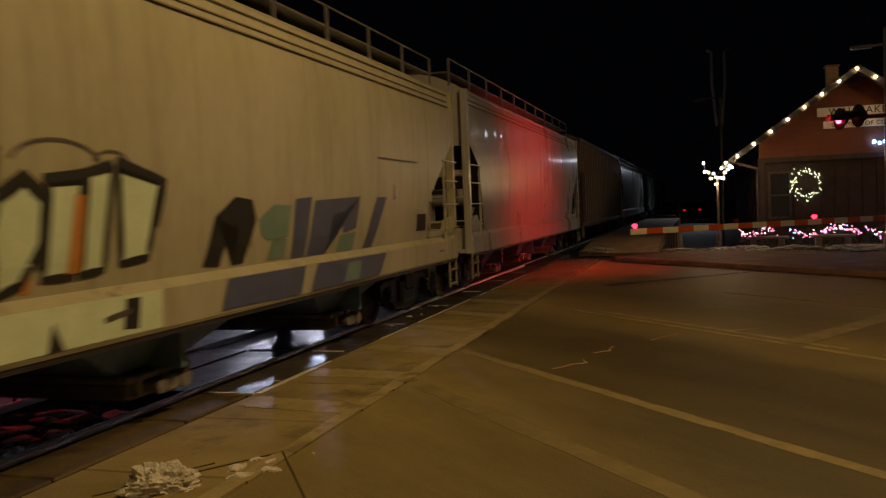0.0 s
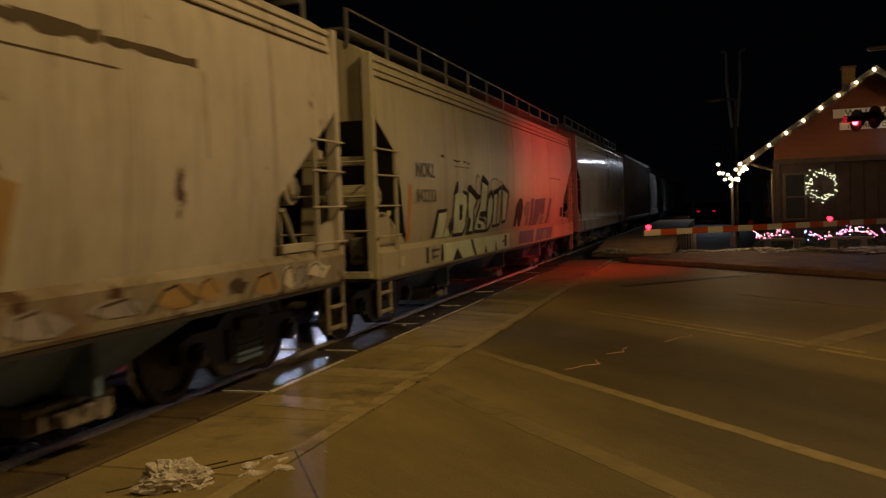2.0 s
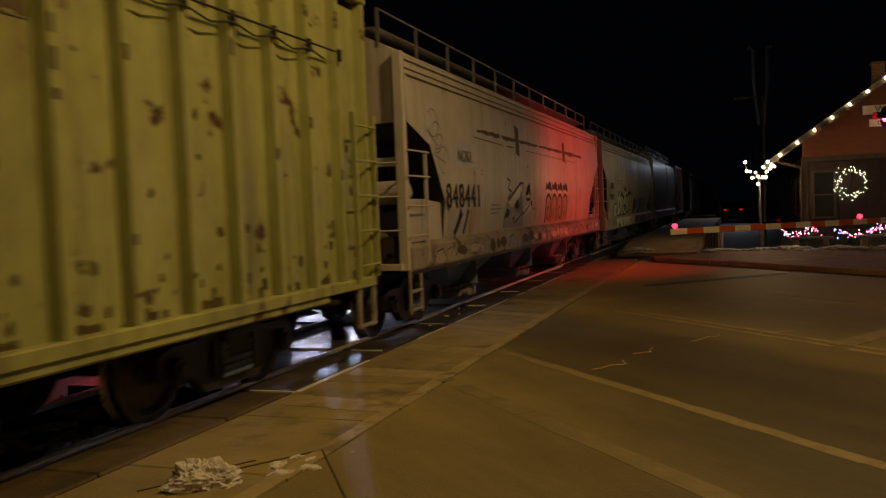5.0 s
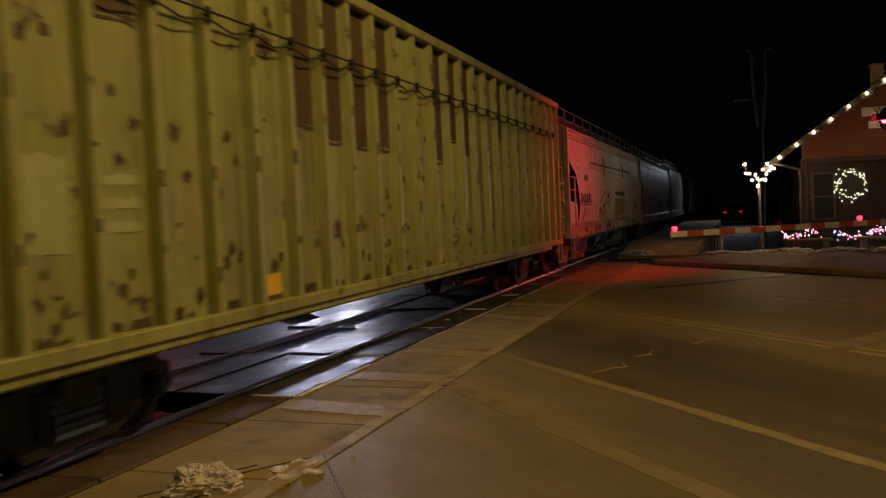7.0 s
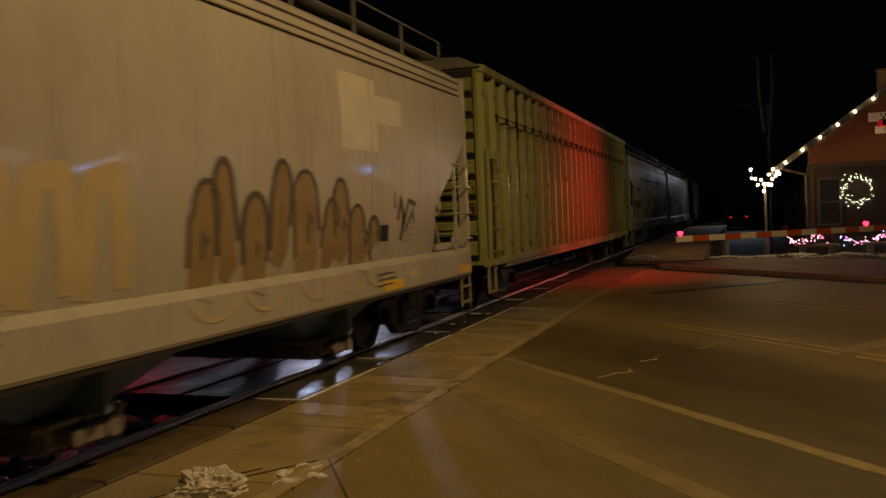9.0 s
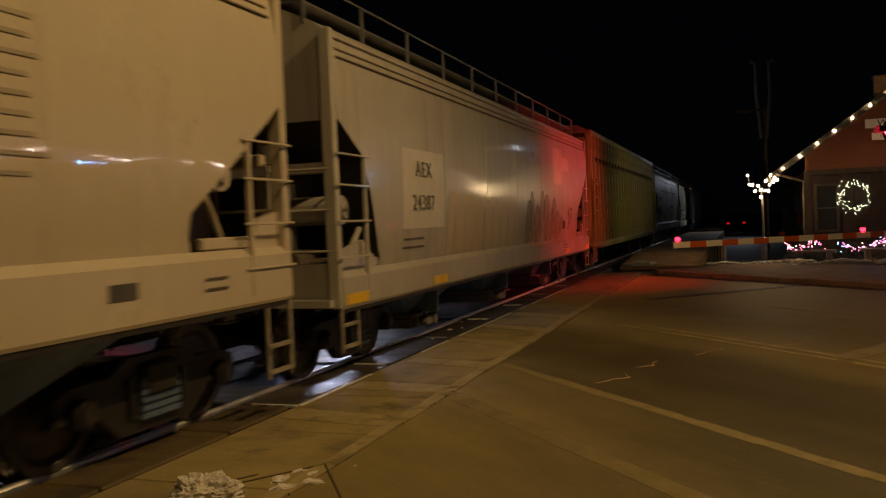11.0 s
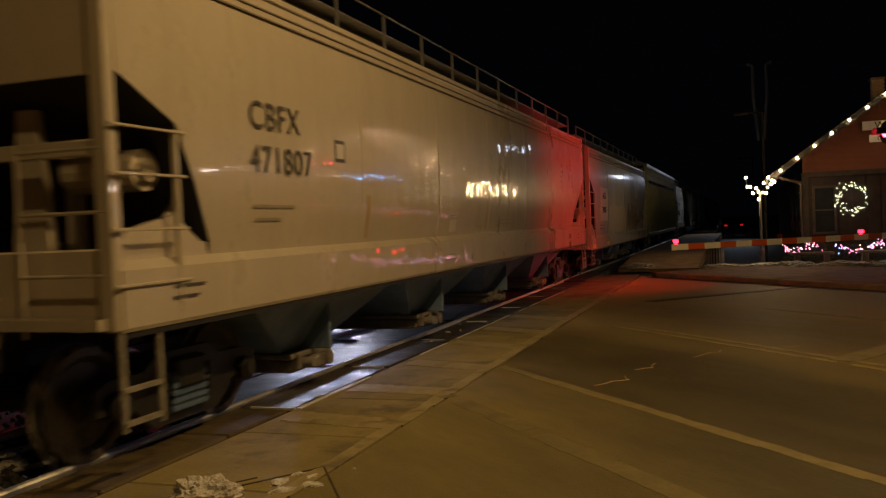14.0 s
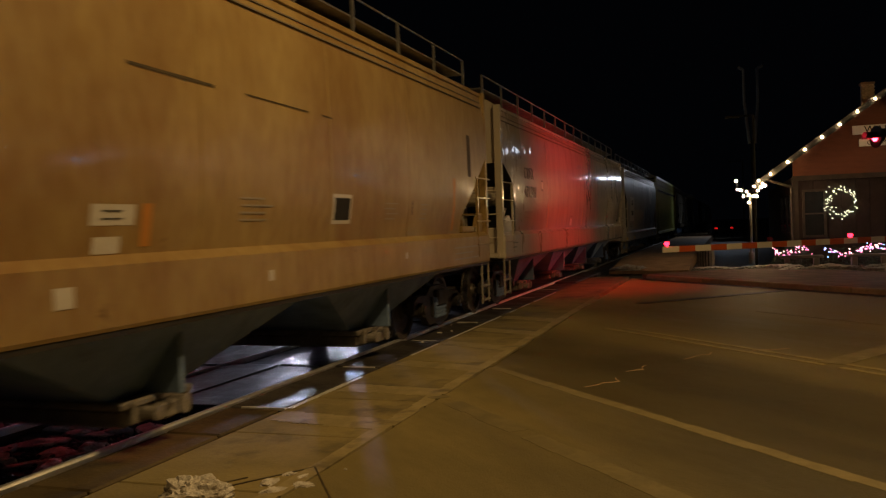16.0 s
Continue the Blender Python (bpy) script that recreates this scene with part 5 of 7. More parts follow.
def street_furniture():
    # lamp post wrapped in bulbs beside the depot
    lp = thing("lamp_post", "slim grey lamp post hung with warm bulbs", "lamp post")
    bm = bmesh.new()
    add_rod(bm, (0.66, 30.9, 0.1), (0.66, 30.9, 2.4), 0.05, 12, 0.04)
    add_rod(bm, (0.66, 30.9, 0.1), (0.66, 30.9, 0.5), 0.1, 12)
    part("post", bm, M["steel"], lp)
    rng = random.Random(8)
    pts = [(0.22, 30.8, 2.95), (0.26, 30.9, 2.65), (0.36, 30.7, 2.63), (0.44, 30.9, 2.42), (0.54, 30.7, 2.58), (0.62, 30.8, 2.45), (0.61, 30.7, 2.2), (0.76, 30.9, 2.42),
           (0.86, 30.8, 2.4), (0.91, 31.0, 2.6), (1.01, 30.9, 2.7), (1.06, 30.8, 2.82), (0.94, 30.9, 2.93), (1.14, 31.0, 2.76)]
    string_bulbs("bulb_cluster", pts, 0.04, M["bulb"], "cluster of warm bulbs hanging on a post")
    # concrete benches
    def bench():
        b = thing("bench", "weathered concrete bench in the snow", "bench", "benches before the depot")
        part("seat", box((-0.63, -0.2, 0.38), (0.63, 0.2, 0.46), 0.02), M["bench"], b)
        for x in (-0.42, 0.42):
            part("leg", box((x - 0.08, -0.17, 0.0), (x + 0.08, 0.17, 0.38), 0.015), M["bench"], b)
        return b
    b = bench()
    b.matrix_world = pose(2.07, 28.7, 0.0)
    for x, y in ((4.0, 28.9), (5.95, 29.0)):
        copy_thing(b, pose(x, y, 0.0))
    # shrubs with fairy lights behind the benches
    for x, y, w in ((1.85, 30.0, 0.6), (3.8, 29.9, 1.1), (5.8, 30.0, 0.8)):
        s = thing("shrub", "low dark evergreen shrub with coloured fairy lights", "shrub", "shrubs before the depot")
        bm = bmesh.new()
        rng = random.Random(int(x * 10))
        for i in range(900):
            a, q = rng.random() * 6.283, rng.random() ** 0.5
            px, py = x + w * q * math.cos(a), y + 0.45 * q * math.sin(a)
            top = 0.72 * (1 - q * q * 0.6)
            p = Vector((px, py, rng.random() * top))
            v = Vector((rng.uniform(-1, 1), rng.uniform(-1, 1), rng.uniform(-0.2, 1))).normalized() * 0.13
            add_rod(bm, p, p + v, 0.012, 3, 0.002)
        part("foliage", bm, M["green"], s)
        me = {}
        for key in ("fairy_pink", "fairy_blue", "fairy_warm"):
            bm0 = bmesh.new()
            add_ball(bm0, (0, 0, 0), 0.018, 1)
            me[key] = mesh_of(bm0, "fairy_light", M[key])
        for i in range(int(80 * w)):
            u = rng.uniform(-1, 1)
            o = new("fairy_light", me[rng.choice(("fairy_pink", "fairy_pink", "fairy_blue", "fairy_warm"))] if x > 3 else me[rng.choice(("fairy_pink", "fairy_pink", "fairy_pink", "fairy_warm"))])
            o.parent, o.location = s, (x + w * u, y - 0.5, 0.55 + 0.1 * math.sin(u * 4) + rng.gauss(0, 0.055))
    # slatted litter bin
    bin_ = thing("litter_bin", "round slatted litter bin by the sidewalk", "litter bin")
    bm = bmesh.new()
    add_rod(bm, (0, 0, 0.02), (0, 0, 0.78), 0.24, 18)
    part("liner", bm, M["ink"], bin_)
    slat = mesh_of(box((-0.03, -0.012, 0.02), (0.03, 0.012, 0.8), 0.004), "slat", M["bench"])
    for i in range(18):
        a = 2 * math.pi * i / 18
        o = new("slat", slat)
        o.parent, o.location, o.rotation_euler = bin_, (0.27 * math.cos(a), 0.27 * math.sin(a), 0), (0, 0, a + math.pi / 2)
    bin_.location = (-0.83, 30.7, 0.0)
    # platform and its ramp
    bm = bmesh.new()
    add_prism(bm, [(29.6, 0.0), (33.5, 0.3), (90, 0.3), (90, -0.1), (29.6, -0.1)], "x", -4.0, -1.35)
    tagged(part("platform_ramp", bm, M["kerb"], None), "pale concrete ramp up to the platform", "ramp", kind="structure")
    # snow heaped along the sidewalk
    for k, (x, y, sx, sz) in enumerate(((-3.4, 30.2, 0.6, 0.14), (0.5, 28.4, 0.8, 0.16), (1.5, 28.0, 0.9, 0.2), (2.9, 27.8, 0.9, 0.18), (4.5, 27.5, 1.1, 0.18), (6.0, 27.1, 1.1, 0.18), (-0.6, 29.4, 0.5, 0.1))):
        lump("snow_bank", (x, y, 0.02), (sx, 0.55, sz), M["snow"], "low bank of dirty ploughed snow", "snow bank", k + 1)
    # utility pole with a double top far behind
    p = thing("utility_mast", "tall dark mast with a forked top far behind the depot", "mast")
    for s in (-1, 1):
        bm = bmesh.new()
        add_rod(bm, (1.5 + s * 0.16, 60, 6.5), (1.5 + s * 0.42, 60, 9.3), 0.1, 8)
        add_rod(bm, (1.5 + s * 0.42, 60, 9.3), (1.5 + s * 0.42, 60, 11.4), 0.1, 8)
        add_rod(bm, (1.5 + s * 0.42, 60, 11.4), (1.5 + s * 0.75, 60, 11.55), 0.1, 8)
        part("fork_arm", bm, M["sign_white"], p, "pale fork arm")
    part("pole", rods(((1.5, 60, 0), (1.5, 60, 6.7), 0.12)), M["pole_wood"], p)
    # street light pole by the crossing
    sl = thing("street_light", "grey street light pole with an arm and a flat head", "street light")
    bm = bmesh.new()
    add_rod(bm, (5.02, 26.0, 0.1), (5.02, 26.0, 6.2), 0.09, 12, 0.07)
    add_rod(bm, (5.02, 26.0, 5.75), (4.6, 26.0, 5.72), 0.035, 8)
    part("pole", bm, M["steel"], sl)
    part("lamp_head", box((4.12, 25.9, 5.66), (4.68, 26.1, 5.76), 0.03), M["steel"], sl)


crossing_gate()
crossing_signal(SIGNAL[0], SIGNAL[1], -68, 1.1)
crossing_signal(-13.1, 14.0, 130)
depot()
street_furniture()
lump("snow_mound", (-3.4, 4.74, -0.02), (0.19, 0.25, 0.175), M["snow"], "mound of dirty crusted snow on the apron", "snow mound", 3, 0.32)
for k, (x, y, sx, sy) in enumerate(((-3.12, 5.2, 0.11, 0.06), (-3.0, 5.05, 0.07, 0.1), (-2.86, 5.2, 0.1, 0.07), (-3.08, 5.42, 0.05, 0.04), (-2.95, 5.38, 0.06, 0.04), (-2.72, 5.6, 0.015, 0.015))):
    lump("snow_patch", (x, y, -0.008), (sx, sy, 0.022), M["snow"], "thin patch of melting snow on the apron", "snow patch", 7 + k, 0.4)


def car_paint_body(x, y, turn, label):
    """A plain saloon car with glowing head lamps."""
    c = thing("parked_car", label, "car", "cars beyond the track")
    c.matrix_world = pose(x, y, 0, 0, 0, turn)
    bm = bmesh.new()
    add_prism(bm, [(-2.2, 0.3), (2.2, 0.3), (2.25, 0.6), (2.1, 0.82), (1.0, 0.95), (0.45, 1.4), (-1.1, 1.42), (-1.8, 1.0), (-2.2, 0.92)], "x", -0.85, 0.85)
    bmesh.ops.bevel(bm, geom=list(bm.edges), offset=0.05, segments=2, affect="EDGES")
    part("body", bm, M["car_dark"], c, "dark car body")
    for s in (-1, 1):
        part("side_glass", box((s * 0.84 - 0.02, -1.0, 1.0), (s * 0.84 + 0.02, 0.45, 1.34), 0.01), M["glass"], c)
        for yy in (-1.35, 1.4):
            bm = bmesh.new()
            add_rod(bm, (s * 0.66, yy, 0.32), (s * 0.87, yy, 0.32), 0.32, 18)
            w = part("wheel", bm, M["black"], c, "black tyre")
            bm = bmesh.new()
            add_rod(bm, (s * 0.86, yy, 0.32), (s * 0.885, yy, 0.32), 0.19, 14)
            part("rim", bm, M["steel"], w)
        bm = bmesh.new()
        add_rod(bm, (s * 0.6, 2.18, 0.68), (s * 0.6, 2.27, 0.66), 0.09, 14)
        part("headlight", bm, M["white_glow"], c, "glowing white headlight")
        part("tail_light", box((s * 0.62 - 0.12, -2.24, 0.75), (s * 0.62 + 0.12, -2.19, 0.88), 0.01), M["tail"], c, "red tail light")


car_paint_body(-13.6, 25.2, 228, "dark saloon car waiting with bright headlights")
car_paint_body(-27.0, 31.5, 215, "dark saloon car parked with bright headlights")
car_paint_body(-0.8, 76.0, 8, "dark saloon car with red tail lights far away")


def blue_icicles():
    t = thing("blue_lights", "short row of blue bulbs on the gable", "string lights")
    bm0 = bmesh.new()
    add_ball(bm0, (0, 0, 0), 0.05, 2)
    me = mesh_of(bm0, "bulb", M["neon_blue"], True)
    for i in range(7):
        o = new("bulb", me)
        o.parent, o.location = t, (5.75 + i * 0.16, DEPOT_Y - 0.12, 3.42 - 0.05 * (i % 2))
    part("cord", rods(((5.75, DEPOT_Y - 0.1, 3.46), (6.75, DEPOT_Y - 0.1, 3.46), 0.012)), M["ink"], t)


def shop():
    """Shop front on the far side of the street, out of sight but mirrored in the passing cars."""
    s = thing("shop_building", "two-storey brick shop with lit windows and signs", "building")
    s.matrix_world = pose(17.5, 27.5, 0, 0, 0, -48)
    part("wall", box((-9, 0, 0), (9, 8, 6.5)), M["shop_brick"], s)
    part("cornice", box((-9.1, -0.25, 6.3), (9.1, 0.1, 6.7), 0.03), M["dark_trim"], s)
    for i in range(5):
        x = -7.2 + i * 3.6
        w = part("window", box((x - 1.1, -0.06, 0.8), (x + 1.1, -0.01, 2.4)), M["glass"], s, "dark shop window")
        bm = box((x - 1.2, -0.1, 0.7), (x + 1.2, -0.03, 0.8))
        add_box(bm, (x - 1.2, -0.1, 2.4), (x + 1.2, -0.03, 2.5))
        part("window_frame", bm, M["dark_trim"], w)
    for i in range(4):
        x = -6.0 + i * 4.0
        part("wall_lamp", box((x - 0.5, -0.3, 3.5), (x + 0.5, -0.15, 3.62), 0.03), M["neon_white"], s, "lit white wall lamp")
    part("sign", box((-1.2, -0.22, 2.75), (-0.3, -0.1, 2.95), 0.03), M["neon_blue"], s, "lit blue shop sign")
    part("sign", box((2.4, -0.22, 2.8), (3.6, -0.1, 3.0), 0.03), M["red_glow"], s, "lit red shop sign")


blue_icicles()
shop()


def lit_store():
    """A brightly lit store far beyond the track, seen between the passing cars."""
    s = thing("store", "low store with brightly lit windows beyond the track", "building")
    s.matrix_world = pose(-34, 39, 0, 0, 0, 41)
    part("wall", box((-8, 0, 0), (8, 6, 4.2)), M["shop_brick"], s)
    part("roof_edge", box((-8.2, -0.6, 3.7), (8.2, 0.0, 4.3), 0.03), M["dark_trim"], s)
    for i in range(6):
        x = -5.5 + i * 2.2
        w = part("window", box((x - 0.9, -0.05, 0.7), (x + 0.9, 0.02, 2.3)), M["store_glow"], s, "lit shop window")
        part("mullion", box((x - 0.03, -0.09, 0.7), (x + 0.03, -0.052, 2.3)), M["dark_trim"], w)


lit_store()


def street_lamps():
    """The warm street lamps over the road, out of sight, and the standards of the added fill lamps."""
    # the third one is added, its light fills the depot front
    for x, y, z in (STREET_LIGHT, STREET_LIGHT_BEHIND, DEPOT_FILL_LIGHT, *FAR_STREET_LIGHTS):
        s = thing("street_lamp", "tall grey lamp with a long arm for street and added light", "street lamp", "street lamps")
        bm = bmesh.new()
        add_rod(bm, (x + 3.2, y, 0), (x + 3.2, y, z + 0.1), 0.09, 12, 0.06)
        add_rod(bm, (x + 3.2, y, z + 0.1), (x + 0.3, y, z + 0.32), 0.04, 8)
        part("pole", bm, M["steel"], s)
        part("lamp_head", box((x - 0.35, y - 0.16, z + 0.26), (x + 0.35, y + 0.16, z + 0.4), 0.04), M["steel"], s)


    # invented standards that carry the added cool lamps
    for x, y, z in FAR_FILL_LIGHTS:
        s = thing("platform_lamp", "slim dark lamp standard added beside the far cars", "street lamp", "street lamps")
        part("pole", rods(((x + 0.7, y, -0.2), (x + 0.7, y, z + 0.3), 0.05), ((x + 0.7, y, z + 0.28), (x, y, z + 0.3), 0.03)), M["pole_wood"], s)
        part("lamp_head", box((x - 0.3, y - 0.12, z + 0.22), (x + 0.2, y + 0.12, z + 0.32), 0.03), M["pole_wood"], s)


street_lamps()

# ---------------------------------------------------------------- paint on the railcars
def film(car, name, strokes, material, eave, base, label="", lift=0.006):
    """Painted strokes on the near side: each a run of (y, z) points and a width, laid on the bowed side."""
    for pts, width in strokes:
        bm = bmesh.new()
        run = []
        for (y0, z0), (y1, z1) in zip(pts, pts[1:]):
            n = max(1, int(math.hypot(y1 - y0, z1 - z0) / 0.09))
            run += [(y0 + (y1 - y0) * i / n, z0 + (z1 - z0) * i / n) for i in range(n)]
        run.append(pts[-1])
        rows = []
        for i, (y, z) in enumerate(run):
            a, b = run[max(0, i - 1)], run[min(len(run) - 1, i + 1)]
            dy, dz = b[0] - a[0], b[1] - a[1]
            k = math.hypot(dy, dz) or 1
            w = width / 2 * (0.9 + 0.2 * noise.noise((y * 3, z * 3, 1)))
            rows.append([bm.verts.new((skin_x(eave, z + s * w * dy / k, base) + lift, y - s * w * dz / k, z + s * w * dy / k)) for s in (-1, 0, 1)])
        for p, q in zip(rows, rows[1:]):
            bm.faces.new((p[0], p[1], q[1], q[0]))
            bm.faces.new((p[1], p[2], q[2], q[1]))
        ob = part(name, bm, material, car, label, True)
    return ob


def panel(car, name, y0, y1, z0, z1, material, eave, base, label="", lift=0.004, ragged=0.0):
    """A painted patch on the near side that follows its bow."""
    bm = bmesh.new()
    ny, nz = max(1, int((y1 - y0) / 0.12)), max(1, int((z1 - z0) / 0.06))
    grid = []
    for i in range(ny + 1):
        y = y0 + (y1 - y0) * i / ny
        top, low = z1 + ragged * noise.noise((y * 2.3, 3, 0)), z0 + ragged * noise.noise((y * 2.9, 8, 0))
        grid.append([bm.verts.new((skin_x(eave, low + (top - low) * k / nz, base) + lift, y, low + (top - low) * k / nz)) for k in range(nz + 1)])
    for i in range(ny):
        for k in range(nz):
            bm.faces.new((grid[i][k], grid[i + 1][k], grid[i + 1][k + 1], grid[i][k + 1]))
    return part(name, bm, material, car, label, True)


def shape(car, name, outline, material, eave, base, label="", lift=0.006):
    """A painted area on the near side: a closed outline of (y, z), cut at the bends of the bowed side."""
    bm = bmesh.new()
    bm.faces.new([bm.verts.new((0, y, z)) for y, z in outline])
    bmesh.ops.triangulate(bm, faces=bm.faces[:])
    for _, z in hopper_profile(eave, base)[:6]:
        bmesh.ops.bisect_plane(bm, geom=bm.verts[:] + bm.edges[:] + bm.faces[:], plane_co=(0, 0, z), plane_no=(0, 0, 1))
    for v in bm.verts:
        v.co.x = skin_x(eave, v.co.z, base) + lift
    return part(name, bm, material, car, label)


def bubble(car, outline, fill, edge, eave, base, width=0.1, label="", level=0):
    """A sprayed letter: its filled body over a thicker dark outline."""
    loop = list(outline) + [outline[0], outline[1]]
    film(car, "graffiti_outline", [(loop, width)], edge, eave, base, "bold dark sprayed outline", 0.0085 + 0.0005 * level)
    shape(car, "graffiti_letter", outline, fill, eave, base, label, 0.007 + 0.0005 * level)


def bars(car, y0, y1, z0, z1, rows, material, eave, base, seed=0):
    """Small lettering too fine to read: rows of short bars."""
    rng = random.Random(seed)
    h = (z1 - z0) / rows
    for r in range(rows):
        z, a = z0 + h * (r + 0.5), y0 + rng.uniform(0, 0.1) * (y1 - y0)
        b = y1 - rng.uniform(0, 0.35) * (y1 - y0)
        film(car, "lettering_bar", [([(a, z), (b, z)], h * 0.28)], material, eave, base, "row of tiny stencilled lettering", 0.008)


def stencil(car, text, y, z, size, material, eave, base, spread=1.0):
    x = skin_x(eave, z + size * 0.35, base) + 0.014
    return lettering(text, size, material, pose(x, y, z, 90, 0, 90), car, "stencil_lettering", spread)


GM = {
    "black": surface("black_spray_and_shade", (0.006, 0.006, 0.007), (0.014, 0.013, 0.012), 0.75, 3),
    "white": surface("white_green_spray_paint", (0.58, 0.68, 0.52), (0.42, 0.52, 0.36), 0.55, 1.6),
    "blue": surface("slate_blue_spray_paint", (0.045, 0.055, 0.13), (0.08, 0.095, 0.17), 0.5, 3),
    "teal": surface("grey_green_spray_paint", (0.1, 0.18, 0.16), (0.16, 0.24, 0.2), 0.5, 3),
    "ochre": surface("ochre_spray_paint", (0.24, 0.155, 0.06), (0.33, 0.23, 0.1), 0.5, 2.5),
    "orange": surface("orange_strip_paint", (0.48, 0.2, 0.025), (0.4, 0.17, 0.03), 0.5, 3),
    "pale": surface("pale_patch_paint", (0.54, 0.51, 0.45), (0.45, 0.42, 0.37), 0.45, 2.5),
    "cool": surface("cool_grey_patch_paint", (0.36, 0.36, 0.37), (0.28, 0.28, 0.29), 0.45, 2.5),
    "rust": surface("rust_run_paint", (0.035, 0.024, 0.01), (0.07, 0.046, 0.018), 0.7, 3),
    "text": surface("faded_stencil_paint", (0.05, 0.045, 0.04), (0.1, 0.09, 0.075), 0.5, 5),
    "lilac": surface("grey_lilac_spray_paint", (0.15, 0.14, 0.16), (0.3, 0.285, 0.3), 0.5, 3.5),
    "faded": surface("faded_small_lettering", (0.26, 0.225, 0.165), (0.33, 0.29, 0.22), 0.5, 5),
}


def arc(cy, cz, ry, rz, a0, a1, n=9):
    return [(cy + ry * math.cos(radians(a0 + (a1 - a0) * i / n)), cz + rz * math.sin(radians(a0 + (a1 - a0) * i / n))) for i in range(n + 1)]


def graffiti_a():
    ev, bs = 3.78, 1.24
    pale = "pale green sprayed letter"
    letters = (
        [(-4.56, 2.0), (-4.3, 2.08), (-3.8, 2.0), (-3.74, 1.82), (-3.82, 1.42), (-3.96, 1.3), (-4.54, 1.3), (-4.6, 1.62)],
        [(-3.7, 2.08), (-3.08, 1.91), (-3.3, 1.72), (-3.31, 1.3), (-3.72, 1.3), (-3.64, 1.57), (-3.73, 1.8)],
        [(-2.78, 2.28), (-2.3, 2.18), (-2.42, 1.66), (-2.86, 1.64), (-2.94, 1.55), (-2.5, 1.5), (-2.36, 1.42), (-2.38, 1.3), (-3.2, 1.32), (-3.2, 1.5), (-2.9, 1.8)],
        [(-2.29, 1.91), (-2.07, 2.03), (-1.9, 1.91), (-1.88, 1.67), (-2.1, 1.36), (-2.32, 1.3), (-2.35, 1.7)],
        [(-1.84, 2.03), (-1.52, 2.05), (-1.62, 1.38), (-1.9, 1.38)],
        [(-1.47, 2.1), (-1.2, 2.15), (-1.3, 1.4), (-1.54, 1.38)],
        [(-1.13, 2.15), (-0.62, 2.05), (-0.78, 1.46), (-1.1, 1.43)])
    for k, outline in enumerate(letters):
        bubble(A, outline, GM["white"], GM["black"], ev, bs, 0.075, pale, k % 2)
    for outline in ([(-4.24, 1.83), (-4.04, 1.8), (-4.06, 1.56), (-4.23, 1.54)], [(-3.59, 1.6), (-3.47, 1.53), (-3.56, 1.3), (-3.68, 1.32)], [(-2.9, 1.63), (-2.44, 1.68), (-2.4, 1.58), (-2.75, 1.56)],
                    [(-2.98, 1.46), (-2.75, 1.44), (-2.72, 1.36), (-2.98, 1.38)], [(-4.62, 2.0), (-4.42, 2.22), (-4.3, 2.2), (-4.3, 2.08), (-4.5, 2.0)],
                    [(-5.73, 1.3), (-5.48, 1.74), (-4.95, 1.76), (-4.98, 1.7), (-5.4, 1.68), (-5.55, 1.3)], [(-4.88, 1.45), (-4.7, 1.62), (-4.6, 1.45), (-4.66, 1.3)]):
        shape(A, "graffiti_outline", outline, GM["black"], ev, bs, "black sprayed area", 0.0095)
    shape(A, "graffiti_fill", [(-5.48, 1.3), (-5.38, 1.68), (-4.98, 1.7), (-5.12, 1.3)], GM["white"], ev, bs, "pale green sprayed block", 0.007)
    shape(A, "graffiti_fill", [(-5.1, 1.3), (-4.9, 1.46), (-4.7, 1.3)], GM["white"], ev, bs, "pale green sprayed block", 0.007)
    # heavier tops of the outlines, and thin loops above them
    film(A, "graffiti_outline", [([(-3.76, 2.08), (-3.6, 2.13), (-3.08, 1.96)], 0.1), ([(-3.24, 1.96), (-2.86, 1.95), (-2.8, 2.25), (-2.7, 2.33), (-2.28, 2.2)], 0.1), ([(-2.3, 1.94), (-2.07, 2.08), (-1.86, 1.93)], 0.08),
                                  ([(-1.9, 2.05), (-1.5, 2.1), (-1.2, 2.18)], 0.08), ([(-1.15, 2.2), (-0.56, 2.06), (-0.68, 1.7)], 0.08), ([(-2.36, 1.9), (-2.4, 1.55)], 0.12), ([(-1.88, 1.9), (-1.92, 1.45)], 0.1)], GM["black"], ev, bs, "bold black sprayed edge", 0.0105)
    film(A, "graffiti_outline", [(arc(-3.05, 2.05, 0.16, 0.3, 180, 60), 0.06), (arc(-1.75, 2.12, 0.45, 0.2, 20, 165), 0.03), (arc(-1.2, 2.17, 0.2, 0.1, 10, 170), 0.025)], GM["text"], ev, bs, "thin dark sprayed loop", 0.006)
    shape(A, "graffiti_stain", [(-1.6, 1.95), (-1.5, 1.95), (-1.55, 1.4), (-1.68, 1.4)], GM["orange"], ev, bs, "narrow orange strip", 0.0112)
    # the fill runs on over the sill, with dark wedges
    shape(A, "graffiti_fill", [(-5.37, 0.9), (-5.37, 1.2), (-0.7, 1.2), (-0.72, 0.9)], GM["white"], ev, bs, "pale green sprayed band", 0.004)
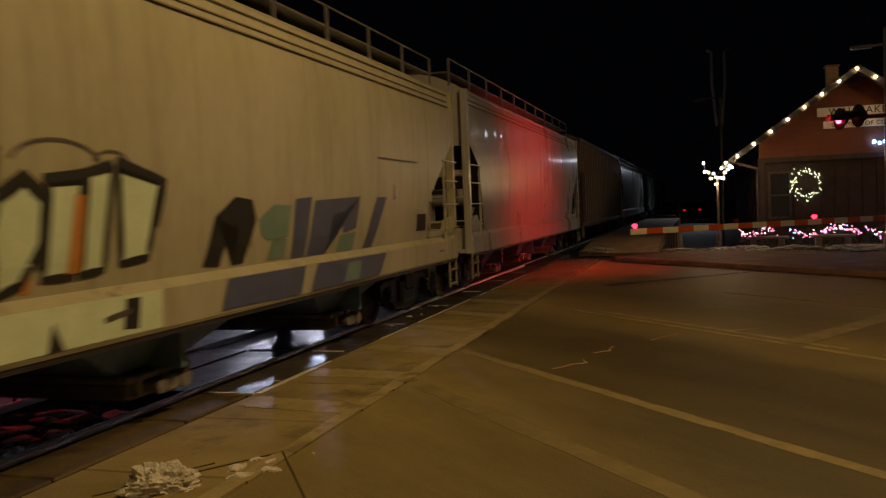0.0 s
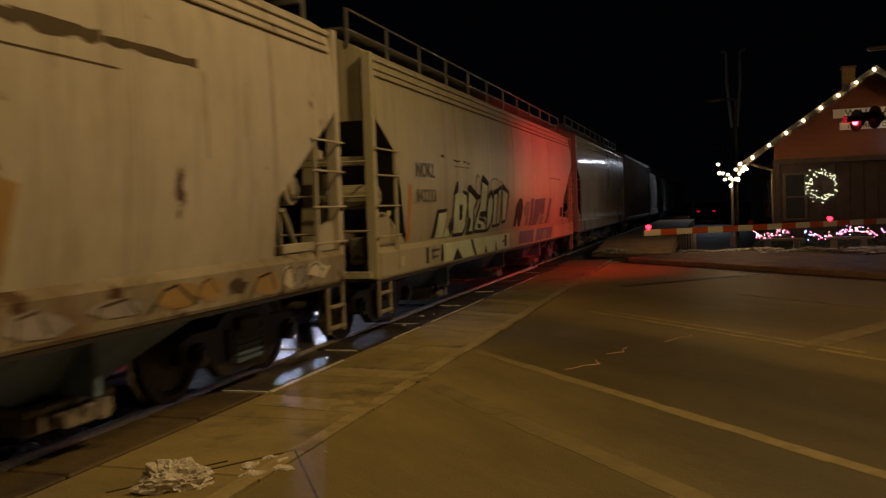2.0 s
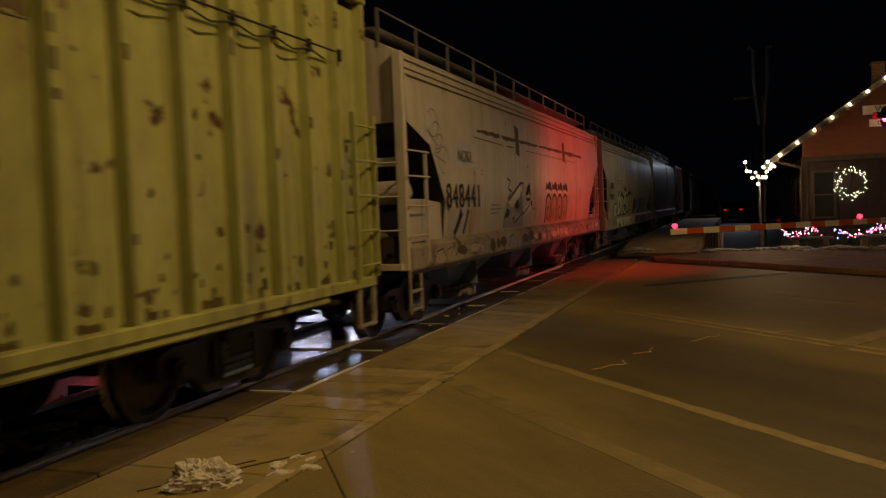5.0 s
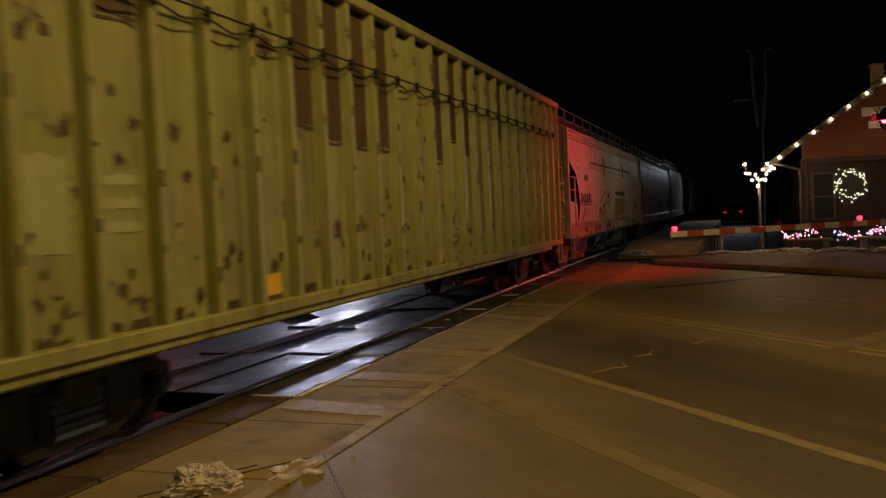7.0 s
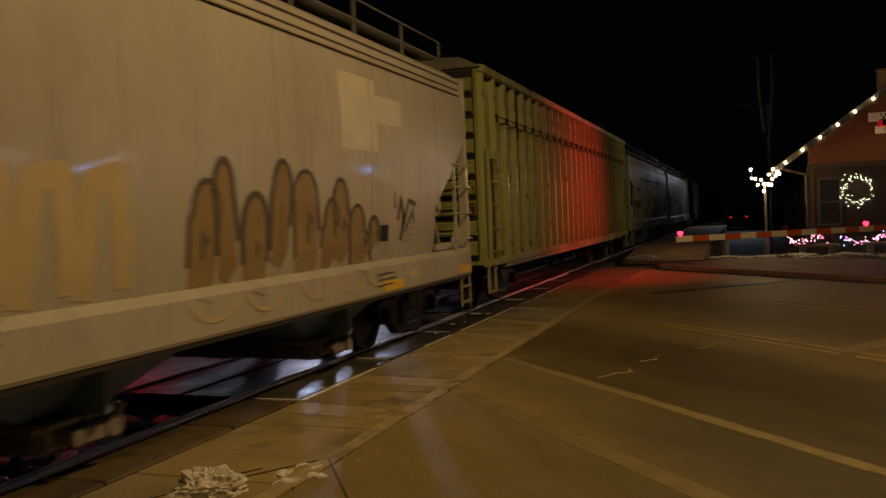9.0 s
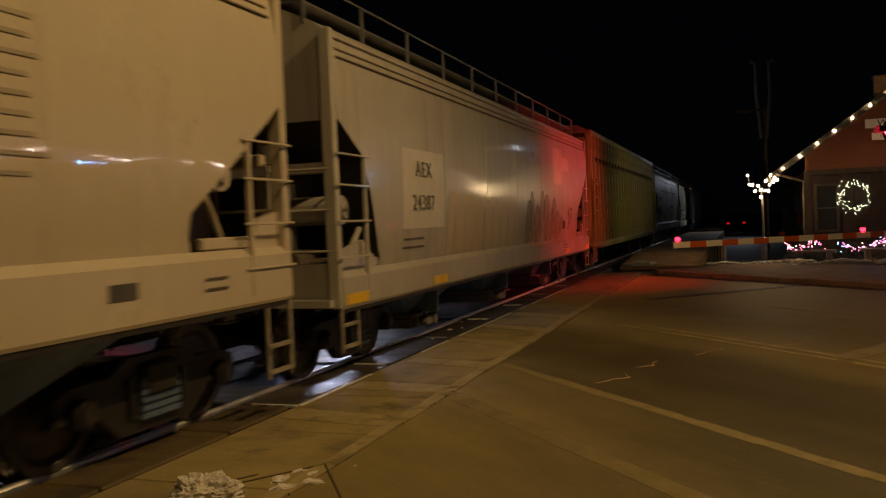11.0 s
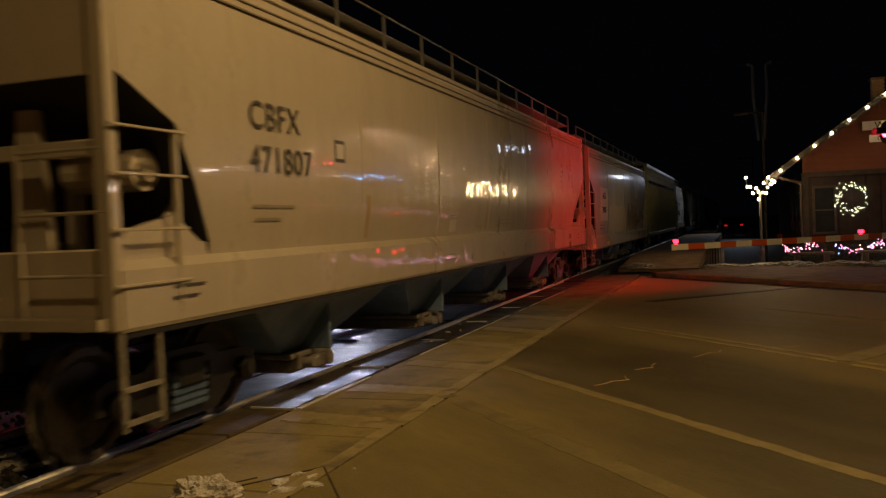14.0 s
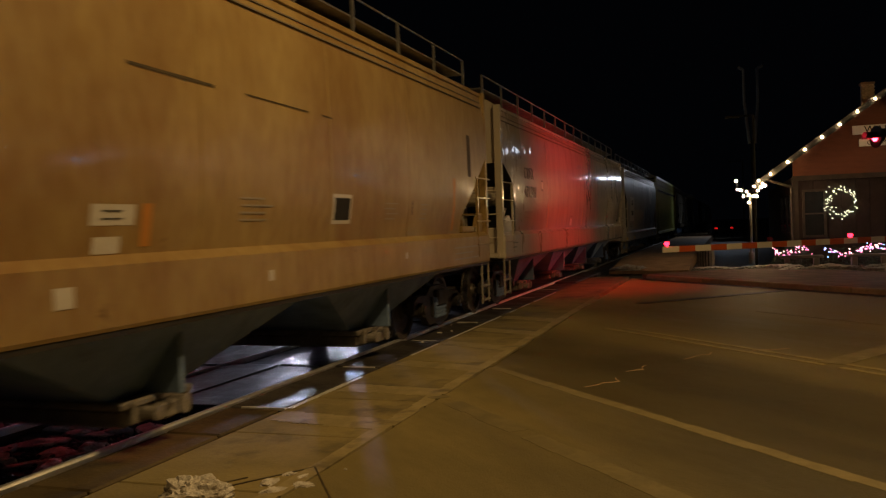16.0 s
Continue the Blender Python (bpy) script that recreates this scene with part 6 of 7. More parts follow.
    for outline in ([(-4.86, 0.9), (-4.58, 1.1), (-4.27, 0.9)], [(-3.75, 1.19), (-3.6, 1.0), (-3.5, 0.9), (-3.36, 0.9), (-3.6, 1.19)], [(-2.8, 0.9), (-2.72, 1.04), (-2.6, 0.9)], [(-1.98, 0.9), (-1.92, 1.1), (-1.82, 0.9)],
                    [(-1.2, 0.95), (-1.15, 1.17), (-0.98, 1.17), (-1.02, 0.93)], [(-6.2, 0.94), (-6.2, 1.18), (-6.1, 1.18), (-6.1, 0.94)], [(-5.5, 0.94), (-5.44, 1.18), (-5.36, 1.18), (-5.36, 0.92)]):
        shape(A, "graffiti_outline", outline, GM["black"], ev, bs, "black sprayed wedge", 0.0065)
    film(A, "graffiti_outline", [([(-5.92, 0.97), (-5.88, 1.16)], 0.05), ([(-5.95, 1.12), (-5.55, 1.12)], 0.04), ([(-5.95, 1.02), (-5.6, 1.02)], 0.04), ([(-1.4, 1.04), (-1.1, 1.08)], 0.05)], GM["text"], ev, bs, "", 0.0068)
    # dull blue letters
    for k, (outline, key) in enumerate((([(0.02, 1.32), (0.2, 1.76), (0.55, 1.94), (0.86, 1.91), (0.95, 1.72), (0.72, 1.3), (0.52, 1.3), (0.62, 1.66), (0.45, 1.68), (0.3, 1.3)], "black"), ([(1.0, 1.72), (1.3, 1.86), (1.69, 1.85), (1.62, 1.52), (1.2, 1.5), (1.05, 1.56)], "teal"),
                                        ([(1.3, 1.5), (1.6, 1.5), (1.58, 1.3), (1.2, 1.3)], "teal"), ([(1.8, 1.92), (2.19, 1.94), (2.05, 1.28), (1.72, 1.28)], "blue"), ([(2.28, 1.9), (3.62, 1.95), (3.5, 1.55), (3.1, 1.5), (3.05, 1.75), (2.8, 1.74), (2.6, 1.28), (2.1, 1.28)], "blue"),
                                        ([(3.0, 1.48), (3.5, 1.5), (3.4, 1.28), (2.9, 1.28)], "teal"), ([(3.76, 1.28), (4.21, 1.94), (4.58, 1.94), (4.08, 1.28)], "blue"), ([(0.16, 0.92), (0.3, 1.19), (1.9, 1.19), (1.75, 0.9)], "blue"), ([(2.0, 0.9), (2.2, 1.19), (4.4, 1.18), (4.1, 0.9)], "blue"), ([(2.9, 0.92), (3.1, 1.14), (3.5, 1.14), (3.4, 0.92)], "teal"))):
        shape(A, "graffiti_letter", outline, GM[key], ev, bs, "dull blue sprayed letter", 0.006 + 0.0006 * k)
    film(A, "rust_run", [([(-4.6, 2.56), (-4.4, 2.55), (-4.2, 2.56)], 0.03), ([(-4.0, 2.56), (-3.85, 2.55)], 0.045), ([(-3.74, 2.55), (-3.62, 2.53)], 0.06), ([(-5.3, 2.6), (-5.1, 2.6)], 0.05)], GM["rust"], ev, bs, "dark rust smear", 0.006)
    shape(A, "data_plate", [(-4.34, 2.01), (-4.34, 2.25), (-4.06, 2.25), (-4.06, 2.01)], GM["cool"], ev, bs, "small grey data plate", 0.012)
    bars(A, -4.3, -4.1, 2.06, 2.22, 3, GM["text"], ev, bs, 5)
    shape(A, "reflector", [(-6.86, 1.3), (-6.84, 2.12), (-6.7, 2.12), (-6.72, 1.3)], GM["orange"], ev, bs, "narrow orange strip", 0.005)
    panel(A, "data_plate", -7.3, -7.15, 0.98, 1.12, GM["pale"], ev, bs, "small white plate", 0.006)
    panel(A, "number_plate", -6.6, -5.58, 2.2, 2.5, GM["cool"], ev, bs, "cool grey repainted panel")
    stencil(A, "NOKL", -6.09, 2.24, 0.31, GM["text"], ev, bs, 1.1)
    stencil(A, "842233", -6.04, 1.87, 0.28, GM["text"], ev, bs, 1.15)
    bars(A, 4.2, 6.0, 2.42, 2.52, 1, GM["text"], ev, bs, 4)
    bars(A, -4.6, -3.6, 2.42, 2.5, 1, GM["text"], ev, bs, 7)
    panel(A, "data_plate", 5.95, 6.4, 1.42, 1.68, GM["black"], ev, bs, "small black data plate")
    panel(A, "reflector", 3.2, 3.28, 1.4, 1.75, GM["orange"], ev, bs, "narrow orange reflector")
    panel(A, "reflector", -2.1, -2.0, 1.3, 1.8, GM["orange"], ev, bs, "narrow orange reflector")
    bars(A, 6.9, 7.2, 1.0, 1.1, 1, GM["text"], ev, bs, 9)


def graffiti_b():
    ev, bs = 3.84, 1.3
    rng = random.Random(4)
    y = -4.8
    while y < 4.4:
        w, h = rng.uniform(0.5, 1.5), rng.uniform(0.03, 0.075)
        top = [(y + w * i / 7, 3.06 + h * rng.uniform(0.3, 1.0)) for i in range(8)]
        low = [(y + w * i / 7, 3.04 - h * rng.uniform(0.1, 1.0)) for i in range(8)]
        shape(B, "rust_run", low + list(reversed(top)), GM["rust"], ev, bs, "dark ragged rust smear", 0.0055)
        y += w + rng.choice((0.0, 0.02, 0.12))
    # thin runs of rust below the seam and broad faint stains
    for k in range(22):
        y, n = rng.uniform(-6.5, 6.5), rng.uniform(0.2, 0.9)
        film(B, "rust_run", [([(y, 3.0), (y + rng.uniform(-0.02, 0.02), 3.0 - n)], rng.uniform(0.012, 0.035))], GM["faded"], ev, bs, "thin pale brown run", 0.0045)
    film(B, "rust_line", [([(-5.0, 2.93), (-3.2, 2.9)], 0.02), ([(-2.9, 2.9), (-2.4, 2.9)], 0.03), ([(-1.4, 2.89), (4.2, 2.86)], 0.014)], GM["rust"], ev, bs, "", 0.005)
    for y, z0, z1 in ((-2.1, 2.76, 3.36), (2.6, 2.84, 3.3)):
        panel(B, "rust_patch", y - 0.13, y + 0.17, z0, z1, GM["rust"], ev, bs, "dark brown rust patch", 0.0068, 0.12)
    panel(B, "number_plate", -6.2, -4.88, 2.42, 2.82, GM["cool"], ev, bs, "cool grey repainted panel")
    stencil(B, "NOKL", -5.55, 2.5, 0.26, GM["text"], ev, bs, 1.1)
    stencil(B, "848441", -5.6, 1.78, 0.54, GM["black"], ev, bs, 1.15)
    film(B, "graffiti_outline", [(arc(-7.0 + 0.14 * k, 3.0 - 0.17 * k, 0.22, 0.2, 200 + 50 * k, 500 + 50 * k, 12), 0.018) for k in range(4)] + [([(-7.3, 2.9), (-6.7, 2.62), (-7.0, 2.55), (-6.5, 2.45)], 0.018)], GM["text"], ev, bs, "thin dark scrawl", 0.006)
    panel(B, "graffiti_fill", -6.4, -5.3, 1.35, 1.75, GM["cool"], ev, bs, "pale sprayed fill", 0.003, 0.1)
    film(B, "graffiti_outline", [([(-6.0, 1.36), (-5.7, 1.72)], 0.16), ([(-5.55, 1.36), (-5.35, 1.74)], 0.1)], GM["black"], ev, bs, "", 0.006)
    panel(B, "reflector", -5.25, -5.13, 1.35, 1.74, GM["orange"], ev, bs, "narrow orange reflector", 0.007)
    # a pale leaning letter with dark cut-outs
    shape(B, "graffiti_fill", [(-3.1, 1.36), (-3.1, 1.6), (-2.95, 1.84), (-1.9, 2.2), (-1.72, 2.19), (-2.02, 1.81), (-2.4, 1.66), (-1.6, 1.6), (-1.56, 1.36)], GM["lilac"], ev, bs, "grey lilac sprayed body", 0.005)
    shape(B, "graffiti_fill", [(-2.85, 1.84), (-1.95, 2.16), (-1.78, 2.16), (-2.1, 1.86), (-2.4, 1.74), (-2.6, 1.76)], GM["pale"], ev, bs, "pale sprayed highlight", 0.006)
    shape(B, "graffiti_fill", [(-1.66, 1.7), (-1.2, 1.82), (-0.9, 1.83), (-1.0, 1.68), (-1.5, 1.56)], GM["pale"], ev, bs, "pale sprayed patch", 0.006)
    for outline in ([(-3.08, 1.56), (-2.92, 1.74), (-2.66, 1.66), (-2.84, 1.55)], [(-2.38, 1.78), (-2.12, 1.93), (-2.03, 1.74), (-2.28, 1.72)], [(-2.5, 1.56), (-2.3, 1.56), (-2.38, 1.43)],
                    [(-1.5, 2.0), (-1.36, 2.16), (-1.14, 2.24), (-1.02, 1.98), (-1.2, 2.04), (-1.3, 1.98)], [(-1.44, 1.96), (-1.3, 1.92), (-1.05, 1.94), (-1.08, 1.88), (-1.4, 1.86)], [(-1.0, 1.86), (-0.86, 1.86), (-0.92, 1.72)]):
        shape(B, "graffiti_outline", outline, GM["black"], ev, bs, "black sprayed cut-out", 0.008)
    film(B, "graffiti_outline", [([(-2.86, 1.88), (-2.4, 2.06), (-1.9, 2.23), (-1.68, 2.22), (-1.72, 2.12)], 0.05), ([(-2.3, 1.44), (-1.9, 1.56), (-1.62, 1.66), (-1.58, 1.56)], 0.04), ([(-2.03, 1.74), (-1.72, 2.12)], 0.025), ([(-1.62, 1.6), (-0.95, 1.84)], 0.04), ([(-3.1, 1.6), (-3.1, 1.36)], 0.04), ([(-2.95, 2.3), (-2.72, 2.24), (-2.9, 2.1), (-2.6, 2.05), (-2.92, 1.92)], 0.04)], GM["black"], ev, bs, "thick black sprayed border", 0.0085)
    shape(B, "reflector", [(-2.6, 1.38), (-2.46, 1.83), (-2.37, 1.83), (-2.51, 1.38)], GM["orange"], ev, bs, "narrow orange reflector", 0.009)
    # round ochre letters under a dark cloud
    shape(B, "graffiti_fill", [(0.4, 1.36), (0.5, 1.94), (0.9, 2.04), (2.9, 2.08), (3.2, 2.0), (3.05, 1.36)], GM["ochre"], ev, bs, "ochre sprayed ground", 0.005)
    for k, y in enumerate((0.75, 1.4, 2.05, 2.7)):
        film(B, "graffiti_outline", [([(y - 0.28, 1.38), (y - 0.24, 1.8)] + arc(y, 1.82, 0.26, 0.18, 170, 10) + [(y + 0.24, 1.7), (y + 0.2, 1.4)], 0.075)], GM["black"], ev, bs, "black sprayed letter outline", 0.007 + 0.0004 * (k % 2))
        film(B, "graffiti_outline", [([(y - 0.04, 1.44), (y - 0.02, 1.7)] if k % 2 else arc(y, 1.58, 0.1, 0.14, 60, 320), 0.06)], GM["black"], ev, bs, "", 0.0078)
        film(B, "graffiti_highlight", [(arc(y, 1.92, 0.3, 0.16, 165, 15), 0.05)], GM["white"], ev, bs, "pale sprayed rim", 0.0082)
        shape(B, "graffiti_outline", [(y - 0.3, 2.1), (y - 0.26, 2.3), (y - 0.1, 2.22), (y + 0.06, 2.32), (y + 0.28, 2.24), (y + 0.34, 2.08), (y + 0.1, 2.12), (y - 0.1, 2.14)], GM["black"], ev, bs, "dark sprayed cloud", 0.0088)
    bars(B, -4.1, -3.3, 1.62, 1.84, 3, GM["text"], ev, bs, 2)
    bars(B, -4.7, -4.5, 2.3, 2.42, 2, GM["text"], ev, bs, 5)
    # overlapping remains of older painting along the sill
    y, k = -7.2, 0
    while y < 7.4:
        w = rng.uniform(0.25, 0.8)
        key = rng.choice(("ochre", "pale", "rust", "lilac", "pale", "ochre") if y > -1.0 else ("faded", "lilac", "rust", "faded"))
        lo, hi = 0.97 + rng.uniform(0, 0.08), 1.25 - rng.uniform(0, 0.06)
        shape(B, "graffiti_fill", [(y, lo + 0.08), (y + w * 0.12, hi - 0.03), (y + w * 0.4, hi), (y + w * 0.8, hi - rng.uniform(0, 0.08)), (y + w, lo + rng.uniform(0.04, 0.14)), (y + w * 0.7, lo), (y + w * 0.3, lo + rng.uniform(0, 0.05))], GM[key], ev, bs, "worn sprayed patch on the sill", 0.004 + 0.0004 * (k % 4))
        film(B, "graffiti_outline", [([(y + rng.uniform(-0.1, 0.1), lo), (y + w * 0.2, hi - 0.05), (y + w * rng.uniform(0.4, 0.7), hi - 0.02), (y + w * rng.uniform(0.6, 1.0), lo + rng.uniform(0, 0.15))], rng.uniform(0.014, 0.03))], GM["rust" if k % 3 else "black"], ev, bs, "dark sprayed line on the sill", 0.0062)
        y += w * rng.uniform(0.75, 1.3)
        k += 1


def wear_c():
    rng = random.Random(9)
    dirt = GM["rust"]
    half, n = 19.38 / 2 - 0.55, 26
    pitch = (2 * half - 0.16) / n

    def flat(name, y0, y1, z0, z1, material, label, x=1.4645):
        bm = bmesh.new()
        k = 7
        top = [(y0 + (y1 - y0) * i / k, z1 + rng.uniform(-0.02, 0.02)) for i in range(k + 1)]
        low = [(y0 + (y1 - y0) * i / k, z0 + rng.uniform(-0.02, 0.02)) for i in range(k + 1)]
        add_prism(bm, low + list(reversed(top)), "x", x - 0.003, x)
        return part(name, bm, material, C, label)
    for i, depth in ((7, 2.75), (8, 2.62), (9, 2.6), (10, 2.62), (13, 2.55), (14, 2.9), (15, 2.75), (18, 3.1), (3, 3.3)):
        y = -half + 0.08 + pitch * i
        flat("rust_panel", y + 0.1, y + pitch - 0.1, depth, 4.16, GM["panel_rust"], "rust brown weathered side panel")
        flat("rust_edge", y + 0.1, y + pitch - 0.1, depth - 0.05, depth - 0.015, dirt, "dark rust edge", 1.4665)
    for i in range(n):
        y = -half + 0.08 + pitch * i
        # black strip paints in the shade under the roof edge; rust creeping up from the sill
        part("roof_edge_shade", box((1.461, y + 0.12, 4.13), (1.468, y + pitch - 0.12, 4.2)), GM["black"], C, "dark strip painted as shade under the roof edge")
        for k in range(3):
            a, w, h = y + rng.uniform(0.05, pitch - 0.3), rng.uniform(0.06, 0.2), rng.uniform(0.01, 0.08)
            flat("rust_bloom", a, min(a + w, y + pitch - 0.08), 1.0, 1.02 + h, GM["panel_rust"] if k else dirt, "rust creeping up from the sill", 1.4655 + 0.0006 * k)
        for k in range(rng.randint(4, 9)):
            z, yy, r = rng.choice((rng.uniform(1.05, 1.5), rng.uniform(1.05, 3.9))), y + rng.uniform(0.12, pitch - 0.15), rng.uniform(0.015, 0.055)
            ring = [(yy + r * rng.uniform(0.5, 1.3) * math.cos(a), z + r * rng.uniform(0.6, 1.7) * math.sin(a)) for a in (0, 0.8, 1.6, 2.4, 3.2, 4.0, 4.8, 5.5)]
            bm = bmesh.new()
            add_prism(bm, ring, "x", 1.461, 1.4675)
            part("rust_spot", bm, dirt if k % 3 else GM["panel_rust"], C, "dark rust spot")
        # dents and scrapes on the ribs
        for k in range(3):
            z = rng.uniform(1.05, 3.9)
            part("rib_scrape", box((1.559, y - 0.03, z), (1.5635, y + rng.uniform(0.0, 0.035), z + rng.uniform(0.03, 0.16))), dirt, C, "rusty scrape on a rib")
    # sagging brake line along the upper side
    bm = bmesh.new()
    pts = []
    for i in range(1, n - 1):
        y = -half + 0.08 + pitch * i
        pts += [(1.585, y, 3.46), (1.575, y + pitch * 0.5, 3.4)]
    for a, b in zip(pts, pts[1:]):
        add_rod(bm, a, b, 0.01, 6)
    part("sagging_cable", bm, GM["black"], C, "thin dark sagging cable")
    part("straight_cable", rods(((1.59, -half + 0.9, 3.52), (1.59, half - 0.9, 3.52), 0.012)), GM["black"], C)
    for i in range(1, n, 1):
        y = -half + 0.08 + pitch * i
        part("cable_clip", box((1.56, y - 0.02, 3.43), (1.6, y + 0.02, 3.56)), GM["black"], C)
    lettering("AEX", 0.3, GM["white"], pose(1.475, -7.95, 2.62, 90, 0, 90), C, "stencil_lettering", 1.0)
    lettering("9775", 0.28, GM["white"], pose(1.475, -7.95, 2.33, 90, 0, 90), C, "stencil_lettering", 1.0)
    for y, z in ((-8.8, 1.2), (-4.6, 1.15), (0.2, 1.12)):
        part("reflector", box((1.462, y - 0.18, z - 0.1), (1.468, y + 0.18, z + 0.1)), M["reflector"], C, "orange reflector patch")
    for k in range(3):
        flat("lettering_patch", -6.95, -6.45, 1.72 + k * 0.17, 1.8 + k * 0.17, GM["pale_green"], "row of faded pale lettering", 1.466)
    flat("paint_patch", -7.6, -7.15, 1.6, 2.25, GM["pale_green"], "faded pale green paint patch", 1.4645)


def graffiti_d():
    ev, bs = 3.9, 1.24
    rng = random.Random(6)
    # tall looping letters of uneven height
    for k, (y, w, top, low) in enumerate(((0.7, 0.34, 2.12, 1.2), (1.12, 0.26, 2.3, 1.32), (1.5, 0.36, 2.02, 1.18), (1.95, 0.3, 2.34, 1.4), (2.42, 0.44, 2.26, 1.25), (2.95, 0.3, 1.98, 1.3), (3.28, 0.32, 2.2, 1.36), (3.68, 0.36, 1.92, 1.22), (4.02, 0.3, 1.78, 1.4))):
        lean = rng.uniform(-0.08, 0.1)
        shape(D, "graffiti_letter", [(y, low), (y + lean * 0.6 - 0.02, top - 0.3), (y + lean + w * 0.2, top - 0.06), (y + lean + w * 0.5, top), (y + lean + w * 0.85, top - 0.08), (y + lean + w, top - 0.34), (y + w * 1.05, low + 0.1), (y + w * 0.6, low - 0.06)], GM["umber"], ev, bs, "brown sprayed looping letter", 0.004 + 0.0005 * (k % 3))
        film(D, "graffiti_outline", [([(y - 0.02, low + rng.uniform(0, 0.3)), (y + lean * 0.6 - 0.04, top - 0.3)] + arc(y + lean + w * 0.5, top - 0.26, w * 0.56, 0.28, 175, 0) + [(y + w * 1.06, low + rng.uniform(0.15, 0.5))], rng.uniform(0.05, 0.085))], GM["text"], ev, bs, "dark sprayed outline", 0.0065 + 0.0004 * (k % 2))
        if k % 2 == 0:
            film(D, "graffiti_outline", [([(y + w * 0.55, low + 0.3), (y + w * 0.5, top - 0.4), (y + w * 0.75, top - 0.5)], 0.05)], GM["text"], ev, bs, "", 0.0072)
            film(D, "graffiti_outline", [(arc(y + w * 0.7, 1.2, 0.34, 0.2, 190, 350), 0.05)], GM["fade_ochre"], ev, bs, "faded looping stroke", 0.0055)
    film(D, "graffiti_outline", [([(5.0, 1.75), (5.1, 2.05), (5.2, 1.7), (5.35, 2.0), (5.6, 1.95)], 0.08), ([(5.1, 1.5), (5.25, 1.85)], 0.09), ([(5.25, 1.6), (5.5, 1.88), (5.55, 1.7)], 0.07)], GM["text"], ev, bs, "grey smeared scrawl", 0.006)
    panel(D, "paint_patch", 3.45, 4.42, 2.57, 3.42, GM["pale"], ev, bs, "pale repainted patch", 0.003, 0.02)
    panel(D, "paint_patch", 4.43, 5.2, 2.93, 3.26, GM["pale"], ev, bs, "pale repainted patch", 0.003, 0.02)
    panel(D, "number_plate", -6.0, -4.4, 1.7, 2.76, GM["pale"], ev, bs, "pale repainted number panel")
    stencil(D, "AEX", -5.25, 2.4, 0.3, GM["text"], ev, bs, 1.2)
    stencil(D, "24387", -5.25, 1.95, 0.3, GM["text"], ev, bs, 1.15)
    bars(D, -6.0, -5.0, 1.4, 1.62, 2, GM["text"], ev, bs, 3)
    for k in range(8):
        y = -4.1 + k * 0.52
        film(D, "graffiti_letter", [([(y, 1.3), (y + 0.1, 2.1), (y + 0.35, 2.15), (y + 0.42, 1.35)], 0.22)], GM["fade_ochre"], ev, bs, "faded ochre letter", 0.004 + 0.0005 * (k % 2))
    panel(D, "data_plate", 4.4, 4.76, 1.33, 1.76, GM["cool"], ev, bs, "small grey data plate")
    panel(D, "data_plate", 4.46, 4.7, 1.5, 1.7, GM["black"], ev, bs, "", 0.007)
    bars(D, 5.2, 5.6, 1.45, 1.75, 4, GM["faded"], ev, bs, 8)
    bars(D, 4.2, 4.8, 0.95, 1.15, 3, GM["text"], ev, bs, 12)
    panel(D, "data_plate", 5.25, 5.5, 1.0, 1.1, GM["pale"], ev, bs)


def marks_e():
    ev, bs = 4.02, 1.57
    stencil(E_, "CBFX", -7.31, 2.71, 0.358, GM["text"], ev, bs, 1.1)
    stencil(E_, "471807", -7.20, 2.31, 0.358, GM["text"], ev, bs, 1.1)
    bars(E_, -7.75, -6.95, 1.82, 2.06, 2, GM["faded"], ev, bs, 2)
    panel(E_, "data_plate", -6.07, -5.82, 2.49, 2.73, GM["text"], ev, bs)
    panel(E_, "data_plate", -6.04, -5.85, 2.53, 2.69, GM["pale"], ev, bs, "", 0.007)
    for y in (-0.2, -5.2, 4.6):
        panel(E_, "reflector", y - 0.05, y + 0.05, 1.65, 2.15, GM["ochre_strip"], ev, bs, "narrow faded ochre strip")
    bars(E_, 5.9, 6.6, 2.1, 3.2, 9, GM["faded"], ev, bs, 6)
    bars(E_, 0.7, 2.0, 1.72, 1.86, 2, GM["faded"], ev, bs, 9)
    panel(E_, "data_plate", -2.15, -1.85, 1.66, 1.84, GM["pale"], ev, bs, "small pale data plate")
    bars(E_, -2.15, -1.85, 1.88, 1.93, 1, GM["text"], ev, bs, 1)
    bars(E_, -2.6, -1.9, 1.22, 1.36, 2, GM["faded"], ev, bs, 14)
    bars(E_, 2.2, 2.9, 1.3, 1.42, 2, GM["faded"], ev, bs, 15)
    panel(E_, "data_plate", 7.0, 7.3, 1.3, 1.42, GM["text"], ev, bs)
    bars(E_, 8.1, 8.5, 1.25, 1.42, 2, GM["text"], ev, bs, 16)
    bars(E_, -9.0, -8.5, 1.25, 1.42, 2, GM["text"], ev, bs, 17)


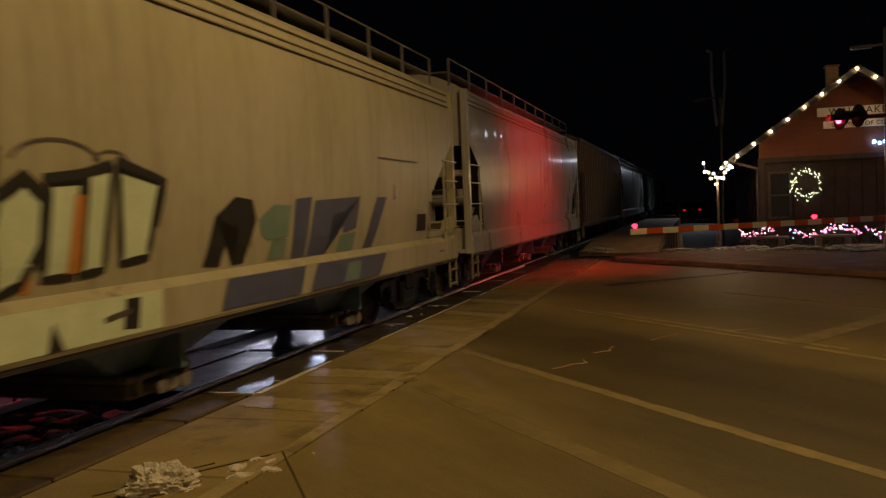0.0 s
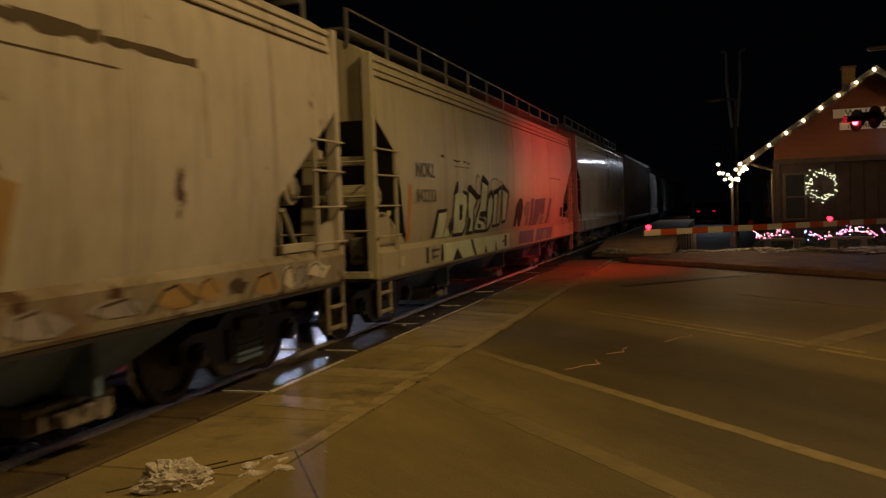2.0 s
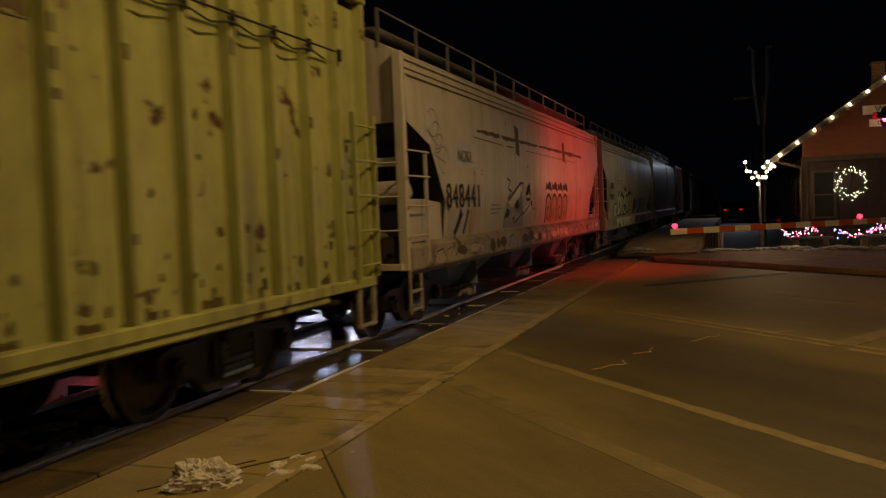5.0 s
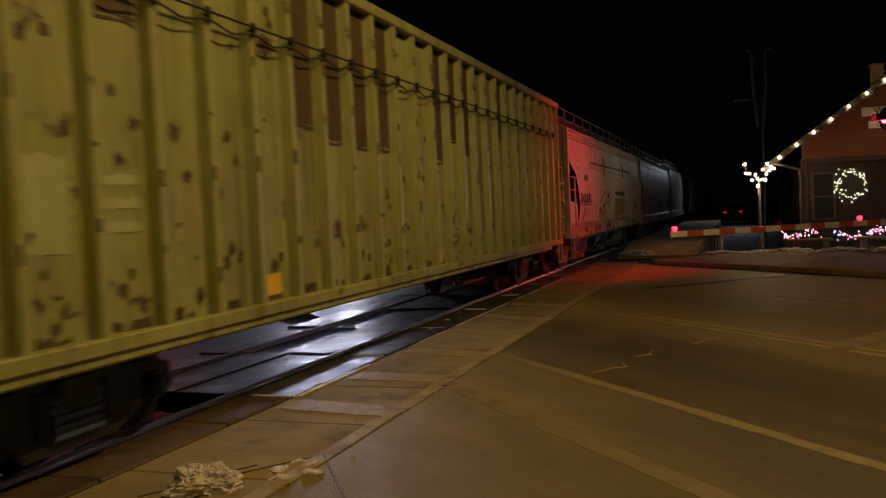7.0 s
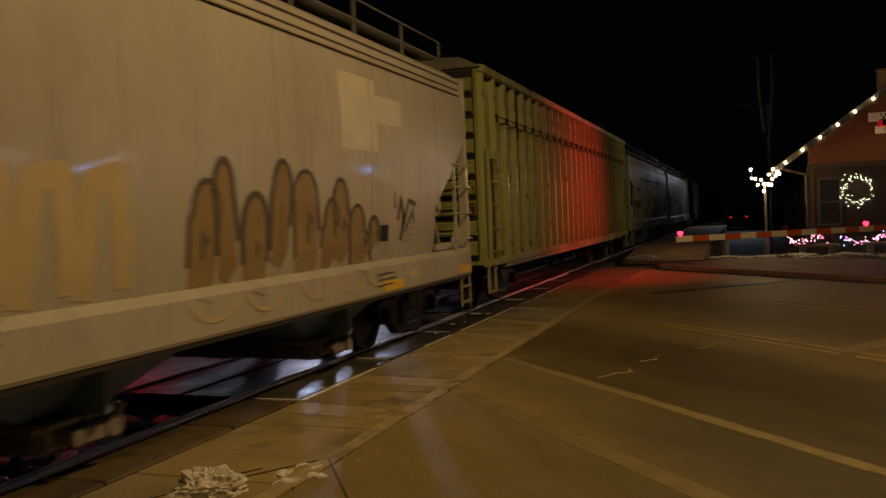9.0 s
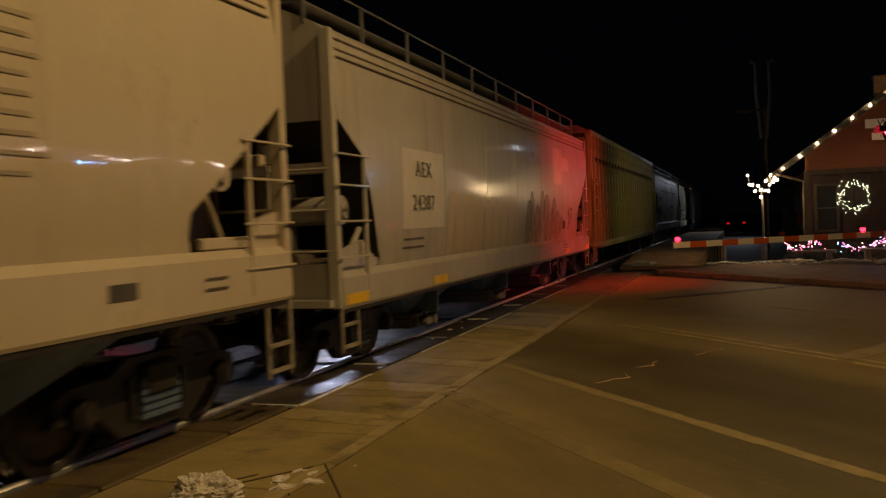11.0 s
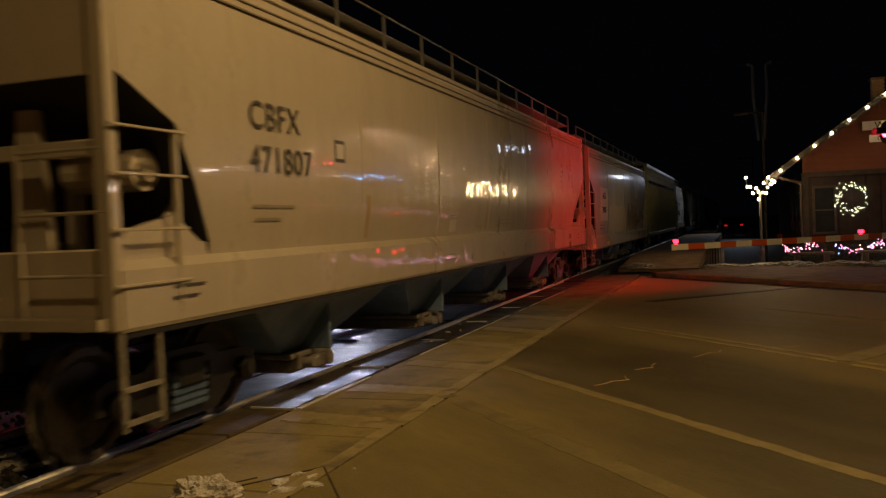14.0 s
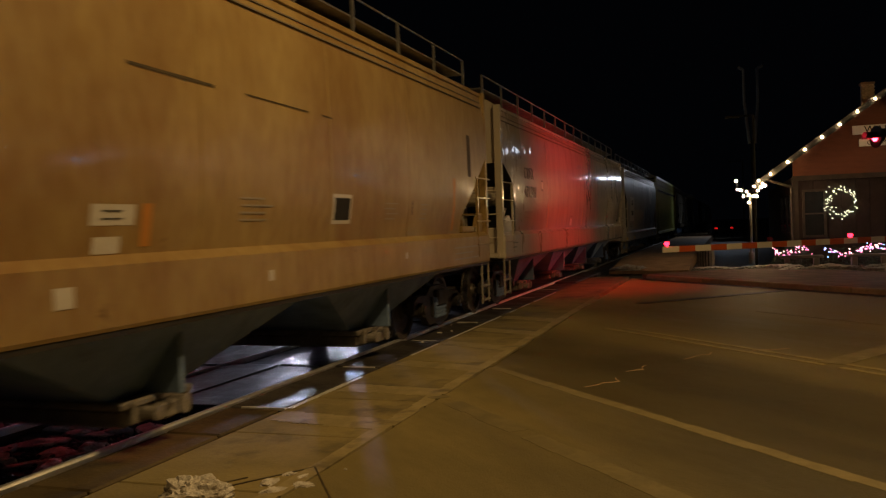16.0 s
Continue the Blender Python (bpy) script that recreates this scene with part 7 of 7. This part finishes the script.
def marks_f():
    ev, bs = 4.08, 1.6
    panel(F, "data_plate", -1.3, -0.84, 1.84, 1.99, GM["pale"], ev, bs, "small pale data plate")
    panel(F, "data_plate", -1.26, -0.98, 1.64, 1.76, GM["pale"], ev, bs, "small pale data plate")
    bars(F, -1.2, -0.92, 1.86, 1.97, 2, GM["text"], ev, bs, 3)
    panel(F, "data_plate", 2.43, 2.92, 1.82, 2.15, GM["pale"], ev, bs, "white framed black data plate")
    panel(F, "data_plate", 2.48, 2.87, 1.86, 2.11, GM["black"], ev, bs, "", 0.007)
    for y, w in ((0.55, 0.6), (3.9, 0.5), (5.2, 0.4)):
        bars(F, y, y + w, 1.84, 2.1, 4, GM["faded"], ev, bs, int(y * 7))
    film(F, "scratch", [([(-0.9, 3.02), (0.2, 3.0)], 0.03), ([(0.7, 3.0), (1.9, 2.98)], 0.016), ([(2.2, 2.98), (2.45, 2.97)], 0.02)], GM["rust"], ev, bs, "long dark scratch")
    for y in (-0.7, 6.75):
        panel(F, "reflector", y - 0.06, y + 0.06, 1.68, 2.5 if y > 0 else 2.0, GM["orange"], ev, bs, "narrow orange strip")
    panel(F, "rust_patch", 7.5, 7.68, 2.56, 3.25, GM["rust"], ev, bs, "dark rust run", 0.004, 0.06)
    panel(F, "data_plate", -1.72, -1.54, 1.3, 1.44, GM["pale"], ev, bs)
    panel(F, "data_plate", 0.95, 1.05, 1.3, 1.4, GM["pale"], ev, bs)
    panel(F, "data_plate", 4.5, 4.58, 1.34, 1.42, GM["pale"], ev, bs)
    bars(F, 6.6, 8.0, 1.18, 1.45, 3, GM["faded"], ev, bs, 31)


GM["panel_rust"] = surface("rust_brown_panel", (0.085, 0.055, 0.012), (0.045, 0.03, 0.008), 0.65, 2.5, 0.2, streak=(1, 1, 0.4))
GM["pale_green"] = surface("faded_pale_green_paint", (0.37, 0.4, 0.19), (0.3, 0.33, 0.14), 0.5, 2.5)
GM["umber"] = surface("brown_spray_paint", (0.21, 0.145, 0.062), (0.28, 0.2, 0.095), 0.5, 2.5)
GM["fade_ochre"] = surface("faded_ochre_spray_paint", (0.42, 0.33, 0.19), (0.46, 0.38, 0.25), 0.45, 2)
GM["ochre_strip"] = surface("faded_ochre_strip", (0.34, 0.23, 0.1), (0.4, 0.28, 0.13), 0.5, 3)
graffiti_a()
graffiti_b()
wear_c()
graffiti_d()
marks_e()
marks_f()


# ---------------------------------------------------------------- what moves
def train_way(t):
    return 5.912 * t - 0.01407 * t * t


def motions():
    times = [0.5 * i for i in range(33)]
    for car in CARS:
        x, y, z = car.location
        walk(car, [(t, pose(x, y + train_way(t), z)) for t in times])
    fine = [0.1 * i for i in range(161)]
    for wheelset, dy in WHEELSETS:
        walk(wheelset, [(t, pose(0, dy, 0.457, -math.degrees(train_way(t) / 0.457))) for t in fine])


motions()
